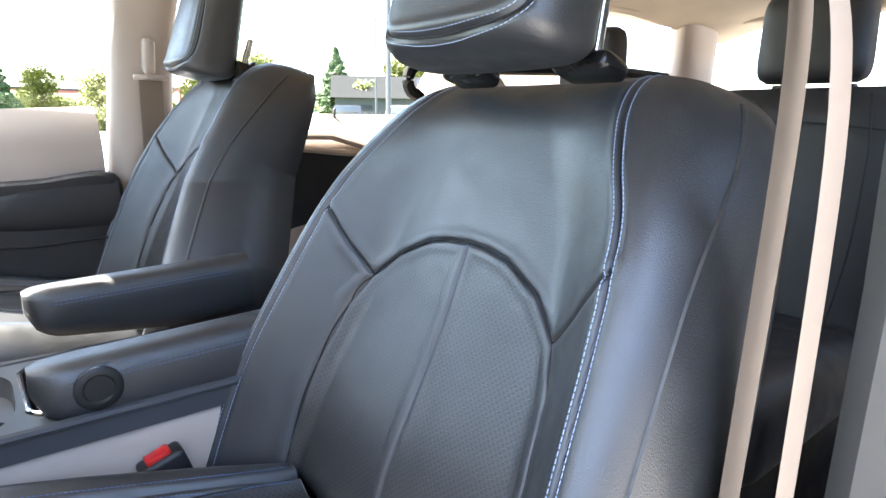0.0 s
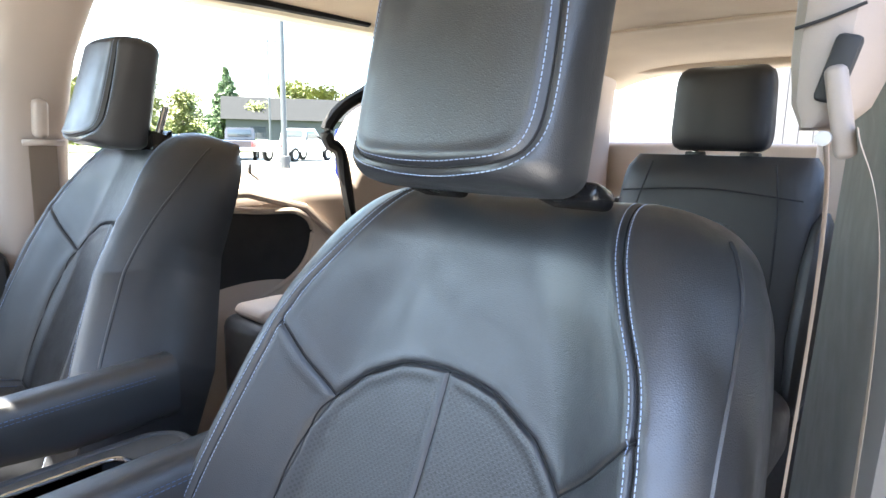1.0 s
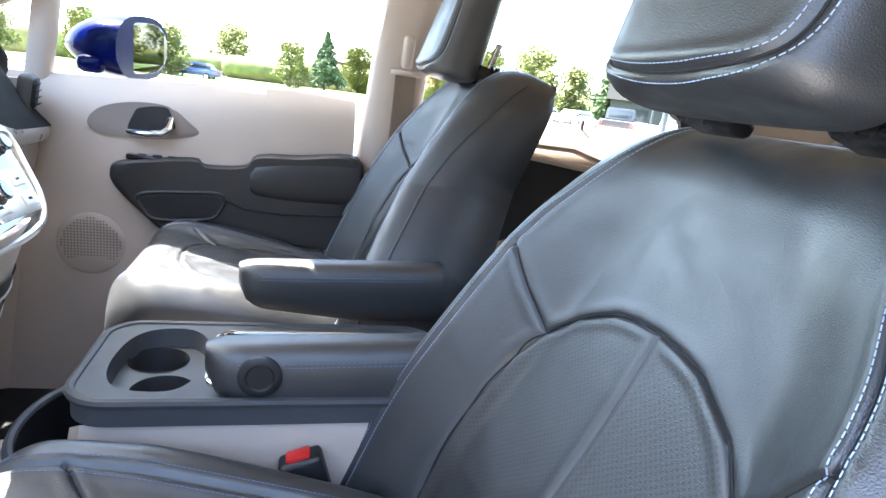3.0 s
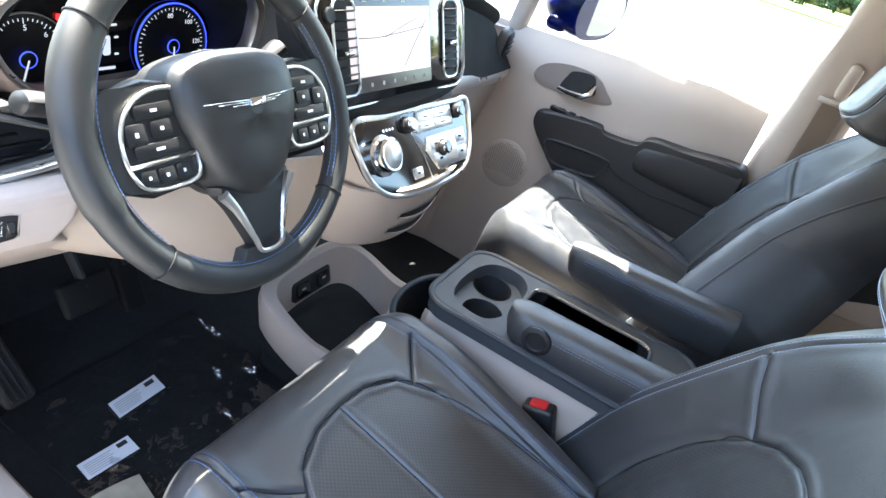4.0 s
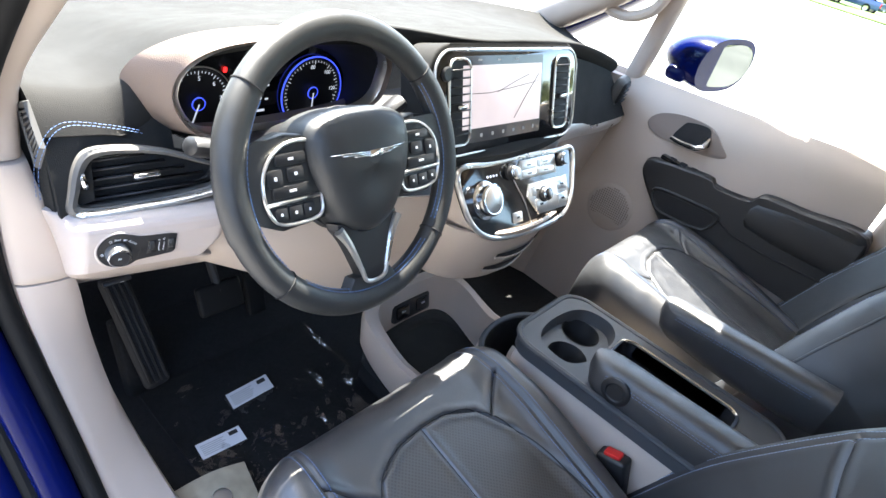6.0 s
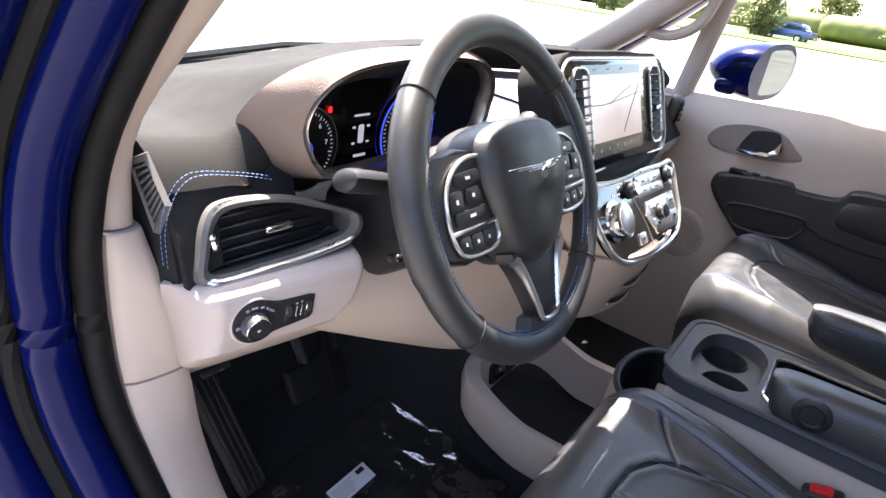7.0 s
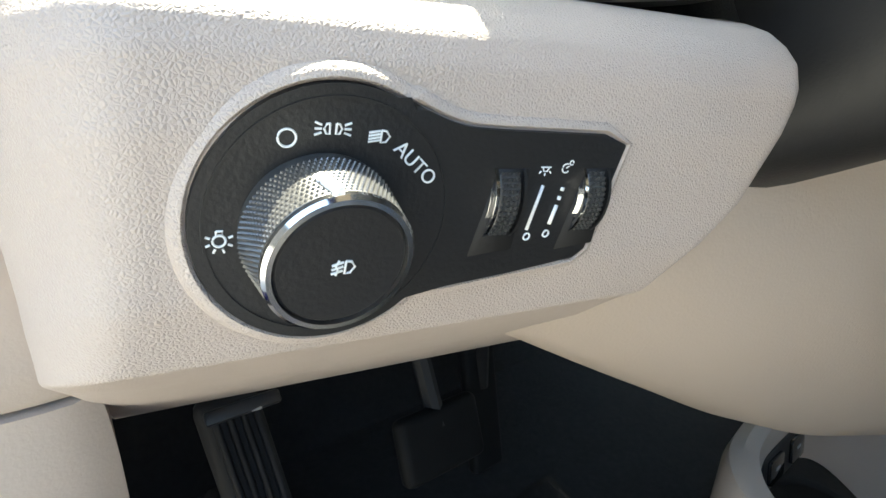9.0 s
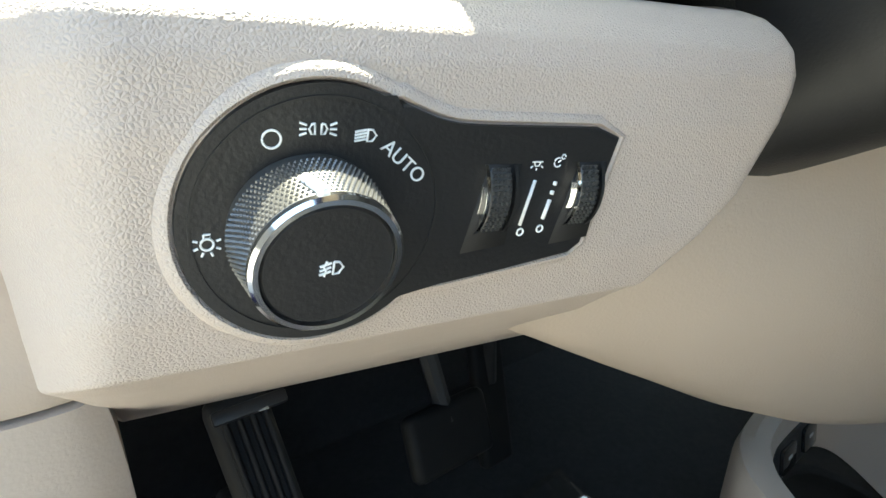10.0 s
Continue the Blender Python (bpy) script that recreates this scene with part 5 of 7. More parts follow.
knob("shifter_dial", -0.128, 0.004, 0.0255, 0.020, CHROME, SATIN, "chrome rotary shifter")
knob("volume_knob", -0.050, 0.040, 0.011, 0.013, PLASTIC, CHROME, "black knob")
knob("fan_knob", 0.040, -0.012, 0.012, 0.014, PLASTIC, GLOSS, "black knob")
knob("tuner_knob", 0.108, 0.044, 0.011, 0.013, PLASTIC, GLOSS, "black knob")
part("radio_plate", prism([(-0.034, 0.026), (-0.020, 0.056), (0.090, 0.056), (0.090, 0.022), (-0.020, 0.022)], plate(PC, PU, PV, 0.0022), 0.002, 0.0006, 2), SATIN, ctrl, "satin silver radio key plate")
part("climate_plate", prism([(-0.010, -0.010), (-0.002, 0.012), (0.122, 0.012), (0.126, -0.036), (0.116, -0.046), (0.018, -0.046)], plate(PC, PU, PV, 0.0022), 0.002, 0.0006, 2), SATIN, ctrl, "satin silver climate key plate")
part("panel_split", tube([to_pan(a, b, 0.0024) for a, b in ((-0.062, 0.056), (-0.040, 0.022), (-0.016, -0.020), (-0.004, -0.060))], 0.0012, 6), SATIN, ctrl)
for a, b, w, h in ((0.004, 0.046, 0.044, 0.013), (0.056, 0.046, 0.052, 0.013), (0.004, 0.031, 0.044, 0.012), (0.056, 0.031, 0.052, 0.012), (0.022, -0.002, 0.036, 0.018), (0.030, -0.029, 0.034, 0.020), (0.103, -0.002, 0.030, 0.018), (0.102, -0.029, 0.032, 0.020), (-0.045, -0.040, 0.026, 0.018)):
    bt = part("button", prism(round_rect(w, h, 0.002, 3, a, b), plate(PC, PU, PV, 0.0025), 0.0028, 0.0008, 2), SATIN, ctrl, "satin silver button")
    part("button_mark", prism(round_rect(w * 0.3, h * 0.2, 0.0004, 2, a, b), plate(PC, PU, PV, 0.0056), 0.0002), MATTE, bt)
for k, b in enumerate((0.040, 0.033, 0.026, 0.019)):
    part("gear_mark", prism(round_rect(0.004, 0.004, 0.001, 2, -0.112 + 0.008 * k, 0.040), plate(PC, PU, PV, 0.0025), 0.0003), LCD, ctrl)


# lower beige stack, knee bolster, glove box
def stack_face(u, v):
    q = -0.5 * math.pi + math.pi * u
    wid = 0.165 - 0.045 * v * v
    x = 0.062 + wid * math.sin(q)
    dep = 0.10 * max(0.0, math.cos(q)) ** 0.8
    under = max(0.0, v - 0.8) / 0.2
    y = -0.026 + 0.035 * v - dep * (0.98 - 0.25 * v) + 0.10 * under * under
    return (x, y, 1.066 - 0.175 * v + 0.02 * under * under - 0.02 * math.sin(q) * v)


low = part("lower_face", sheet(stack_face, 40, 24, 0.006), BEIGE_SOFT, dash, "beige lower centre stack")
for v0, a, b in ((0.36, 0.38, 0.84), (0.58, 0.36, 0.78)):
    top = [Vector(stack_face(a + (b - a) * k / 12, v0)) + Vector((0, -0.0085, -0.003)) for k in range(13)]
    bot = [Vector(stack_face(a + (b - a) * k / 12, v0 + 0.025 + 0.115 * math.sin(math.pi * min(1, (k + 1.5) / 14)))) + Vector((0, -0.0085, -0.003)) for k in range(13)]
    bm = bmesh.new()
    A, B = [bm.verts.new(p) for p in top], [bm.verts.new(p) for p in bot]
    for k in range(12):
        bm.faces.new((A[k], A[k + 1], B[k + 1], B[k]))
    part("storage_slot", bm, MATTE, low, "dark storage slot")
    part("slot_lip", tube(bot, 0.0022, 8), BEIGE_SOFT, low)


def bolster(u, v):
    x = -0.430 + 0.345 * u
    top_y, top_z = 0.140 - 0.15 * u, 1.075 + 0.02 * u
    low_y = float(eased([(0, 0.158), (0.35, 0.112), (0.7, 0.072), (1, 0.030)], u))
    low_z = float(eased([(0, 0.975), (0.35, 0.918), (0.7, 0.866), (1, 0.850)], u))
    curl = max(0.0, (v - 0.9) / 0.1)
    return (x, top_y + (low_y - top_y) * v - 0.028 * math.sin(math.pi * v) + 0.03 * curl * curl, top_z + (low_z - top_z) * v)


part("knee_bolster", sheet(bolster, 30, 16, 0.006), BEIGE_SOFT, dash, "beige knee bolster")
part("bolster_seam", tube([Vector(bolster(u, 0.62 + 0.36 * (1 - (u - 0.52) / 0.48) ** 1.5)) + Vector((0, -0.0005, 0)) for u in np.linspace(0.52, 1, 16)], 0.0012, 6), GROOVE, dash)
part("column_cover", rbox((-0.312, 0.098, 1.120), (0.140, 0.12, 0.085), 0.025, 4, (-18, 0, 0)), PLASTIC, dash)
part("glove_box", rbox((0.495, 0.150, 1.005), (0.53, 0.12, 0.20), 0.03, 4, (12, 0, 0)), BEIGE, dash, "beige glove box")


def passenger_face(u, v):
    x = 0.235 + 0.53 * u
    c = pad_low(x)
    return (x, c[0] + (0.012 + 0.052 * u - c[0]) * v, c[1] + (1.140 - 0.035 * u - c[1]) * v)


part("passenger_pad", sheet(passenger_face, 24, 10, 0.01), DASH, dash)
part("silver_strip", tube([tuple(p) for p in smooth_line([(0.215, -0.028, 1.152), (0.30, 0.008, 1.140), (0.42, 0.030, 1.126), (0.55, 0.044, 1.113), (0.665, 0.056, 1.105), (0.765, 0.072, 1.102)], 28)], 0.0115, 12, flat=1.7), SATIN, dash, "pale silver trim strip")
ev = part("end_vent", rbox((0.700, 0.080, 1.178), (0.075, 0.030, 0.075), 0.014, 4, (8, 0, 14)), BEZEL, dash, "end air vent")
part("vent_box", rbox((0.6985, 0.0655, 1.178), (0.058, 0.010, 0.058), 0.008, 3, (8, 0, 14)), MATTE, ev)
for k in range(4):
    part("slat", rbox((0.697, 0.060, 1.158 + 0.0125 * k), (0.054, 0.010, 0.002), 0, 1, (-20, 0, 14)), PLASTIC, ev)
part("under_cover", rbox((0.13, 0.46, 0.93), (1.38, 0.36, 0.10), 0.02, 2), MATTE, dash, "black underside")

# pedals
ped = thing("footrest", (-0.462, 0.30, 0.45), "black ribbed rubber footrest", "pedal")
bm = rbox((-0.442, 0.322, 0.700), (0.050, 0.024, 0.235), 0.012, 3, (-28, -9, 0))
FOOT = material("grey_black_rubber", (0.020, 0.020, 0.021), 0.7, spec=0.3, vary=0.15)
part("pad", bm, FOOT, ped)
bm = bmesh.new()
for k in range(4):
    rbox((-0.458 + 0.0105 * k, 0.308, 0.706), (0.005, 0.008, 0.205), 0.002, 1, (-28, -9, 0), bm)
part("ribs", bm, FOOT, ped, kind="stuff")
part("bracket", rbox((-0.442, 0.362, 0.60), (0.03, 0.04, 0.16), 0.004, 1, (-28, 0, 0)), CARPET, ped)
br = thing("brake_pedal", (-0.285, 0.32, 0.70), "black rubber brake pedal on a metal arm", "pedal")
part("pad", rbox((-0.285, 0.300, 0.735), (0.095, 0.018, 0.062), 0.008, 3, (-30, 0, 0)), RUBBER, br)
part("arm", tube([(-0.285, 0.305, 0.745), (-0.285, 0.36, 0.82), (-0.285, 0.40, 0.93)], 0.009, 8), MATTE, br)
gas = thing("accelerator_pedal", (-0.175, 0.34, 0.62), "black rubber accelerator pedal", "pedal")
part("pad", rbox((-0.178, 0.345, 0.70), (0.045, 0.016, 0.15), 0.006, 3, (-22, 0, 0)), RUBBER, gas)
part("arm", tube([(-0.178, 0.35, 0.72), (-0.178, 0.40, 0.93)], 0.008, 8), MATTE, gas)

# ---- console, bin, floor ----
console = thing("centre_console", (0.10, -0.40, 0.45), "grey topped console with beige sides and cup holders", "console")


def console_sec(y, top, half, zt, zb, flare):
    c = 0.062
    zt += 0.018
    y += 0.03
    return [(c - half - flare, y, zb), (c - half - flare * 0.4, y, (zt + zb) / 2), (c - half, y, zt - 0.035), (c - half + 0.003, y, zt - 0.01), (c - half + 0.010, y, zt), (c - half + 0.014, y, zt - 0.11), (c + half - 0.014, y, zt - 0.11), (c + half - 0.010, y, zt),
            (c + half - 0.003, y, zt - 0.01), (c + half, y, zt - 0.035), (c + half + flare * 0.4, y, (zt + zb) / 2), (c + half + flare, y, zb)]


part("side_panel", loft([console_sec(-0.235, 0, 0.085, 0.850, 0.60, 0.0), console_sec(-0.25, 0, 0.102, 0.863, 0.58, 0.004), console_sec(-0.35, 0, 0.107, 0.871, 0.55, 0.006),
                          console_sec(-0.55, 0, 0.108, 0.871, 0.55, 0.008), console_sec(-0.76, 0, 0.108, 0.865, 0.55, 0.008)]), BEIGE_SOFT, console, "beige plastic sides")
def rounded_hole_plate(outer, holes, face, depth, mat, name, parent, label=""):
    """A plate with holes, its faces filled between the edges."""
    bm = bmesh.new()
    edges = []
    for ring in [outer] + holes:
        vs = [bm.verts.new(face(a, b, depth)) for a, b in ring]
        lo = [bm.verts.new(face(a, b, 0)) for a, b in ring]
        for k in range(len(ring)):
            j = (k + 1) % len(ring)
            edges.append(bm.edges.new((vs[k], vs[j])))
            bm.faces.new((vs[k], vs[j], lo[j], lo[k]))
    bmesh.ops.triangle_fill(bm, edges=edges, use_beauty=True)
    return part(name, bm, mat, parent, label)


CT = plate((0.062, -0.42, 0.888), (1, 0, 0), (0, 1, 0))
top_poly = round_rect(0.218, 0.44, 0.045, 8, 0, -0.005)
cup_hole = [(a, b) for a, b in smooth_line([(-0.086, 0.115), (-0.055, 0.090), (0.0, 0.085), (0.055, 0.088), (0.088, 0.115), (0.084, 0.160), (0.045, 0.184), (-0.030, 0.188), (-0.076, 0.168)], 48, True)]
tray_hole = round_rect(0.156, 0.222, 0.024, 6, 0.0, -0.035)
GREY_TOP = material("grey_console_top", (0.060, 0.063, 0.068), 0.55, spec=0.3, grain=0.15, grain_size=900, vary=0.05)
rounded_hole_plate(top_poly, [cup_hole[::-1], tray_hole[::-1]], CT, 0.030, GREY_TOP, "console_top", console, "grey moulded top")
part("top_edge", tube([CT(a, b, 0.028) for a, b in top_poly], 0.006, 8, closed=True), GREY_TOP, console)
part("cup_well", loft([[CT(a, b, 0.028) for a, b in cup_hole], [CT(a * 0.95, 0.136 + (b - 0.136) * 0.95, 0.004) for a, b in cup_hole]], caps=False), GREY_TOP, console, "grey cup well")
CUPS = ((-0.040, 0.127), (0.042, 0.146))
rounded_hole_plate([(a * 0.96, 0.136 + (b - 0.136) * 0.96) for a, b in cup_hole], [circle(0.0355, 32, a, b)[::-1] for a, b in CUPS], plate((0.062, -0.42, 0.888), (1, 0, 0), (0, 1, 0)), 0.005, GREY_TOP, "cup_floor", console)
for a, b in CUPS:
    part("cup_holder", lathe([(0.037, 0.006), (0.036, 0.0075), (0.0345, 0.004), (0.032, -0.065), (0.0, -0.066)], CT(a, b, 0.0), (0, 0, 1), 36), MATTE, console, "round black cup holder")
part("tray_floor", prism(tray_hole, plate((0.062, -0.42, 0.868), (1, 0, 0), (0, 1, 0)), 0.004), PLASTIC, console)
part("tray_well", loft([[CT(a, b, 0.028) for a, b in tray_hole], [CT(a, b, -0.018) for a, b in tray_hole]], caps=False), PLASTIC, console)
part("tray_rim", tube([CT(a, b, 0.031) for a, b in tray_hole], 0.0035, 8, closed=True), CHROME, console, "chrome tray rim")
for k in range(14):
    part("tray_rib", rbox(CT(0.0, -0.135 + 0.012 * k, -0.014), (0.126, 0.005, 0.006), 0.001, 1), PLASTIC, console)
part("pocket_shell", loft([[(0.055 + r * math.cos(q), -0.180 + 0.55 * r * math.sin(q), z) for q in np.linspace(0, 2 * math.pi, 36, endpoint=False)] for r, z in ((0.106, 0.58), (0.108, 0.70), (0.106, 0.80), (0.100, 0.828))], caps=False), BEIGE_SOFT, console, "beige shell of the front pocket")
part("front_pocket", loft([[(0.055 + (0.084 + 0.012 * f) * math.cos(q), -0.180 + 0.045 * math.sin(q) * (0.8 + 0.2 * f), 0.715 + 0.120 * f) for q in np.linspace(0, 2 * math.pi, 32, endpoint=False)] for f in np.linspace(0, 1, 8)], caps=False), PLASTIC, console, "dark front pocket")
part("front_pocket_rim", tube([(0.055 + 0.097 * math.cos(q), -0.180 + 0.050 * math.sin(q), 0.833) for q in np.linspace(0, 2 * math.pi, 32, endpoint=False)], 0.006, 8, closed=True), GREY_TOP, console)

# beige floor bin with sockets ahead of the console
fbin = thing("floor_bin", (0.08, 0.0, 0.45), "beige floor bin with black liner and sockets", "storage bin", move=(0.028, 0.0, -0.018))
outer = [tuple(p) for p in smooth_line([(-0.095, 0.085), (-0.098, -0.02), (-0.090, -0.15), (-0.05, -0.20), (0.19, -0.20), (0.235, -0.15), (0.24, -0.02), (0.235, 0.09), (0.19, 0.140), (0.10, 0.150), (-0.03, 0.145), (-0.08, 0.125)], 72, True)]
cen = np.array([0.072, -0.02])


def bin_ring(s, z):
    out = []
    for a, b in outer:
        p = cen + (np.array([a, b]) - cen) * s
        lift = 0.055 * np.clip((b + 0.02) / 0.17, 0, 1) ** 1.3
        out.append((p[0], p[1], z + (lift if z > 0.6 else 0)))
    return out


part("shell", loft([bin_ring(0.93, 0.605), bin_ring(0.965, 0.62), bin_ring(1.0, 0.680), bin_ring(0.985, 0.698), bin_ring(0.92, 0.703), bin_ring(0.84, 0.699), bin_ring(0.815, 0.675), bin_ring(0.76, 0.605)], caps=False), BEIGE_SOFT, fbin, "beige plastic shell")
part("pedestal", loft([bin_ring(0.88, 0.45), bin_ring(0.90, 0.60)]), CARPET, fbin, "black carpeted pedestal")
part("liner", prism([tuple(cen + (np.array(p) - cen) * 0.785) for p in outer], plate((0, 0, 0.598), (1, 0, 0), (0, 1, 0)), 0.006), RUBBER, fbin, "black rubber liner")
sk = part("socket_plate", prism(round_rect(0.125, 0.046, 0.008, 4), plate((0.070, 0.117, 0.694), (1, 0, 0), (0, 0.3, 0.95)), 0.010, 0.002, 2), PLASTIC, fbin, "black socket plate")
for a in (-0.032, 0.034):
    s2 = part("socket", prism(round_rect(0.040, 0.030, 0.005, 4, a, 0), plate((0.070, 0.117, 0.694), (1, 0, 0), (0, 0.3, 0.95), 0.0102), 0.004, 0.001, 2), GLOSS, sk)
    part("socket_mark", prism(round_rect(0.012, 0.004, 0.001, 2, a, 0.002), plate((0.070, 0.117, 0.694), (1, 0, 0), (0, 0.3, 0.95), 0.0144), 0.0003), GREY, s2)

# floor mat wrapped in film, with two labels
mat_ = thing("floor_mat", (-0.20, 0.20, 0.455), "black carpet mat still in crumpled clear film", "floor mat")
random.seed(3)


def mat_top(u, v):
    x, y = -0.445 + 0.40 * u, -0.02 + 0.33 * v
    return (x, y, 0.540 + 0.02 * max(0, v - 0.8) + 0.002 * noise.noise((x * 20, y * 20, 0)))


part("mat", sheet(mat_top, 24, 24, 0.006), CARPET, mat_)


def film_top(u, v):
    x, y, z = mat_top(u * 1.02 - 0.01, v * 1.02 - 0.01)
    a = noise.noise((x * 14, y * 14, 3.0)) + 0.6 * noise.noise((x * 38 + 9, y * 30, 7.0)) + 0.35 * abs(noise.noise((x * 90, y * 75, 1.0)))
    return (x, y, z + 0.007 + 0.0065 * a)


bm = bmesh.new()
G = [[bm.verts.new(film_top(i / 110, j / 110)) for i in range(111)] for j in range(111)]
for j in range(110):
    for i in range(110):
        bm.faces.new((G[j][i], G[j][i + 1], G[j + 1][i + 1], G[j + 1][i]))
part("film", bm, WRAP, mat_, "crumpled clear plastic film", sharp=180)


def paper_label(name, corners):
    lab = thing(name, corners[0], "white paper label on the wrapped floor mat", "label")
    c = [Vector((x, y, 0.552)) for x, y, z in corners]
    r, u = c[1] - c[0], c[3] - c[0]
    f = plate(c[0], r, u)
    w, h = r.length, u.length
    part("paper", prism([(0, 0), (w, 0), (w, h), (0, h)], f, 0.0006), PAPER, lab, smooth=False)
    random.seed(5)
    for k in range(6):
        ww = w * random.uniform(0.25, 0.55)
        part("print_line", prism([(0.006, h * (0.15 + 0.12 * k)), (0.006 + ww, h * (0.15 + 0.12 * k)), (0.006 + ww, h * (0.20 + 0.12 * k)), (0.006, h * (0.20 + 0.12 * k))], plate(c[0], r, u, 0.0007), 0.0001), GREY, lab, smooth=False)
    part("print_block", prism([(w * 0.72, h * 0.62), (w * 0.92, h * 0.62), (w * 0.92, h * 0.88), (w * 0.72, h * 0.88)], plate(c[0], r, u, 0.0007), 0.0001), MATTE, lab, smooth=False)


paper_label("paper_label", [(-0.324, 0.168, 0), (-0.226, 0.172, 0), (-0.214, 0.214, 0), (-0.318, 0.208, 0)])
paper_label("paper_label", [(-0.430, 0.098, 0), (-0.343, 0.092, 0), (-0.337, 0.128, 0), (-0.426, 0.134, 0)])

# ---- body ----
body = thing("minivan_body", (0.08, -1.2, 0.30), "deep blue minivan body shell with beige interior trim", "minivan")
part("floor_carpet", rbox((0.08, -1.15, 0.472), (1.36, 4.0, 0.11), 0.01, 1), CARPET, body, "black carpet")
part("firewall", rbox((0.08, 0.78, 0.80), (1.40, 0.05, 0.80), 0.01, 1), CARPET, body)
part("toe_board", rbox((0.08, 0.60, 0.58), (1.36, 0.04, 0.42), 0.01, 1, (-38, 0, 0)), CARPET, body)


def liner(u, v):
    x = -0.60 + 1.36 * u
    y = -0.20 - 3.03 * v
    e = abs(2 * u - 1)
    z = 1.715 - 0.075 * e ** 4 - 0.075 * max(0, 0.12 - v) / 0.12 - 0.05 * max(0, v - 0.75) / 0.25
    return (x, y, z)


part("headliner", sheet(liner, 30, 40, 0.02), HEADLINER, body, "tan cloth headliner")
part("roof_skin", sheet(lambda u, v: (0.08 + (liner(u, v)[0] - 0.08) * 1.18, liner(u, v)[1], liner(u, v)[2] + 0.055), 20, 20, 0.004), BLUE, body, "deep blue roof")
part("roof_rail", rbox((0.800, -1.62, 1.672), (0.16, 3.05, 0.05), 0.02, 3), HEADLINER, body, "tan roof rail trim")
part("roof_rail", rbox((-0.660, -1.95, 1.668), (0.14, 2.3, 0.05), 0.02, 3), HEADLINER, body, "tan roof rail trim")
for y in (-1.05, -2.35):
    part("liner_crease", rbox((0.08, y, liner(0.5, (-0.20 - y) / 3.03)[2] - 0.004), (1.05, 0.05, 0.012), 0.005, 2), HEADLINER, body)


def pillar(name, pts, w, d, mat, n=18, parent=body, label=""):
    """A rounded post along points; w along x, d along y."""
    P = smooth_line(pts, n)
    secs = []
    for k, p in enumerate(P):
        f = k / (n - 1)
        ww, dd = (float(np.interp(f, np.linspace(0, 1, len(w)), w)), float(np.interp(f, np.linspace(0, 1, len(d)), d)))
        sec = []
        for j in range(20):
            q = 2 * math.pi * j / 20
            c, s = math.cos(q), math.sin(q)
            r = (abs(c) ** 3 + abs(s) ** 3) ** (-1 / 3)
            sec.append((p[0] + ww / 2 * r * c, p[1] + dd / 2 * r * s, p[2]))
        secs.append(sec)
    return part(name, loft(secs), mat, parent, label)


# driver side door opening: beige trim, rubber seal, blue frame
def edge(table, z):
    return Vector((float(np.interp(z, [r[2] for r in table], [r[0] for r in table])), float(np.interp(z, [r[2] for r in table], [r[1] for r in table])), z))


TRIM_OUT = [tuple(p) for p in smooth_line([(-0.607, -0.12, 0.540), (-0.608, -0.03, 0.585), (-0.613, 0.05, 0.67), (-0.622, 0.115, 0.77), (-0.634, 0.168, 0.87), (-0.644, 0.198, 0.96), (-0.648, 0.205, 1.05), (-0.648, 0.200, 1.15), (-0.646, 0.185, 1.22)], 60)]
TRIM_IN = [tuple(p) for p in smooth_line([(-0.503, -0.16, 0.540), (-0.515, -0.02, 0.585), (-0.536, 0.085, 0.67), (-0.556, 0.150, 0.77), (-0.567, 0.186, 0.87), (-0.576, 0.192, 0.96), (-0.596, 0.190, 1.05), (-0.604, 0.192, 1.10), (-0.612, 0.204, 1.15), (-0.612, 0.225, 1.22)], 60)]


def trim_section(z, grow=0.0):
    """A level cut through the trim: rounded towards the driver, open ground behind it."""
    a, b = edge(TRIM_OUT, z), edge(TRIM_IN, z)
    out = Vector((0, -1, 0))
    row = [a + Vector((0, 0.07, 0))]
    for f in np.linspace(0, 1, 9):
        row.append(a.lerp(b, f) + out * (0.007 * math.sqrt(max(0.0, 1 - (2 * f - 1) ** 2)) - grow))
    return row + [b + Vector((0.004, 0.03, 0)), b + Vector((0.004, 0.08, 0))]


part("hinge_pillar_trim", loft([trim_section(z) for z in np.linspace(0.545, 0.972, 26)]), BEIGE_SOFT, body, "beige pillar trim")
part("hinge_pillar_trim", loft([trim_section(z, 0.002 if z < 0.976 or z > 1.146 else 0.0) for z in [0.974] + list(np.linspace(0.977, 1.145, 14)) + [1.148]]), BEIGE_SOFT, body, "beige pillar trim")
pillar("front_pillar_trim", [(-0.631, 0.242, 1.15), (-0.625, 0.236, 1.24), (-0.606, 0.165, 1.34), (-0.588, 0.07, 1.45), (-0.570, -0.09, 1.60), (-0.56, -0.20, 1.66)], [0.040, 0.044, 0.05, 0.06], [0.075, 0.075, 0.10, 0.12], BEIGE_SOFT, label="beige windscreen pillar trim")
P = smooth_line([(-0.620, -0.12, 0.540), (-0.621, -0.03, 0.585), (-0.626, 0.05, 0.67), (-0.636, 0.118, 0.77), (-0.649, 0.172, 0.87), (-0.660, 0.204, 0.96), (-0.664, 0.212, 1.06), (-0.663, 0.204, 1.16), (-0.648, 0.172, 1.27), (-0.623, 0.05, 1.44), (-0.608, -0.12, 1.61), (-0.608, -0.40, 1.665), (-0.613, -0.62, 1.66)], 60)
part("door_seal", tube(P, 0.014, 12), RUBBER, body, "black rubber door seal")
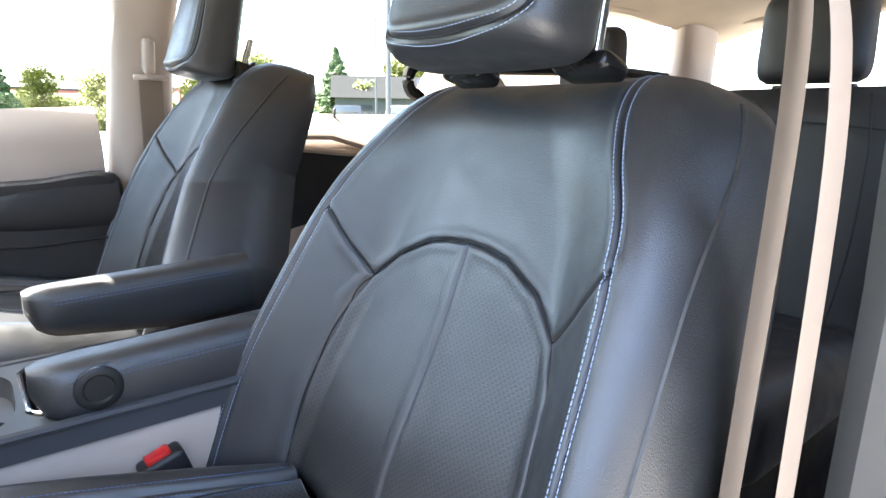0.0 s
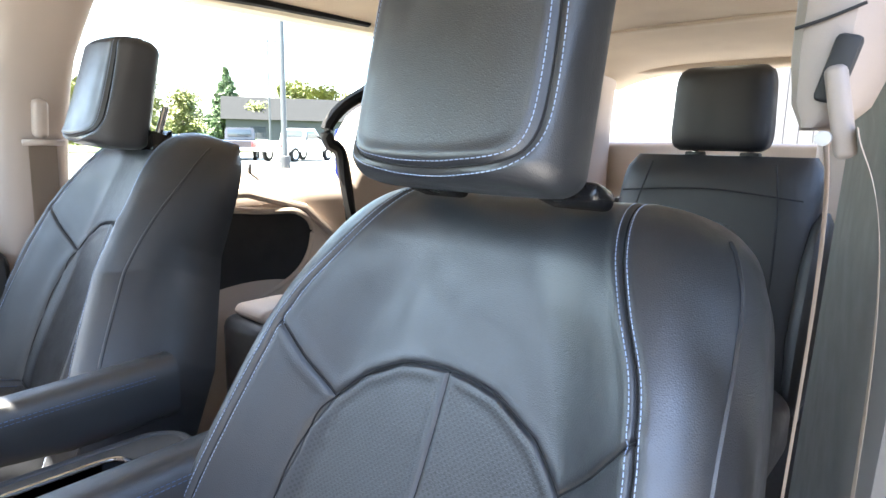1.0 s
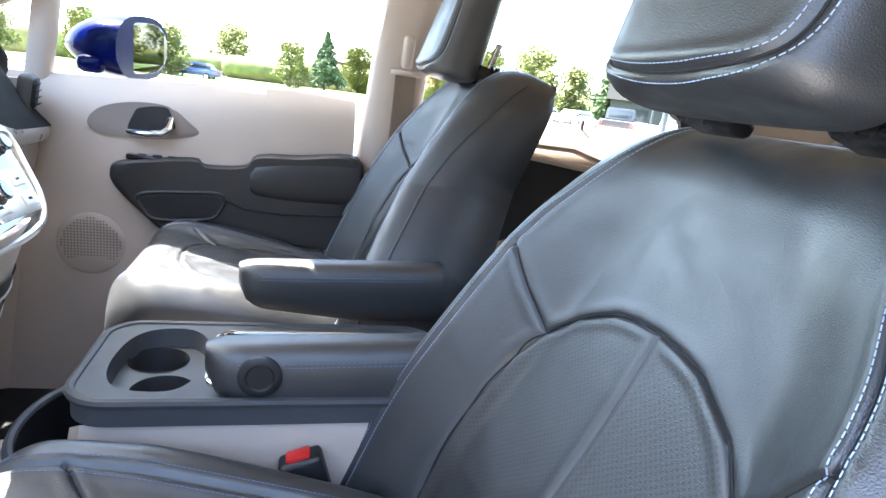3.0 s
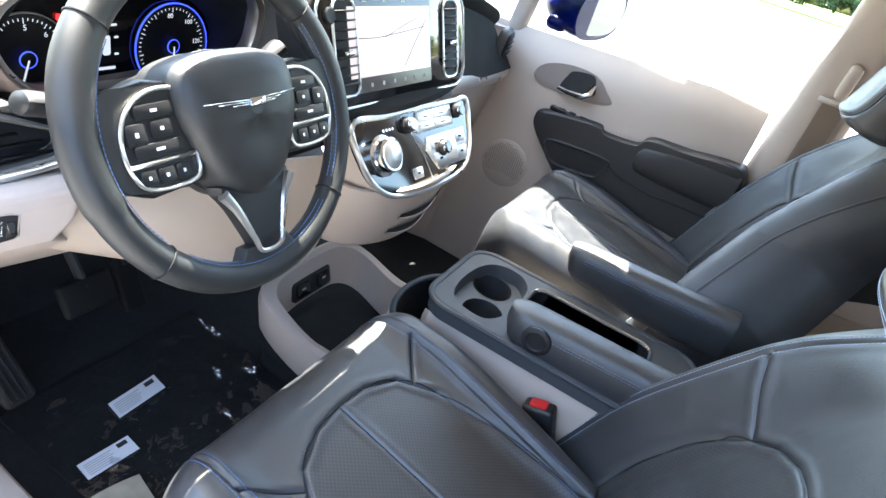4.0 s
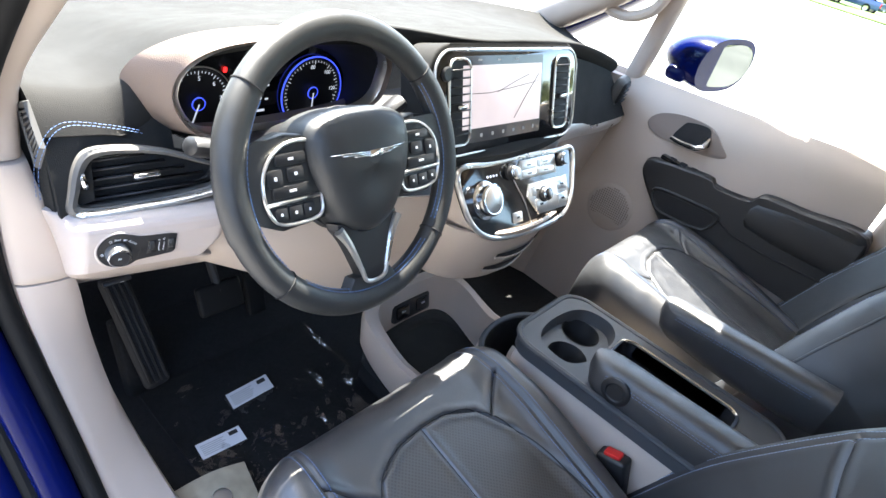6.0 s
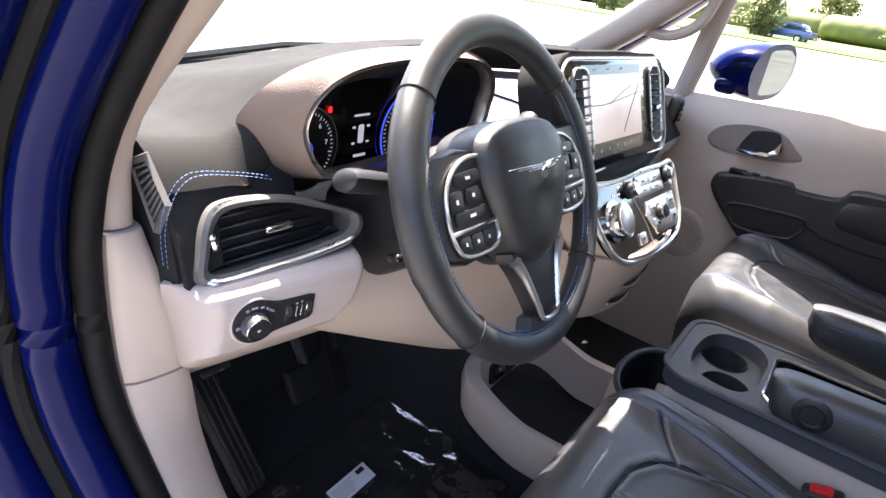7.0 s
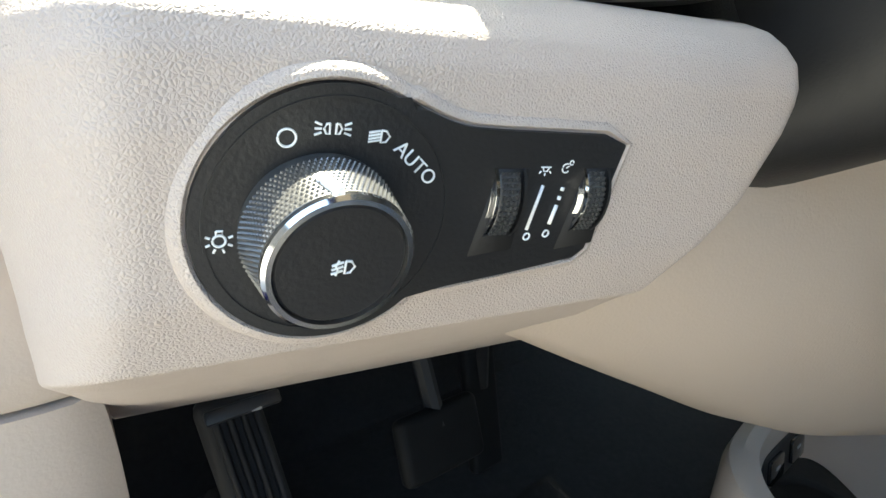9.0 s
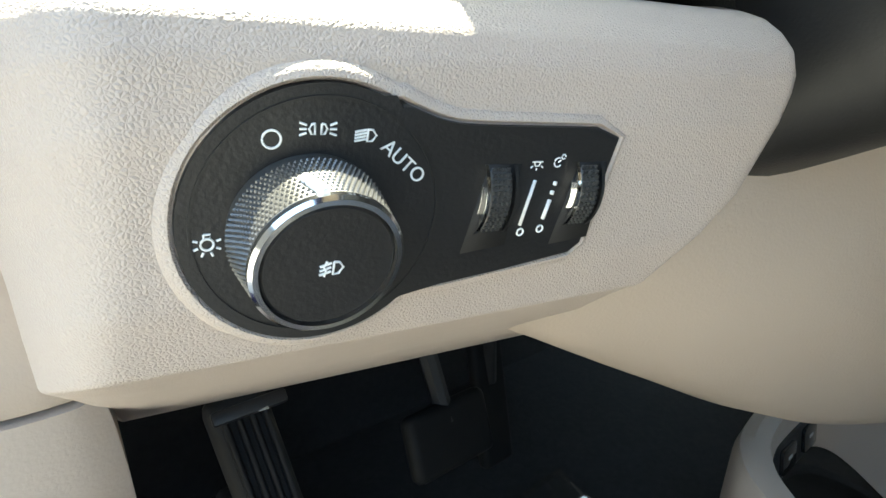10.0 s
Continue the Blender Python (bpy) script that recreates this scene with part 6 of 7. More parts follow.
part("door_frame", tube([Vector(p) + Vector((-0.036, 0.012, 0.0)) for p in P], 0.024, 16), BLUE, body, "deep blue door frame")
part("outer_seal", tube([Vector(p) + Vector((-0.064, 0.030, 0.0)) for p in P], 0.012, 10), RUBBER, body, "black rubber outer seal")
part("door_frame", tube([Vector(p) + Vector((-0.092, 0.050, 0.0)) for p in P], 0.026, 16), BLUE, body, "deep blue door frame")
part("fender_side", rbox((-0.735, 0.62, 0.80), (0.06, 0.60, 0.80), 0.02, 3), BLUE, body)
# sill
part("sill_trim", loft([[(-0.50 + dx, y, 0.525 + dz) for dx, dz in ((0, 0.0), (0.0, 0.012), (-0.03, 0.030), (-0.075, 0.028), (-0.095, 0.010), (-0.095, 0.0))] for y in np.linspace(0.42, -0.70, 14)]), BEIGE_SOFT, body, "beige sill trim")
part("sill_seal", tube([(-0.605, 0.40, 0.525), (-0.607, 0.0, 0.525), (-0.605, -0.70, 0.525)], 0.013, 8), RUBBER, body)
part("blue_sill", rbox((-0.665, -0.15, 0.44), (0.13, 1.6, 0.135), 0.015, 3), BLUE, body, "deep blue sill")
part("carpet_flap", sheet(lambda u, v: (-0.505 + 0.095 * u + 0.03 * u * v, -0.06 + 0.125 * v - 0.02 * u, 0.562 + 0.012 * math.sin(3 * u)), 10, 10, 0.01), TAN, body, "tan carpet flap")
part("flap_screw", lathe([(0.016, 0), (0.016, 0.004), (0.010, 0.006), (0, 0.004)], (-0.452, 0.000, 0.574), (0, 0, 1), 20), SATIN, body)

# driver side B pillar with belt guide
secs = []
for z, x0, x1, y in ((0.45, -0.57, -0.74, -0.86), (0.75, -0.575, -0.74, -0.86), (1.10, -0.585, -0.73, -0.84), (1.34, -0.592, -0.72, -0.80), (1.40, -0.588, -0.71, -0.76), (1.52, -0.575, -0.68, -0.74), (1.68, -0.560, -0.64, -0.76)):
    secs.append([(x0 + 0.075, -1.22, z), (x0 + 0.012, y - 0.10, z), (x0, y - 0.05, z), (x0 - 0.008, y - 0.020, z), (x0 - 0.030, y, z), (x1, y, z), (x1, -1.22, z)])
part("b_pillar", loft(secs), PILLAR_SHADED, body, "B pillar trim, greyed for the shade on it")
belt = thing("seat_belt", (-0.575, -0.70, 1.37), "beige seat belt hanging from its pillar guide", "seat belt")
cover = []
for z0, w0 in ((1.338, 0.016), (1.342, 0.026), (1.352, 0.036), (1.38, 0.046), (1.42, 0.050), (1.47, 0.046), (1.482, 0.036)):
    cover.append([(-0.548 - 0.012 * (1 - min(1, (z0 - 1.338) / 0.03)) ** 2 - w0 * f, -0.690 - 0.035 * (abs(f - 0.5) * 2) ** 4, z0) for f in np.linspace(0, 1, 9)] + [(-0.552 - w0, -0.76, z0), (-0.550, -0.76, z0)])
# Cover and tongue are beige parts whose shade is painted in by the darker trim.
part("adjuster_cover", loft(cover), TAUPE_SHADE_TRIM, belt, "beige height adjuster cover")
part("cover_line", tube(smooth_line([(-0.556, -0.6895, 1.392), (-0.572, -0.6885, 1.396), (-0.588, -0.6900, 1.402)], 12), 0.0010, 6), GROOVE, belt)
part("guide_slot", rbox((-0.5790, -0.6895, 1.369), (0.013, 0.008, 0.036), 0.003, 2, (0, -14, 0)), MATTE, belt, "dark guide slot")
part("guide_tongue", rbox((-0.5835, -0.684, 1.346), (0.011, 0.010, 0.050), 0.004, 3, (0, 12, 0)), TAUPE_SHADE_TRIM, belt, "beige belt guide")
part("guide_bolt", lathe([(0.004, 0), (0.004, 0.004), (0, 0.005)], (-0.578, -0.680, 1.332), (0, 1, 0), 16), GREY, belt)


def strap(a, b, c, w):
    P = smooth_line([a, b, c], 24)
    bm = bmesh.new()
    rows_ = []
    for k, p in enumerate(P):
        d = Vector(w)
        rows_.append([bm.verts.new(Vector(p) + d * s + Vector((0, h, 0))) for s, h in ((-0.5, -0.0008), (0.5, -0.0008), (0.5, 0.0008), (-0.5, 0.0008))])
    for A, B in zip(rows_, rows_[1:]):
        for j in range(4):
            bm.faces.new((A[j], A[(j + 1) % 4], B[(j + 1) % 4], B[j]))
    bm.faces.new(rows_[0])
    bm.faces.new(rows_[-1])
    return bm


part("webbing", strap((-0.574, -0.712, 1.336), (-0.577, -0.720, 1.20), (-0.556, -0.728, 0.62), (-0.005, 0.047, 0)), BELT, belt, "beige webbing")
part("webbing", strap((-0.591, -0.694, 1.338), (-0.612, -0.700, 1.20), (-0.604, -0.712, 0.62), (-0.005, 0.046, 0)), BELT, belt, "beige webbing")

# passenger side: windscreen pillar, B pillar
pillar("front_pillar_trim", [(0.76, 0.42, 1.24), (0.735, 0.25, 1.36), (0.70, 0.05, 1.52), (0.66, -0.16, 1.65)], [0.07, 0.07, 0.08], [0.14, 0.13, 0.14], BEIGE_SOFT, label="beige windscreen pillar trim")
pillar("front_pillar_frame", [(0.88, 0.46, 1.20), (0.83, 0.26, 1.36), (0.800, 0.06, 1.53), (0.780, -0.16, 1.675)], [0.12, 0.11, 0.15, 0.20], [0.16, 0.15, 0.16], BLUE)
pillar("mirror_post", [(0.82, 0.105, 1.17), (0.79, 0.075, 1.32), (0.745, 0.04, 1.48)], [0.05, 0.04, 0.03], [0.05, 0.05, 0.05], BEIGE_SOFT)
pillar("kick_panel", [(0.745, 0.34, 0.50), (0.765, 0.28, 0.85), (0.79, 0.24, 1.20)], [0.10, 0.09, 0.08], [0.42, 0.36, 0.26], BEIGE_SOFT)
pillar("b_pillar", [(0.80, -0.665, 0.45), (0.805, -0.660, 0.90), (0.79, -0.660, 1.22), (0.745, -0.675, 1.46), (0.67, -0.715, 1.68)], [0.09, 0.08, 0.08], [0.20, 0.18, 0.135, 0.13, 0.19], BEIGE_SOFT, label="beige B pillar")
pbelt = thing("seat_belt", (0.80, -0.72, 1.36), "beige passenger seat belt on its pillar", "seat belt", move=(-0.065, 0.03, 0.0))
part("guide_tongue", rbox((0.785, -0.700, 1.355), (0.030, 0.026, 0.075), 0.010, 3, (0, -14, 0)), BEIGE_SOFT, pbelt)
part("guide_bar", tube([(0.775, -0.735, 1.310), (0.775, -0.665, 1.310)], 0.006, 8), BEIGE_SOFT, pbelt)
part("webbing", strap((0.782, -0.700, 1.312), (0.800, -0.700, 1.10), (0.81, -0.690, 0.65), (0.0, 0.046, 0)), BELT, pbelt, "beige webbing")

# windscreen and cowl
def screen_glass(u, v):
    x = -0.60 + 1.34 * u
    g = (float(eased([(a, b) for a, b, c in GLASS_EDGE], x)), float(eased([(a, c) for a, b, c in GLASS_EDGE], x)))
    return (x, g[0] + 0.06 + (-0.22 - g[0] - 0.06) * v, g[1] - 0.02 + (1.675 - g[1]) * v + 0.04 * math.sin(math.pi * v))


ws = part("windscreen", sheet(screen_glass, 16, 12, 0.005), GLASS, body, "clear windscreen")
ws.visible_shadow = False
part("cowl", sheet(lambda u, v: (-0.70 + 1.55 * u, 0.72 + 0.18 * v - 0.35 * abs(u - 0.5) ** 2 * 4 * 0.7, 1.175 - 0.03 * v), 16, 4, 0.02), MATTE, body, "black cowl")
part("hood_panel", sheet(lambda u, v: (-0.82 + 1.80 * u, 0.86 + 1.0 * v - 0.25 * (2 * u - 1) ** 2, 1.135 - 0.20 * v ** 1.6 - 0.10 * abs(2 * u - 1) ** 3), 24, 14, 0.01), BLUE, body, "deep blue bonnet")
for x0 in (-0.30, 0.25):
    part("wiper", tube([(x0, 0.70, 1.205), (x0 + 0.30, 0.735, 1.222), (x0 + 0.55, 0.70, 1.225)], 0.008, 6), MATTE, body, "black wiper")

# grab handle on the passenger's windscreen pillar, driver's sun visor
gh = thing("grab_handle", (0.78, 0.12, 1.40), "beige looped grab handle on the windscreen pillar", "handle")
part("loop", tube(smooth_line([(0.775, 0.245, 1.385), (0.745, 0.215, 1.350), (0.745, 0.150, 1.345), (0.735, 0.085, 1.385), (0.725, 0.06, 1.465), (0.72, 0.08, 1.505)], 24), 0.014, 10), BEIGE_SOFT, gh)
# The visor is never in view; its large pad blocks sun from the driver's cushion.
vis = thing("shading_visor", (-0.30, -0.05, 1.58), "unseen beige sun visor, added to shade the driver seat", "sun visor")
part("visor_pad", rbox((-0.22, -0.035, 1.605), (0.50, 0.24, 0.020), 0.009, 4, (-31, 0, 0)), BEIGE_SOFT, vis)
part("visor_rod", tube([(-0.46, -0.135, 1.655), (0.02, -0.135, 1.655)], 0.006, 8), BEIGE_SOFT, vis)
inner_m = thing("rear_view_mirror", (0.08, 0.02, 1.55), "black rear view mirror on the windscreen", "mirror")
part("shell", rbox((0.08, 0.00, 1.545), (0.25, 0.035, 0.07), 0.016, 4, (10, 0, 12)), PLASTIC, inner_m)
part("stem", tube([(0.08, 0.02, 1.56), (0.08, 0.06, 1.62)], 0.012, 8), PLASTIC, inner_m)
# Unseen slab, added wide enough to keep the sun off the console top.
part("shade_housing", rbox((0.11, -0.045, 1.640), (0.44, 0.30, 0.05), 0.02, 4, (-20, 0, 0)), PLASTIC, inner_m)

# ---- passenger door ----
pd = thing("passenger_door", (0.86, -0.26, 0.45), "beige passenger door panel with black armrest, closed", "car door")


def door_skin(u, v):
    y = 0.165 - 0.735 * u
    x = float(eased([(0, 0.735), (0.35, 0.752), (0.60, 0.765), (0.80, 0.770), (0.95, 0.795), (1.0, 0.825)], v))
    z = 0.50 + (0.700 + 0.035 * u) * v
    return (x - 0.012 * math.sin(math.pi * u), y, z)


part("door_panel", sheet(door_skin, 40, 40, -0.02), BEIGE_SOFT, pd, "beige door trim")
part("door_shell", rbox((0.90, -0.185, 0.79), (0.10, 0.67, 0.70), 0.03, 3), BLUE, pd, "deep blue door shell")
AF = [tuple(p) for p in smooth_line([(-0.058, 1.030), (-0.075, 1.054), (-0.158, 1.068), (-0.228, 1.074), (-0.250, 1.062), (-0.330, 1.068), (-0.360, 1.094), (-0.449, 1.100), (-0.585, 1.105), (-0.59, 0.99), (-0.575, 0.890), (-0.480, 0.888), (-0.396, 0.897), (-0.260, 0.892), (-0.178, 0.900), (-0.116, 0.950), (-0.068, 1.000)], 96, True)]
bm = bmesh.new()
cA = np.array([-0.33, 0.99])
for s0, s1, x0, x1 in ((1.0, 1.0, 0.785, 0.728), (1.0, 0.985, 0.728, 0.716), (0.985, 0.94, 0.716, 0.710)):
    A = [bm.verts.new((x0, *(cA + (np.array(p) - cA) * s0))) for p in AF]
    B = [bm.verts.new((x1, *(cA + (np.array(p) - cA) * s1))) for p in AF]
    for k in range(96):
        bm.faces.new((A[k], A[(k + 1) % 96], B[(k + 1) % 96], B[k]))
bm.faces.new(B)
arm = part("armrest_panel", bm, LEATHER_FIRM, pd, "black armrest panel")
part("armrest_pad", loft([[(0.716 + 0.013 * c, y, 1.035 + dz + hh_ * s) for c, s in ((math.cos(q), math.sin(q)) for q in np.linspace(0, 2 * math.pi, 20, endpoint=False))] for y, dz, hh_ in ((-0.345, 0.0, 0.020), (-0.355, 0.002, 0.036), (-0.42, 0.004, 0.046), (-0.50, 0.006, 0.050), (-0.585, 0.008, 0.050))]), LEATHER_FIRM, arm, "padded black armrest top")
part("pull_cup", prism([tuple(p) for p in smooth_line([(-0.125, 0.982), (-0.20, 0.992), (-0.278, 0.992), (-0.272, 0.962), (-0.245, 0.950), (-0.165, 0.944), (-0.138, 0.956)], 36, True)], lambda a_, b_, h_: Vector((0.7095 - h_, a_, b_)), 0.002), MATTE, arm, "dark pull cup")
part("pull_rim", tube([(0.709, a_, b_) for a_, b_ in smooth_line([(-0.118, 0.988), (-0.20, 1.000), (-0.288, 1.000), (-0.280, 0.958), (-0.250, 0.942), (-0.160, 0.936), (-0.130, 0.950)], 40, True)], 0.004, 6, closed=True), LEATHER_FIRM, arm)
part("armrest_seam", tube([(0.7095, -0.290, 0.990), (0.7090, -0.335, 0.972), (0.7085, -0.42, 0.966), (0.7090, -0.575, 0.972)], 0.0025, 6), GROOVE, arm)
sw = part("window_switches", rbox((0.738, -0.155, 1.062), (0.036, 0.13, 0.012), 0.004, 2, (4, 0, 0)), GLOSS, arm, "gloss black switch panel")
for k in range(3):
    part("switch", rbox((0.736, -0.120 - 0.030 * k, 1.0690), (0.018, 0.018, 0.007), 0.002, 2), PLASTIC, sw)
HC = (0.748, -0.120, 1.143)
HP = plate(HC, (0, -1, 0), (0.03, 0, 1))
hs = [tuple(p) for p in smooth_line([(-0.108, -0.014), (-0.082, 0.018), (-0.020, 0.036), (0.050, 0.034), (0.090, 0.006), (0.112, -0.018), (0.060, -0.034), (-0.030, -0.040), (-0.086, -0.034)], 48, True)]
hsc = part("handle_scoop", prism(hs, HP, 0.006, 0.003, 2), TAUPE_SHADE_TRIM, pd, "taupe scooped escutcheon")
part("handle_cup", prism([tuple(p) for p in smooth_line([(-0.028, -0.026), (-0.018, 0.012), (-0.004, 0.026), (0.044, 0.032), (0.058, 0.010), (0.062, -0.014), (0.020, -0.024)], 36, True)], plate(HC, (0, -1, 0), (0.03, 0, 1), 0.0062), 0.002), MATTE, hsc, "dark handle cup")
part("door_handle", tube([HP(-0.030, -0.026, 0.014), HP(0.0, -0.027, 0.020), HP(0.040, -0.024, 0.020), HP(0.055, -0.012, 0.018), HP(0.053, 0.012, 0.014)], [0.006, 0.0075, 0.008, 0.010, 0.008], 10), CHROME, hsc, "chrome door handle")
spk = part("speaker_grille", lathe([(0.066, 0.0), (0.068, 0.003), (0.062, 0.006), (0.0, 0.007)], (0.733, -0.020, 0.868), (-1, 0, 0.06), 40), BEIGE_SOFT, pd, "round beige speaker grille")
bm = bmesh.new()
for a in range(-9, 10):
    for b in range(-9, 10):
        if a * a + b * b < 84:
            rbox((0.7258, -0.020 + a * 0.0064, 0.868 + b * 0.0064), (0.002, 0.003, 0.003), 0, 1, None, bm)
part("grille_holes", bm, TAUPE, spk, smooth=False, kind="stuff")
part("pocket_line", tube([(0.752, 0.075, 1.02), (0.748, 0.078, 0.80), (0.742, 0.010, 0.70), (0.738, -0.10, 0.66), (0.738, -0.55, 0.65)], 0.004, 6), BEIGE_SOFT, pd)
win = part("door_window", sheet(lambda u, v: (0.850 - 0.17 * v, 0.09 - 0.67 * u + 0.05 * v * (1 - u) * -3, 1.215 + 0.43 * v), 8, 8, 0.004), GLASS, pd, "clear side window")
win.visible_shadow = False
# door mirror
dm = thing("door_mirror", (1.06, 0.06, 1.20), "deep blue door mirror on the passenger side", "mirror", move=(-0.115, -0.07, 0.03))
secs = []
for k in range(14):
    f = k / 13
    y = 0.12 - 0.13 * f
    s = math.sqrt(max(0.02, 1 - (1 - f) ** 2.2))
    sec = []
    for j in range(30):
        q = 2 * math.pi * j / 30
        c, sn = math.cos(q), math.sin(q)
        r = (abs(c) ** 2.8 + abs(sn) ** 2.8) ** (-1 / 2.8)
        sec.append((1.055 + 0.115 * s * r * c, y - 0.032 * c, 1.262 + 0.072 * s * r * sn + 0.008 * c))
    secs.append(sec)
part("shell", loft(secs), BLUE, dm, "deep blue mirror shell")
bm = bmesh.new()
bm.faces.new([bm.verts.new((1.055 + (p[0] - 1.055) * 0.80, p[1] - 0.003, 1.262 + (p[2] - 1.262) * 0.80)) for p in secs[-1]])
part("mirror_glass", bm, MIRROR, dm, "mirror glass", smooth=False)
part("foot", rbox((0.985, 0.075, 1.215), (0.09, 0.06, 0.04), 0.018, 3), BLUE, dm)

# ---- passenger side rear: sliding door, window frame, quarter trim ----
sd = thing("sliding_door", (0.90, -1.15, 0.45), "beige sliding door panel with black recess and window", "car door", move=(-0.06, 0.0, 0.0))


def slide_skin(u, v):
    y = -0.79 - 0.70 * u
    x = float(eased([(0, 0.86), (0.5, 0.865), (0.8, 0.885), (0.95, 0.91), (1.0, 0.945)], v)) - 0.012 * math.sin(math.pi * min(1, v * 1.2)) * math.sin(math.pi * u)
    return (x, y, 0.47 + 0.755 * v)


part("door_panel", sheet(slide_skin, 30, 30, -0.02), BEIGE_SOFT, sd, "beige sliding door trim")
rec = [tuple(p) for p in smooth_line([(-0.85, 1.135), (-1.20, 1.130), (-1.30, 1.120), (-1.345, 1.070), (-1.32, 0.98), (-1.24, 0.92), (-1.10, 0.885), (-0.85, 0.88)], 48, True)]
part("recess", prism(rec, lambda a, b, h: Vector((0.846 - h * 0.01, a, b)), 0.4, 0, 1), MATTE, sd, "black recess")
part("recess_lip", tube([(0.846, a, b) for a, b in rec], 0.010, 8, closed=True), BEIGE_SOFT, sd)
part("arch_line", tube([(0.855, -0.85, 1.185), (0.855, -1.15, 1.180), (0.855, -1.33, 1.13), (0.855, -1.42, 1.05)], 0.012, 8), BEIGE_SOFT, sd)
part("door_shell", rbox((1.01, -1.18, 0.79), (0.08, 0.78, 0.72), 0.03, 3), BLUE, sd)
part("lock_pin", tube([(0.925, -1.200, 1.22), (0.915, -1.195, 1.255)], 0.005, 8), PLASTIC, sd)
win = part("door_window", sheet(lambda u, v: (0.955 - 0.17 * v, -0.80 - (0.64 + 0.18 * v) * u, 1.225 + 0.42 * v), 8, 8, 0.004), GLASS, sd, "clear sliding door window")
win.visible_shadow = False
part("window_frame", tube(smooth_line([(0.80, -1.64, 1.67), (0.83, -1.635, 1.577), (0.86, -1.59, 1.485), (0.88, -1.50, 1.425), (0.89, -1.445, 1.363), (0.89, -1.450, 1.315), (0.882, -1.488, 1.28), (0.868, -1.505, 1.117), (0.862, -1.52, 0.97), (0.862, -1.53, 0.5)], 40), 0.020, 8), RUBBER, sd, "black window seal")
part("top_frame", tube([(0.78, -0.80, 1.640), (0.785, -1.15, 1.655), (0.79, -1.52, 1.66)], 0.014, 8), RUBBER, sd)


def quarter(u, v):
    y = -1.535 - 1.6 * u ** 1.5
    top = 1.315 + 0.145 * (1 - math.exp(-(u ** 1.5) * 1.6 / 0.06)) - 0.03 * u
    return (0.865 - 0.045 * math.sin(math.pi * min(1, v * 1.05)) ** 0.6 * (1 - 0.3 * u) + 0.05 * max(0, v - 0.85) / 0.15, y, 0.45 + (top - 0.45) * v)


part("quarter_trim", sheet(quarter, 40, 30, -0.02), BEIGE_SOFT, body, "beige quarter panel trim")
pillar("c_pillar", [(0.85, -1.76, 1.40), (0.82, -1.72, 1.53), (0.76, -1.70, 1.68)], [0.08, 0.07, 0.07], [0.20, 0.13, 0.12], BEIGE_SOFT)
pillar("d_pillar", [(0.83, -3.05, 0.5), (0.81, -3.05, 1.30), (0.74, -2.95, 1.68)], [0.14, 0.12, 0.12], [0.36, 0.30, 0.30], BEIGE_SOFT)
part("quarter_frame", tube([(0.83, -1.68, 1.40), (0.84, -2.4, 1.43), (0.83, -3.0, 1.42)], 0.025, 8), RUBBER, body)
part("body_side", rbox((0.935, -2.36, 0.90), (0.03, 1.60, 0.92), 0.012, 3), BLUE, body, "deep blue body side")
part("body_side", rbox((-0.768, -2.00, 0.90), (0.03, 2.30, 0.92), 0.012, 3), BLUE, body, "deep blue body side")
# driver side rear wall
part("left_rear_wall", rbox((-0.72, -1.98, 0.92), (0.06, 2.2, 0.94), 0.02, 3), BEIGE_SOFT, body)
pillar("d_pillar", [(-0.42, -3.10, 0.5), (-0.36, -3.10, 1.35), (-0.30, -3.02, 1.52), (-0.26, -2.95, 1.68)], [0.50, 0.34, 0.24], [0.20, 0.16, 0.14], BEIGE_SOFT)
part("tailgate", rbox((0.2, -3.22, 0.93), (1.30, 0.06, 0.82), 0.03, 3), BEIGE_SOFT, body, "beige tailgate trim")
part("tail_header", rbox((0.2, -3.12, 1.685), (1.20, 0.16, 0.07), 0.03, 3), HEADLINER, body)
dl = thing("dome_light", (-0.145, -1.885, 1.70), "small round reading light in the headliner", "lamp")
DOME = material("lit_reading_lamp", (1.0, 0.93, 0.78), 0.4, emit=3.0)
part("lens", lathe([(0.018, 0.0), (0.018, -0.004), (0.012, -0.007), (0, -0.008)], (-0.145, -1.885, 1.712), (0, 0, 1), 24), DOME, dl, "lit lens")
part("bezel", lathe([(0.018, -0.001), (0.020, -0.006), (0.028, -0.004), (0.030, 0.002)], (-0.145, -1.885, 1.712), (0, 0, 1), 24), HEADLINER, dl)
hk = thing("coat_hook", (-0.34, -1.75, 1.69), "small dark hook on the headliner", "hook")
part("hook", tube([(-0.31, -1.72, 1.700), (-0.34, -1.75, 1.685), (-0.37, -1.77, 1.688)], 0.007, 8), PLASTIC, hk)
# black and tan item behind the front seats
bx = thing("storage_box", (0.55, -1.06, 0.45), "black storage box with a pale tan lid", "box")
part("box", rbox((0.55, -1.06, 0.685), (0.18, 0.18, 0.47), 0.03, 3), PLASTIC, bx)
part("lid", rbox((0.55, -1.06, 0.932), (0.13, 0.14, 0.034), 0.02, 3), BEIGE_SOFT, bx, "pale tan lid")

# ---- open driver door ----
dd = thing("driver_door", (-0.74, 0.46, 0.40), "deep blue driver door swung open with beige panel", "car door")
DX = Vector((-0.80, 0.60, 0)).normalized()
DN = Vector((-DX.y, DX.x, 0))
DN = DN if DN.y < 0 else -DN


def on_door(a, z, h):
    return Vector((-0.76, 0.42, 0)) + DX * a + DN * h + Vector((0, 0, z))


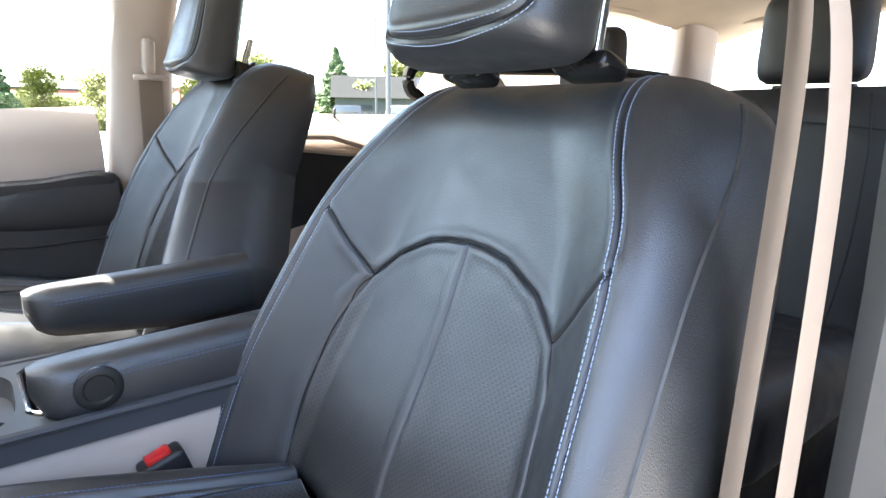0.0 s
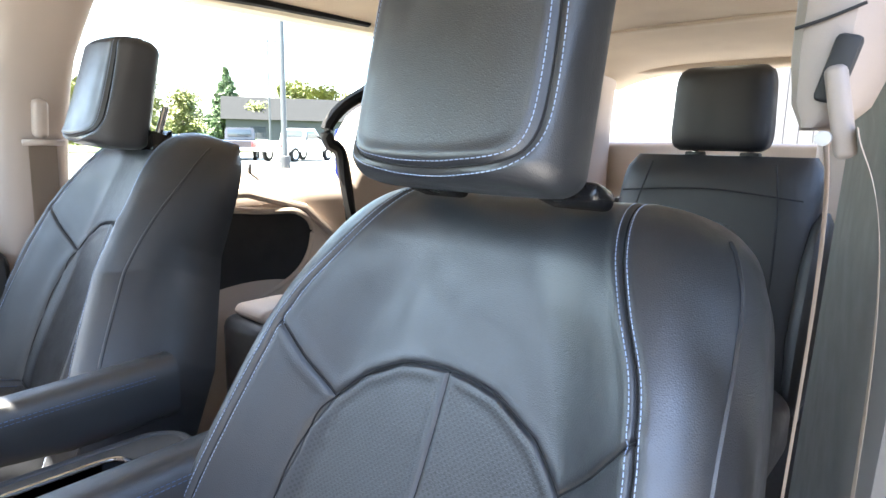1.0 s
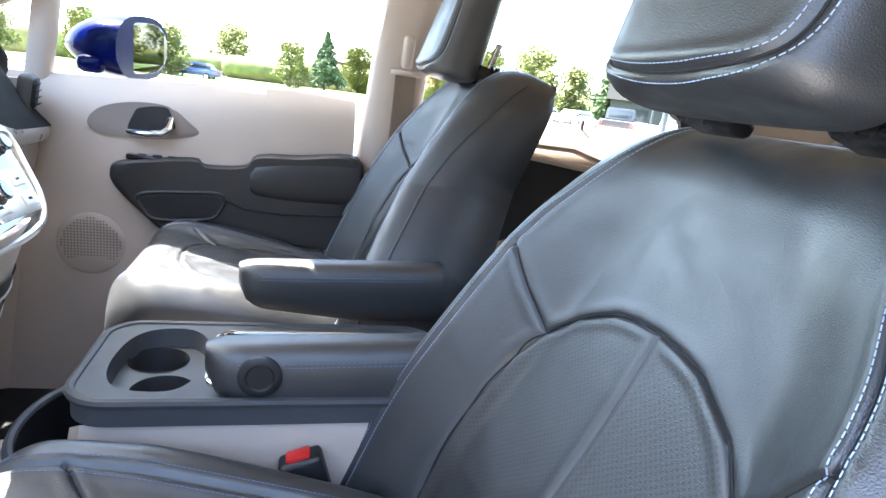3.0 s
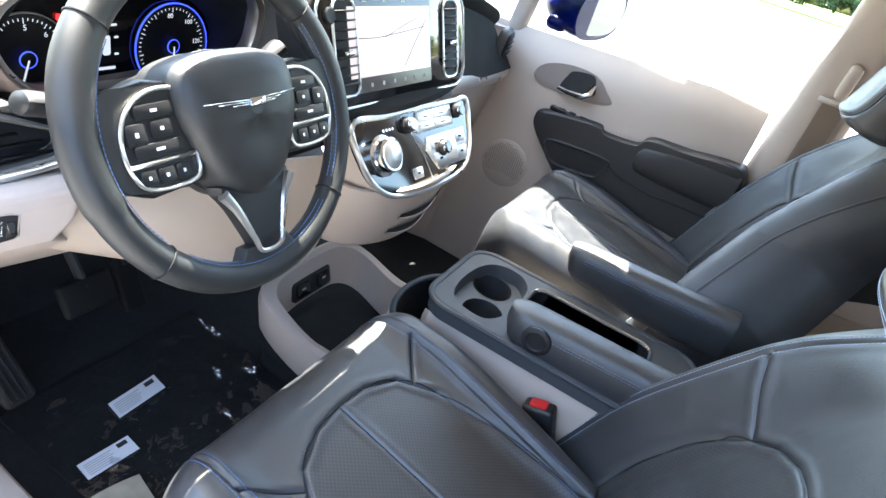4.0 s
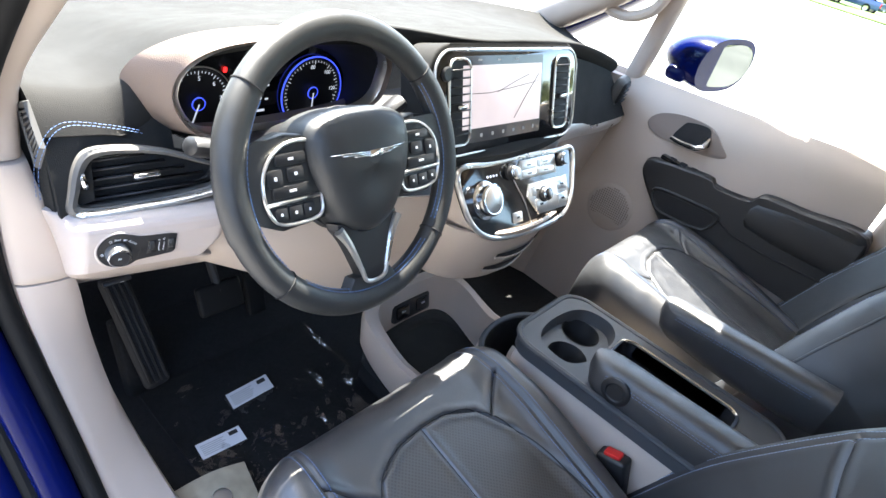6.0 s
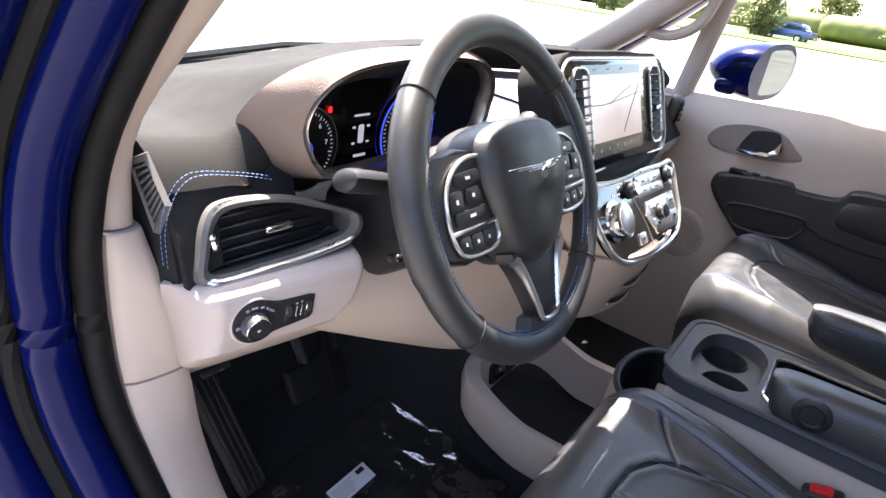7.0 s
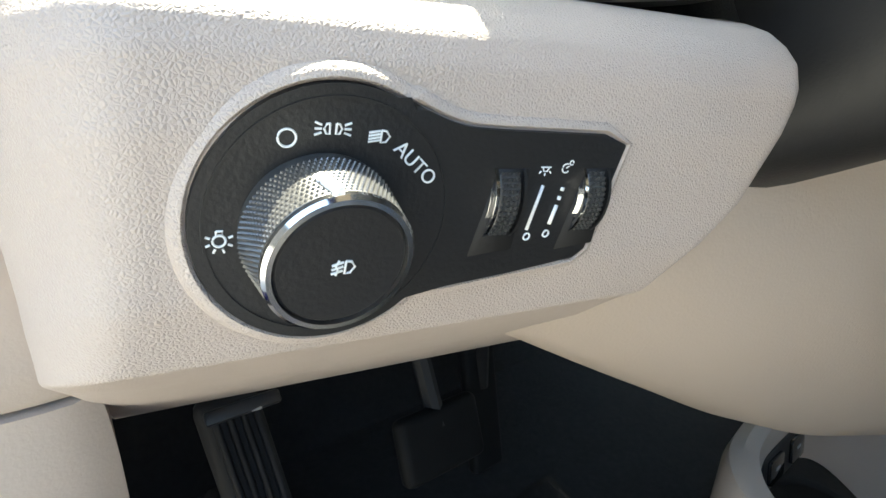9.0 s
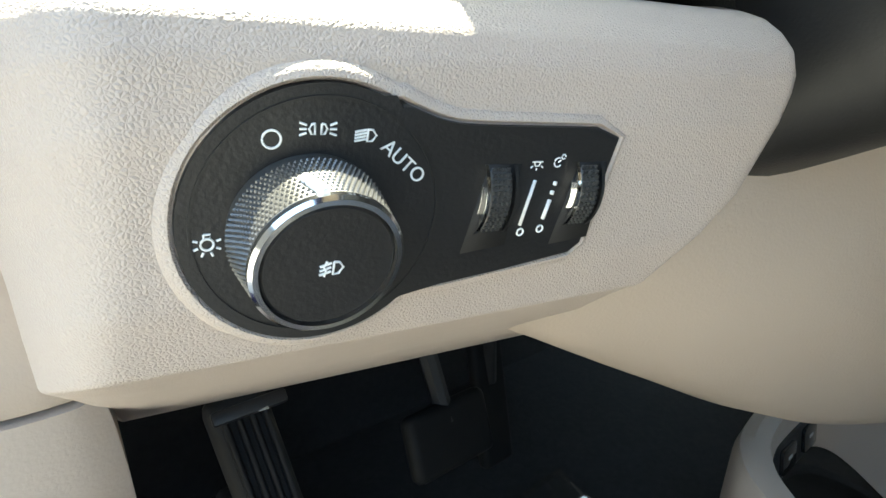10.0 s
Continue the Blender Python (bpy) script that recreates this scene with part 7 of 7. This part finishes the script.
bm = prism([(0.0, 0.42), (0.9, 0.42), (0.96, 0.55), (0.96, 1.16), (0.0, 1.16)], on_door, 0.10, 0.02, 2)
part("door_shell", bm, BLUE, dd, "deep blue door shell")
bm = prism([(0.05, 0.48), (0.88, 0.48), (0.92, 0.58), (0.92, 1.14), (0.05, 1.14)], lambda a, z, h: on_door(a, z, 0.10 + h), 0.05, 0.03, 3)
part("door_panel", bm, BEIGE_SOFT, dd, "beige door trim")
bm = prism([(0.10, 0.86), (0.90, 0.86), (0.90, 0.94), (0.10, 0.96)], lambda a, z, h: on_door(a, z, 0.15 + h), 0.05, 0.015, 3)
part("armrest", bm, LEATHER_FIRM, dd, "black armrest")
part("window_frame", tube([on_door(0.02, 1.15, 0.05), on_door(0.35, 1.42, 0.06), on_door(0.62, 1.60, 0.10), on_door(0.90, 1.62, 0.10), on_door(0.95, 1.15, 0.05)], 0.022, 8), BLUE, dd)
for z in (0.62, 0.95):
    part("hinge", rbox((-0.715, 0.395, z), (0.07, 0.05, 0.06), 0.008, 2, (0, 0, -30)), BLUE, dd, "blue painted hinge")
part("check_strap", rbox((-0.72, 0.37, 0.78), (0.12, 0.02, 0.03), 0.004, 2, (0, 0, -30)), SATIN, dd)
part("wiring_boot", tube([(-0.69, 0.345, 0.86), (-0.73, 0.33, 0.845), (-0.78, 0.36, 0.86)], 0.014, 10), RUBBER, dd, "black rubber wiring boot")

# ---- outside ----
ASPHALT = material("pale_weathered_asphalt", (0.20, 0.195, 0.185), 0.85, grain=0.8, grain_size=120, vary=0.18, vary_size=0.6)
GRASS = material("mown_grass", (0.060, 0.095, 0.016), 0.9, grain=1.0, grain_size=20, vary=0.35, vary_size=0.4)
LEAF = material("tree_leaves", (0.115, 0.120, 0.026), 0.6, vary=0.4, vary_size=0.8)
LEAF_DARK = material("conifer_needles", (0.050, 0.080, 0.030), 0.7, vary=0.3, vary_size=1.0)
BARK = material("grey_bark", (0.10, 0.08, 0.06), 0.9, grain=1, grain_size=20, vary=0.3)
SIDING = material("pale_metal_siding", (0.045, 0.045, 0.046), 0.5, vary=0.06, vary_size=1.5)
SHINGLE = material("grey_shingles", (0.020, 0.020, 0.021), 0.95, spec=0.03, grain=0.8, grain_size=30, vary=0.2)
GREYWALL = material("grey_house_wall", (0.035, 0.035, 0.037), 0.8, vary=0.12)
STEEL = material("galvanised_pole", (0.06, 0.063, 0.066), 0.5, metal=0.4, vary=0.1)
CARWHITE = material("white_car_paint", (0.70, 0.70, 0.70), 0.3, coat=0.8)
CARBLACK = material("dark_maroon_car_paint", (0.030, 0.022, 0.024), 0.3, coat=0.8)
CARRED = material("red_car_paint", (0.35, 0.012, 0.015), 0.3, coat=0.8)
TINT = material("tinted_car_glass", (0.02, 0.025, 0.03), 0.08, coat=0.5)
LAMPRED = material("red_lamp_lens", (0.6, 0.01, 0.01), 0.15, coat=1.0)
BRICK = material("far_red_brick", (0.26, 0.10, 0.075), 0.85, vary=0.2)


def flat(name, x0, x1, y0, y1, z, mat, label, nx=2, ny=2):
    bm = bmesh.new()
    vs = [[bm.verts.new((x0 + (x1 - x0) * i / nx, y0 + (y1 - y0) * j / ny, z)) for i in range(nx + 1)] for j in range(ny + 1)]
    for j in range(ny):
        for i in range(nx):
            bm.faces.new((vs[j][i], vs[j][i + 1], vs[j + 1][i + 1], vs[j + 1][i]))
    ob = part(name, bm, mat, None, smooth=False)
    return tagged(ob, label, "ground", kind="structure")


flat("ground", -600, 600, -600, 600, 0.0, ASPHALT, "pale weathered asphalt car park in full sun", 24, 24)


def verge(name, x0, x1, y0, y1, label):
    bm = rbox(((x0 + x1) / 2, (y0 + y1) / 2, 0.04), (x1 - x0, y1 - y0, 0.16), 0.03, 1)
    tagged(part(name, bm, GRASS, None), label, "grass", kind="structure")


verge("grass_verge", 47, 90, -140, 30, "mown green grass verge behind a kerb")
verge("grass_verge", 30, 46.0, -90, -36, "sunlit grass strip beyond the parked trucks")


def tree(name, h, r, conifer, seed, at):
    random.seed(seed)
    root = thing(name, at, ("dark green conifer at the edge of the car park" if conifer else "leafy green tree at the edge of the car park"), "tree", "far trees")
    x, y, z = at
    part("trunk", tube([(x, y, z - 0.2), (x + 0.1, y, z + h * 0.3), (x, y + 0.1, z + h * 0.85)], [h * 0.028, h * 0.02, h * 0.005], 8), BARK, root)
    bm = bmesh.new()
    for k in range(9):
        t = random.uniform(0, 6.28)
        b = h * random.uniform(0.25, 0.6)
        tube([(x, y, z + b), (x + math.cos(t) * r * 0.6, y + math.sin(t) * r * 0.6, z + b + h * 0.18)], [h * 0.010, h * 0.003], 5, bm=bm)
    part("limbs", bm, BARK, root, kind="stuff")
    V, F = [], []
    clumps = []
    if conifer:
        for k in range(120):
            f = random.random() ** 0.8
            t = random.uniform(0, 6.28)
            rr = r * (1 - f) * random.uniform(0.3, 1.0)
            clumps.append((math.cos(t) * rr, math.sin(t) * rr, h * (0.10 + 0.88 * f), 0.20 * r * (1.25 - f)))
    else:
        for k in range(60):
            t, f = random.uniform(0, 6.28), random.uniform(-1, 1)
            rr = r * math.sqrt(1 - f * f) * random.uniform(0.2, 0.95)
            clumps.append((math.cos(t) * rr, math.sin(t) * rr, h * (0.52 + 0.44 * f), r * random.uniform(0.20, 0.38)))
    for cx, cy, cz, cr in clumps:
        for k in range(110):
            d = Vector((random.gauss(0, 1), random.gauss(0, 1), random.gauss(0, 0.8))).normalized() * cr * random.uniform(0.5, 1.1)
            c = Vector((x + cx, y + cy, z + cz)) + d
            a = Vector((random.gauss(0, 1), random.gauss(0, 1), random.gauss(0, 1))).normalized()
            b = a.orthogonal().normalized()
            s = h * random.uniform(0.016, 0.034)
            n0 = len(V)
            V += [c + a * s, c + b * s * 0.6, c - a * s, c - b * s * 0.6]
            F.append((n0, n0 + 1, n0 + 2, n0 + 3))
    me = bpy.data.meshes.new("crown")
    me.from_pydata(V, [], F)
    link_mesh("crown", me, LEAF_DARK if conifer else LEAF, root, "green crown", smooth=False, kind="stuff")
    return root


def place(az, dist):
    """A spot on the ground by bearing (degrees left of ahead) and distance from the driver's door."""
    return (-0.62 - math.sin(radians(az)) * dist, -0.34 + math.cos(radians(az)) * dist)


broad = tree("tree", 8.0, 3.6, False, 11, (*place(-112, 74), 0))
cone = tree("conifer", 9.0, 3.0, True, 12, (*place(-119.2, 74), 0))
random.seed(21)
for az, dist, s in ((-108, 78, 0.9), (-115.5, 80, 0.85), (-121.5, 70, 0.62), (-125, 92, 1.15), (-128, 88, 1.05), (-131, 84, 0.95), (-134, 86, 0.9), (-138, 90, 0.9), (-142, 90, 1.0),
                    (-104, 85, 0.8), (-100, 48, 0.5), (-96, 90, 0.8), (-90, 70, 0.6), (-85, 95, 0.9), (-80, 60, 0.55), (-74, 80, 0.7), (-68, 66, 0.6), (-62, 75, 0.8), (-56, 80, 0.8), (-50, 85, 0.9), (-44, 85, 0.9), (-36, 90, 1.0), (-28, 95, 1.0), (-20, 90, 0.9)):
    x, y = place(az, dist)
    copy_thing(broad, pose(x, y, 0, 0, 0, random.uniform(0, 360)) @ Matrix.Scale(s, 4))
for az, dist, s in ((-123, 96, 0.7), (-93, 80, 0.8), (-58.5, 78, 0.9), (-60.5, 82, 0.8), (-64, 84, 0.7), (-47, 90, 0.8)):
    x, y = place(az, dist)
    copy_thing(cone, pose(x, y, 0, 0, 0, random.uniform(0, 360)) @ Matrix.Scale(s, 4))
hedge = bmesh.new()
tagged(part("far_woods", (lambda bm: [rbox((95 + 6 * math.sin(k * 2.1), -150 + 9 * k, 1.6), (9, 11, 3.6 + 1.2 * math.sin(k * 1.7)), 1.2, 3, None, bm) for k in range(24)] and bm)(hedge), LEAF, None), "low belt of far green scrub", "woods", kind="stuff")


def light_pole(name, az, dist, h, r, label, arms=False):
    x, y = place(az, dist)
    root = thing(name, (x, y, 0), label, "pole")
    part("shaft", tube([(x, y, 0.5), (x, y, h)], [r, r * 0.8], 12), STEEL, root)
    part("footing", lathe([(r * 2, 0), (r * 2, 0.55), (r * 1.7, 0.6), (0, 0.6)], (x, y, 0), (0, 0, 1), 16), GREYWALL, root)
    if arms:
        part("cross_arm", tube([(x - 0.7, y - 1.2, h - 0.4), (x + 0.7, y + 1.2, h - 0.4)], 0.07, 6), STEEL, root)


light_pole("light_pole", -124.0, 26, 9.5, 0.12, "grey steel light pole on a concrete footing")
light_pole("utility_pole", -122.8, 58, 10.2, 0.10, "thin far utility pole with a cross arm", True)
light_pole("utility_pole", -112.5, 90, 14.0, 0.12, "thin far utility pole with a cross arm", True)


def vehicle(name, at, turn, paint, pickup, label, tall=False):
    root = thing(name, (0, 0, 0), label, "truck" if pickup else "car", "parked vehicles")
    L, W, H = (5.6, 2.0, 1.9) if pickup else (4.7, 1.85, 1.5)
    L, W, H = (5.0, 2.0, 1.92) if tall else (L, W, H)
    zb = 0.55 if pickup else 0.35

    def sec(x, w, z0, z1, tuck=0.9):
        return [(x, -w * tuck, z0), (x, -w, z0 + 0.15), (x, -w, z1 - 0.12), (x, -w * 0.94, z1), (x, w * 0.94, z1), (x, w, z1 - 0.12), (x, w, z0 + 0.15), (x, w * tuck, z0)]

    deck = 1.15 if pickup else 0.95
    part("body", loft([sec(-L / 2, W * 0.46, zb + 0.05, deck - 0.04), sec(-L / 2 + 0.12, W / 2, zb, deck), sec(0, W / 2, zb, deck), sec(L / 2 - 0.5, W / 2, zb, deck - 0.06), sec(L / 2, W * 0.43, zb + 0.08, deck - 0.2)]), paint, root)
    c0, c1 = (-0.55, 1.35) if pickup else ((-2.49, 1.6) if tall else (-1.9, 1.1))
    part("cab", loft([sec(c0, W * 0.44, deck - 0.1, deck + 0.02), sec(c0 + (0.12 if pickup else 0.05 if tall else 0.6), W * (0.46 if tall else 0.41), deck - 0.1, H - 0.03), sec(c1 - 0.75, W * 0.41, deck - 0.1, H), sec(c1, W * 0.45, deck - 0.1, deck + 0.02)]), paint, root)
    part("side_glass", loft([sec(c0 + 0.2, W * 0.438, deck + 0.05, deck + 0.15), sec(c0 + (0.3 if pickup else 0.75), W * 0.432, deck + 0.05, H - 0.14), sec(c1 - 0.85, W * 0.432, deck + 0.05, H - 0.14), sec(c1 - 0.25, W * 0.438, deck + 0.05, deck + 0.12)]), TINT, root, "tinted windows")
    part("rear_glass", rbox((c0 + (0.03 if pickup else 0.28), 0, (deck + H) / 2 + 0.03), (0.06, W * 0.68, (H - deck) * 0.6), 0.02, 2, (0, 6 if pickup else 40, 0)), TINT, root)
    part("windscreen", rbox((c1 - 0.36, 0, (deck + H) / 2 + 0.03), (0.06, W * 0.72, (H - deck) * 0.85), 0.02, 2, (0, -48, 0)), TINT, root)
    part("rear_bumper", rbox((-L / 2 - 0.03, 0, zb + 0.10), (0.16, W * 0.96, 0.20), 0.04, 2), CHROME if pickup else PLASTIC, root)
    part("front_bumper", rbox((L / 2, 0, zb + 0.12), (0.18, W * 0.92, 0.24), 0.05, 2), PLASTIC, root)
    part("plate_bar", rbox((-L / 2 - 0.115, 0, zb + 0.12), (0.01, 0.32, 0.12), 0.004, 1), PAPER, root)
    for s in (-1, 1):
        part("tail_lamp", rbox((-L / 2 + 0.01, s * W * 0.43, deck - 0.22), (0.08, 0.16, 0.34), 0.02, 2), LAMPRED, root, "red tail lamp")
        part("head_lamp", rbox((L / 2 - 0.05, s * W * 0.37, deck - 0.28), (0.10, 0.30, 0.18), 0.03, 2), CHROME, root)
        for xw in (-L * 0.30, L * 0.31):
            r = 0.40 if pickup else 0.33
            w = part("wheel", lathe([(r * 0.6, -0.11), (r * 0.95, -0.11), (r, -0.08), (r, 0.08), (r * 0.95, 0.11), (r * 0.6, 0.11)], (xw, s * (W / 2 - 0.10), r), (0, 1, 0), 24), RUBBER, root, "black tyre")
            part("rim", lathe([(0, 0.06 * s), (r * 0.55, 0.09 * s), (r * 0.62, 0.11 * s), (r * 0.62, -0.1 * s), (0, -0.1 * s)], (xw, s * (W / 2 - 0.10), r), (0, 1, 0), 16), SATIN, w)
    ORIGIN[root.name] = Vector((0, 0, 0))
    root.matrix_world = pose(*at, 0, 0, 0, turn)
    return root


x, y = place(-120.2, 39)
vehicle("pickup_truck", (x, y), -34, CARBLACK, True, "dark pickup truck parked with its tailgate facing")
x, y = place(-125.2, 37)
vehicle("pickup_truck", (x, y), -70, CARWHITE, True, "white pickup truck parked beside the light pole")
x, y = place(-116.6, 52)
vehicle("parked_car", (x, y), -60, CARWHITE, False, "pale silver car parked by the grass")
x, y = place(-113.5, 55)
vehicle("parked_car", (x, y), -60, CARWHITE, False, "white car parked by the grass")
x, y = place(-82, 62)
vehicle("parked_car", (x, y), 80, material("blue_car_paint", (0.03, 0.06, 0.2), 0.3, coat=0.8), False, "blue car parked far off by the grass")
vehicle("parked_car", (1.6, 9.2), 92, CARRED, False, "red car parked ahead of the minivan")
vehicle("pickup_truck", (-2.0, 12.5), -88, CARWHITE, True, "white truck parked ahead, facing the minivan")


def building(name, at, size, turn, wall, roofed, label, seams=0, roof_mat=SHINGLE):
    root = thing(name, (0, 0, 0), label, "building")
    w, d, h = size
    part("wall", rbox((0, 0, h / 2), (w, d, h), 0.02, 1), wall, root, smooth=False)
    if roofed:
        bm = bmesh.new()
        prof_ = [(-d / 2 - 0.5, h - 0.05), (0, h + d * 0.28), (d / 2 + 0.5, h - 0.05)]
        loft([[(xx, a, b) for a, b in prof_] for xx in (-w / 2 - 0.5, w / 2 + 0.5)], bm)
        part("roof", bm, roof_mat, root, smooth=False)
    else:
        part("roof_edge", rbox((0, 0, h + 0.12), (w + 0.3, d + 0.3, 0.30), 0.03, 1), GREYWALL, root, smooth=False)
    if seams:
        bm = bmesh.new()
        for k in range(seams):
            for s in (-1, 1):
                rbox((-w / 2 + w * (k + 0.5) / seams, s * d / 2, h / 2), (0.07, 0.06, h * 0.99), 0, 1, None, bm)
        part("siding_ribs", bm, wall, root, "raised siding ribs", smooth=False, kind="stuff")
    for k in range(3):
        wd = part("window", rbox((-w * 0.3 + w * 0.3 * k, d / 2 + 0.02, h * 0.55), (1.5, 0.08, 1.3), 0.02, 1), TINT, root, smooth=False)
        part("frame", rbox((-w * 0.3 + w * 0.3 * k, d / 2 + 0.03, h * 0.55 - 0.70), (1.8, 0.12, 0.12), 0.02, 1), CARWHITE, wd, smooth=False)
    ORIGIN[root.name] = Vector((0, 0, 0))
    root.matrix_world = pose(*at, 0, 0, 0, turn)
    return root


x, y = place(-125.5, 72)
building("grey_house", (x, y), (16, 9, 3.2), 60, GREYWALL, True, "grey house with a low gabled roof behind trees")
building("metal_building", (-3.5, -19), (13, 8, 6.0), 0, SIDING, False, "pale metal building with ribbed siding", 46)
x, y = place(-104, 105)
building("brick_building", (x, y), (30, 10, 4.5), 15, BRICK, False, "long low red brick building far off")
x, y = place(-95, 120)
building("brick_building", (x, y), (22, 10, 4.5), 5, BRICK, False, "long low red brick building far off")
building("dealer_building", (-15.0, 0.0), (40, 8, 5.0), 90, GREYWALL, False, "dark grey sales building beside the car park")
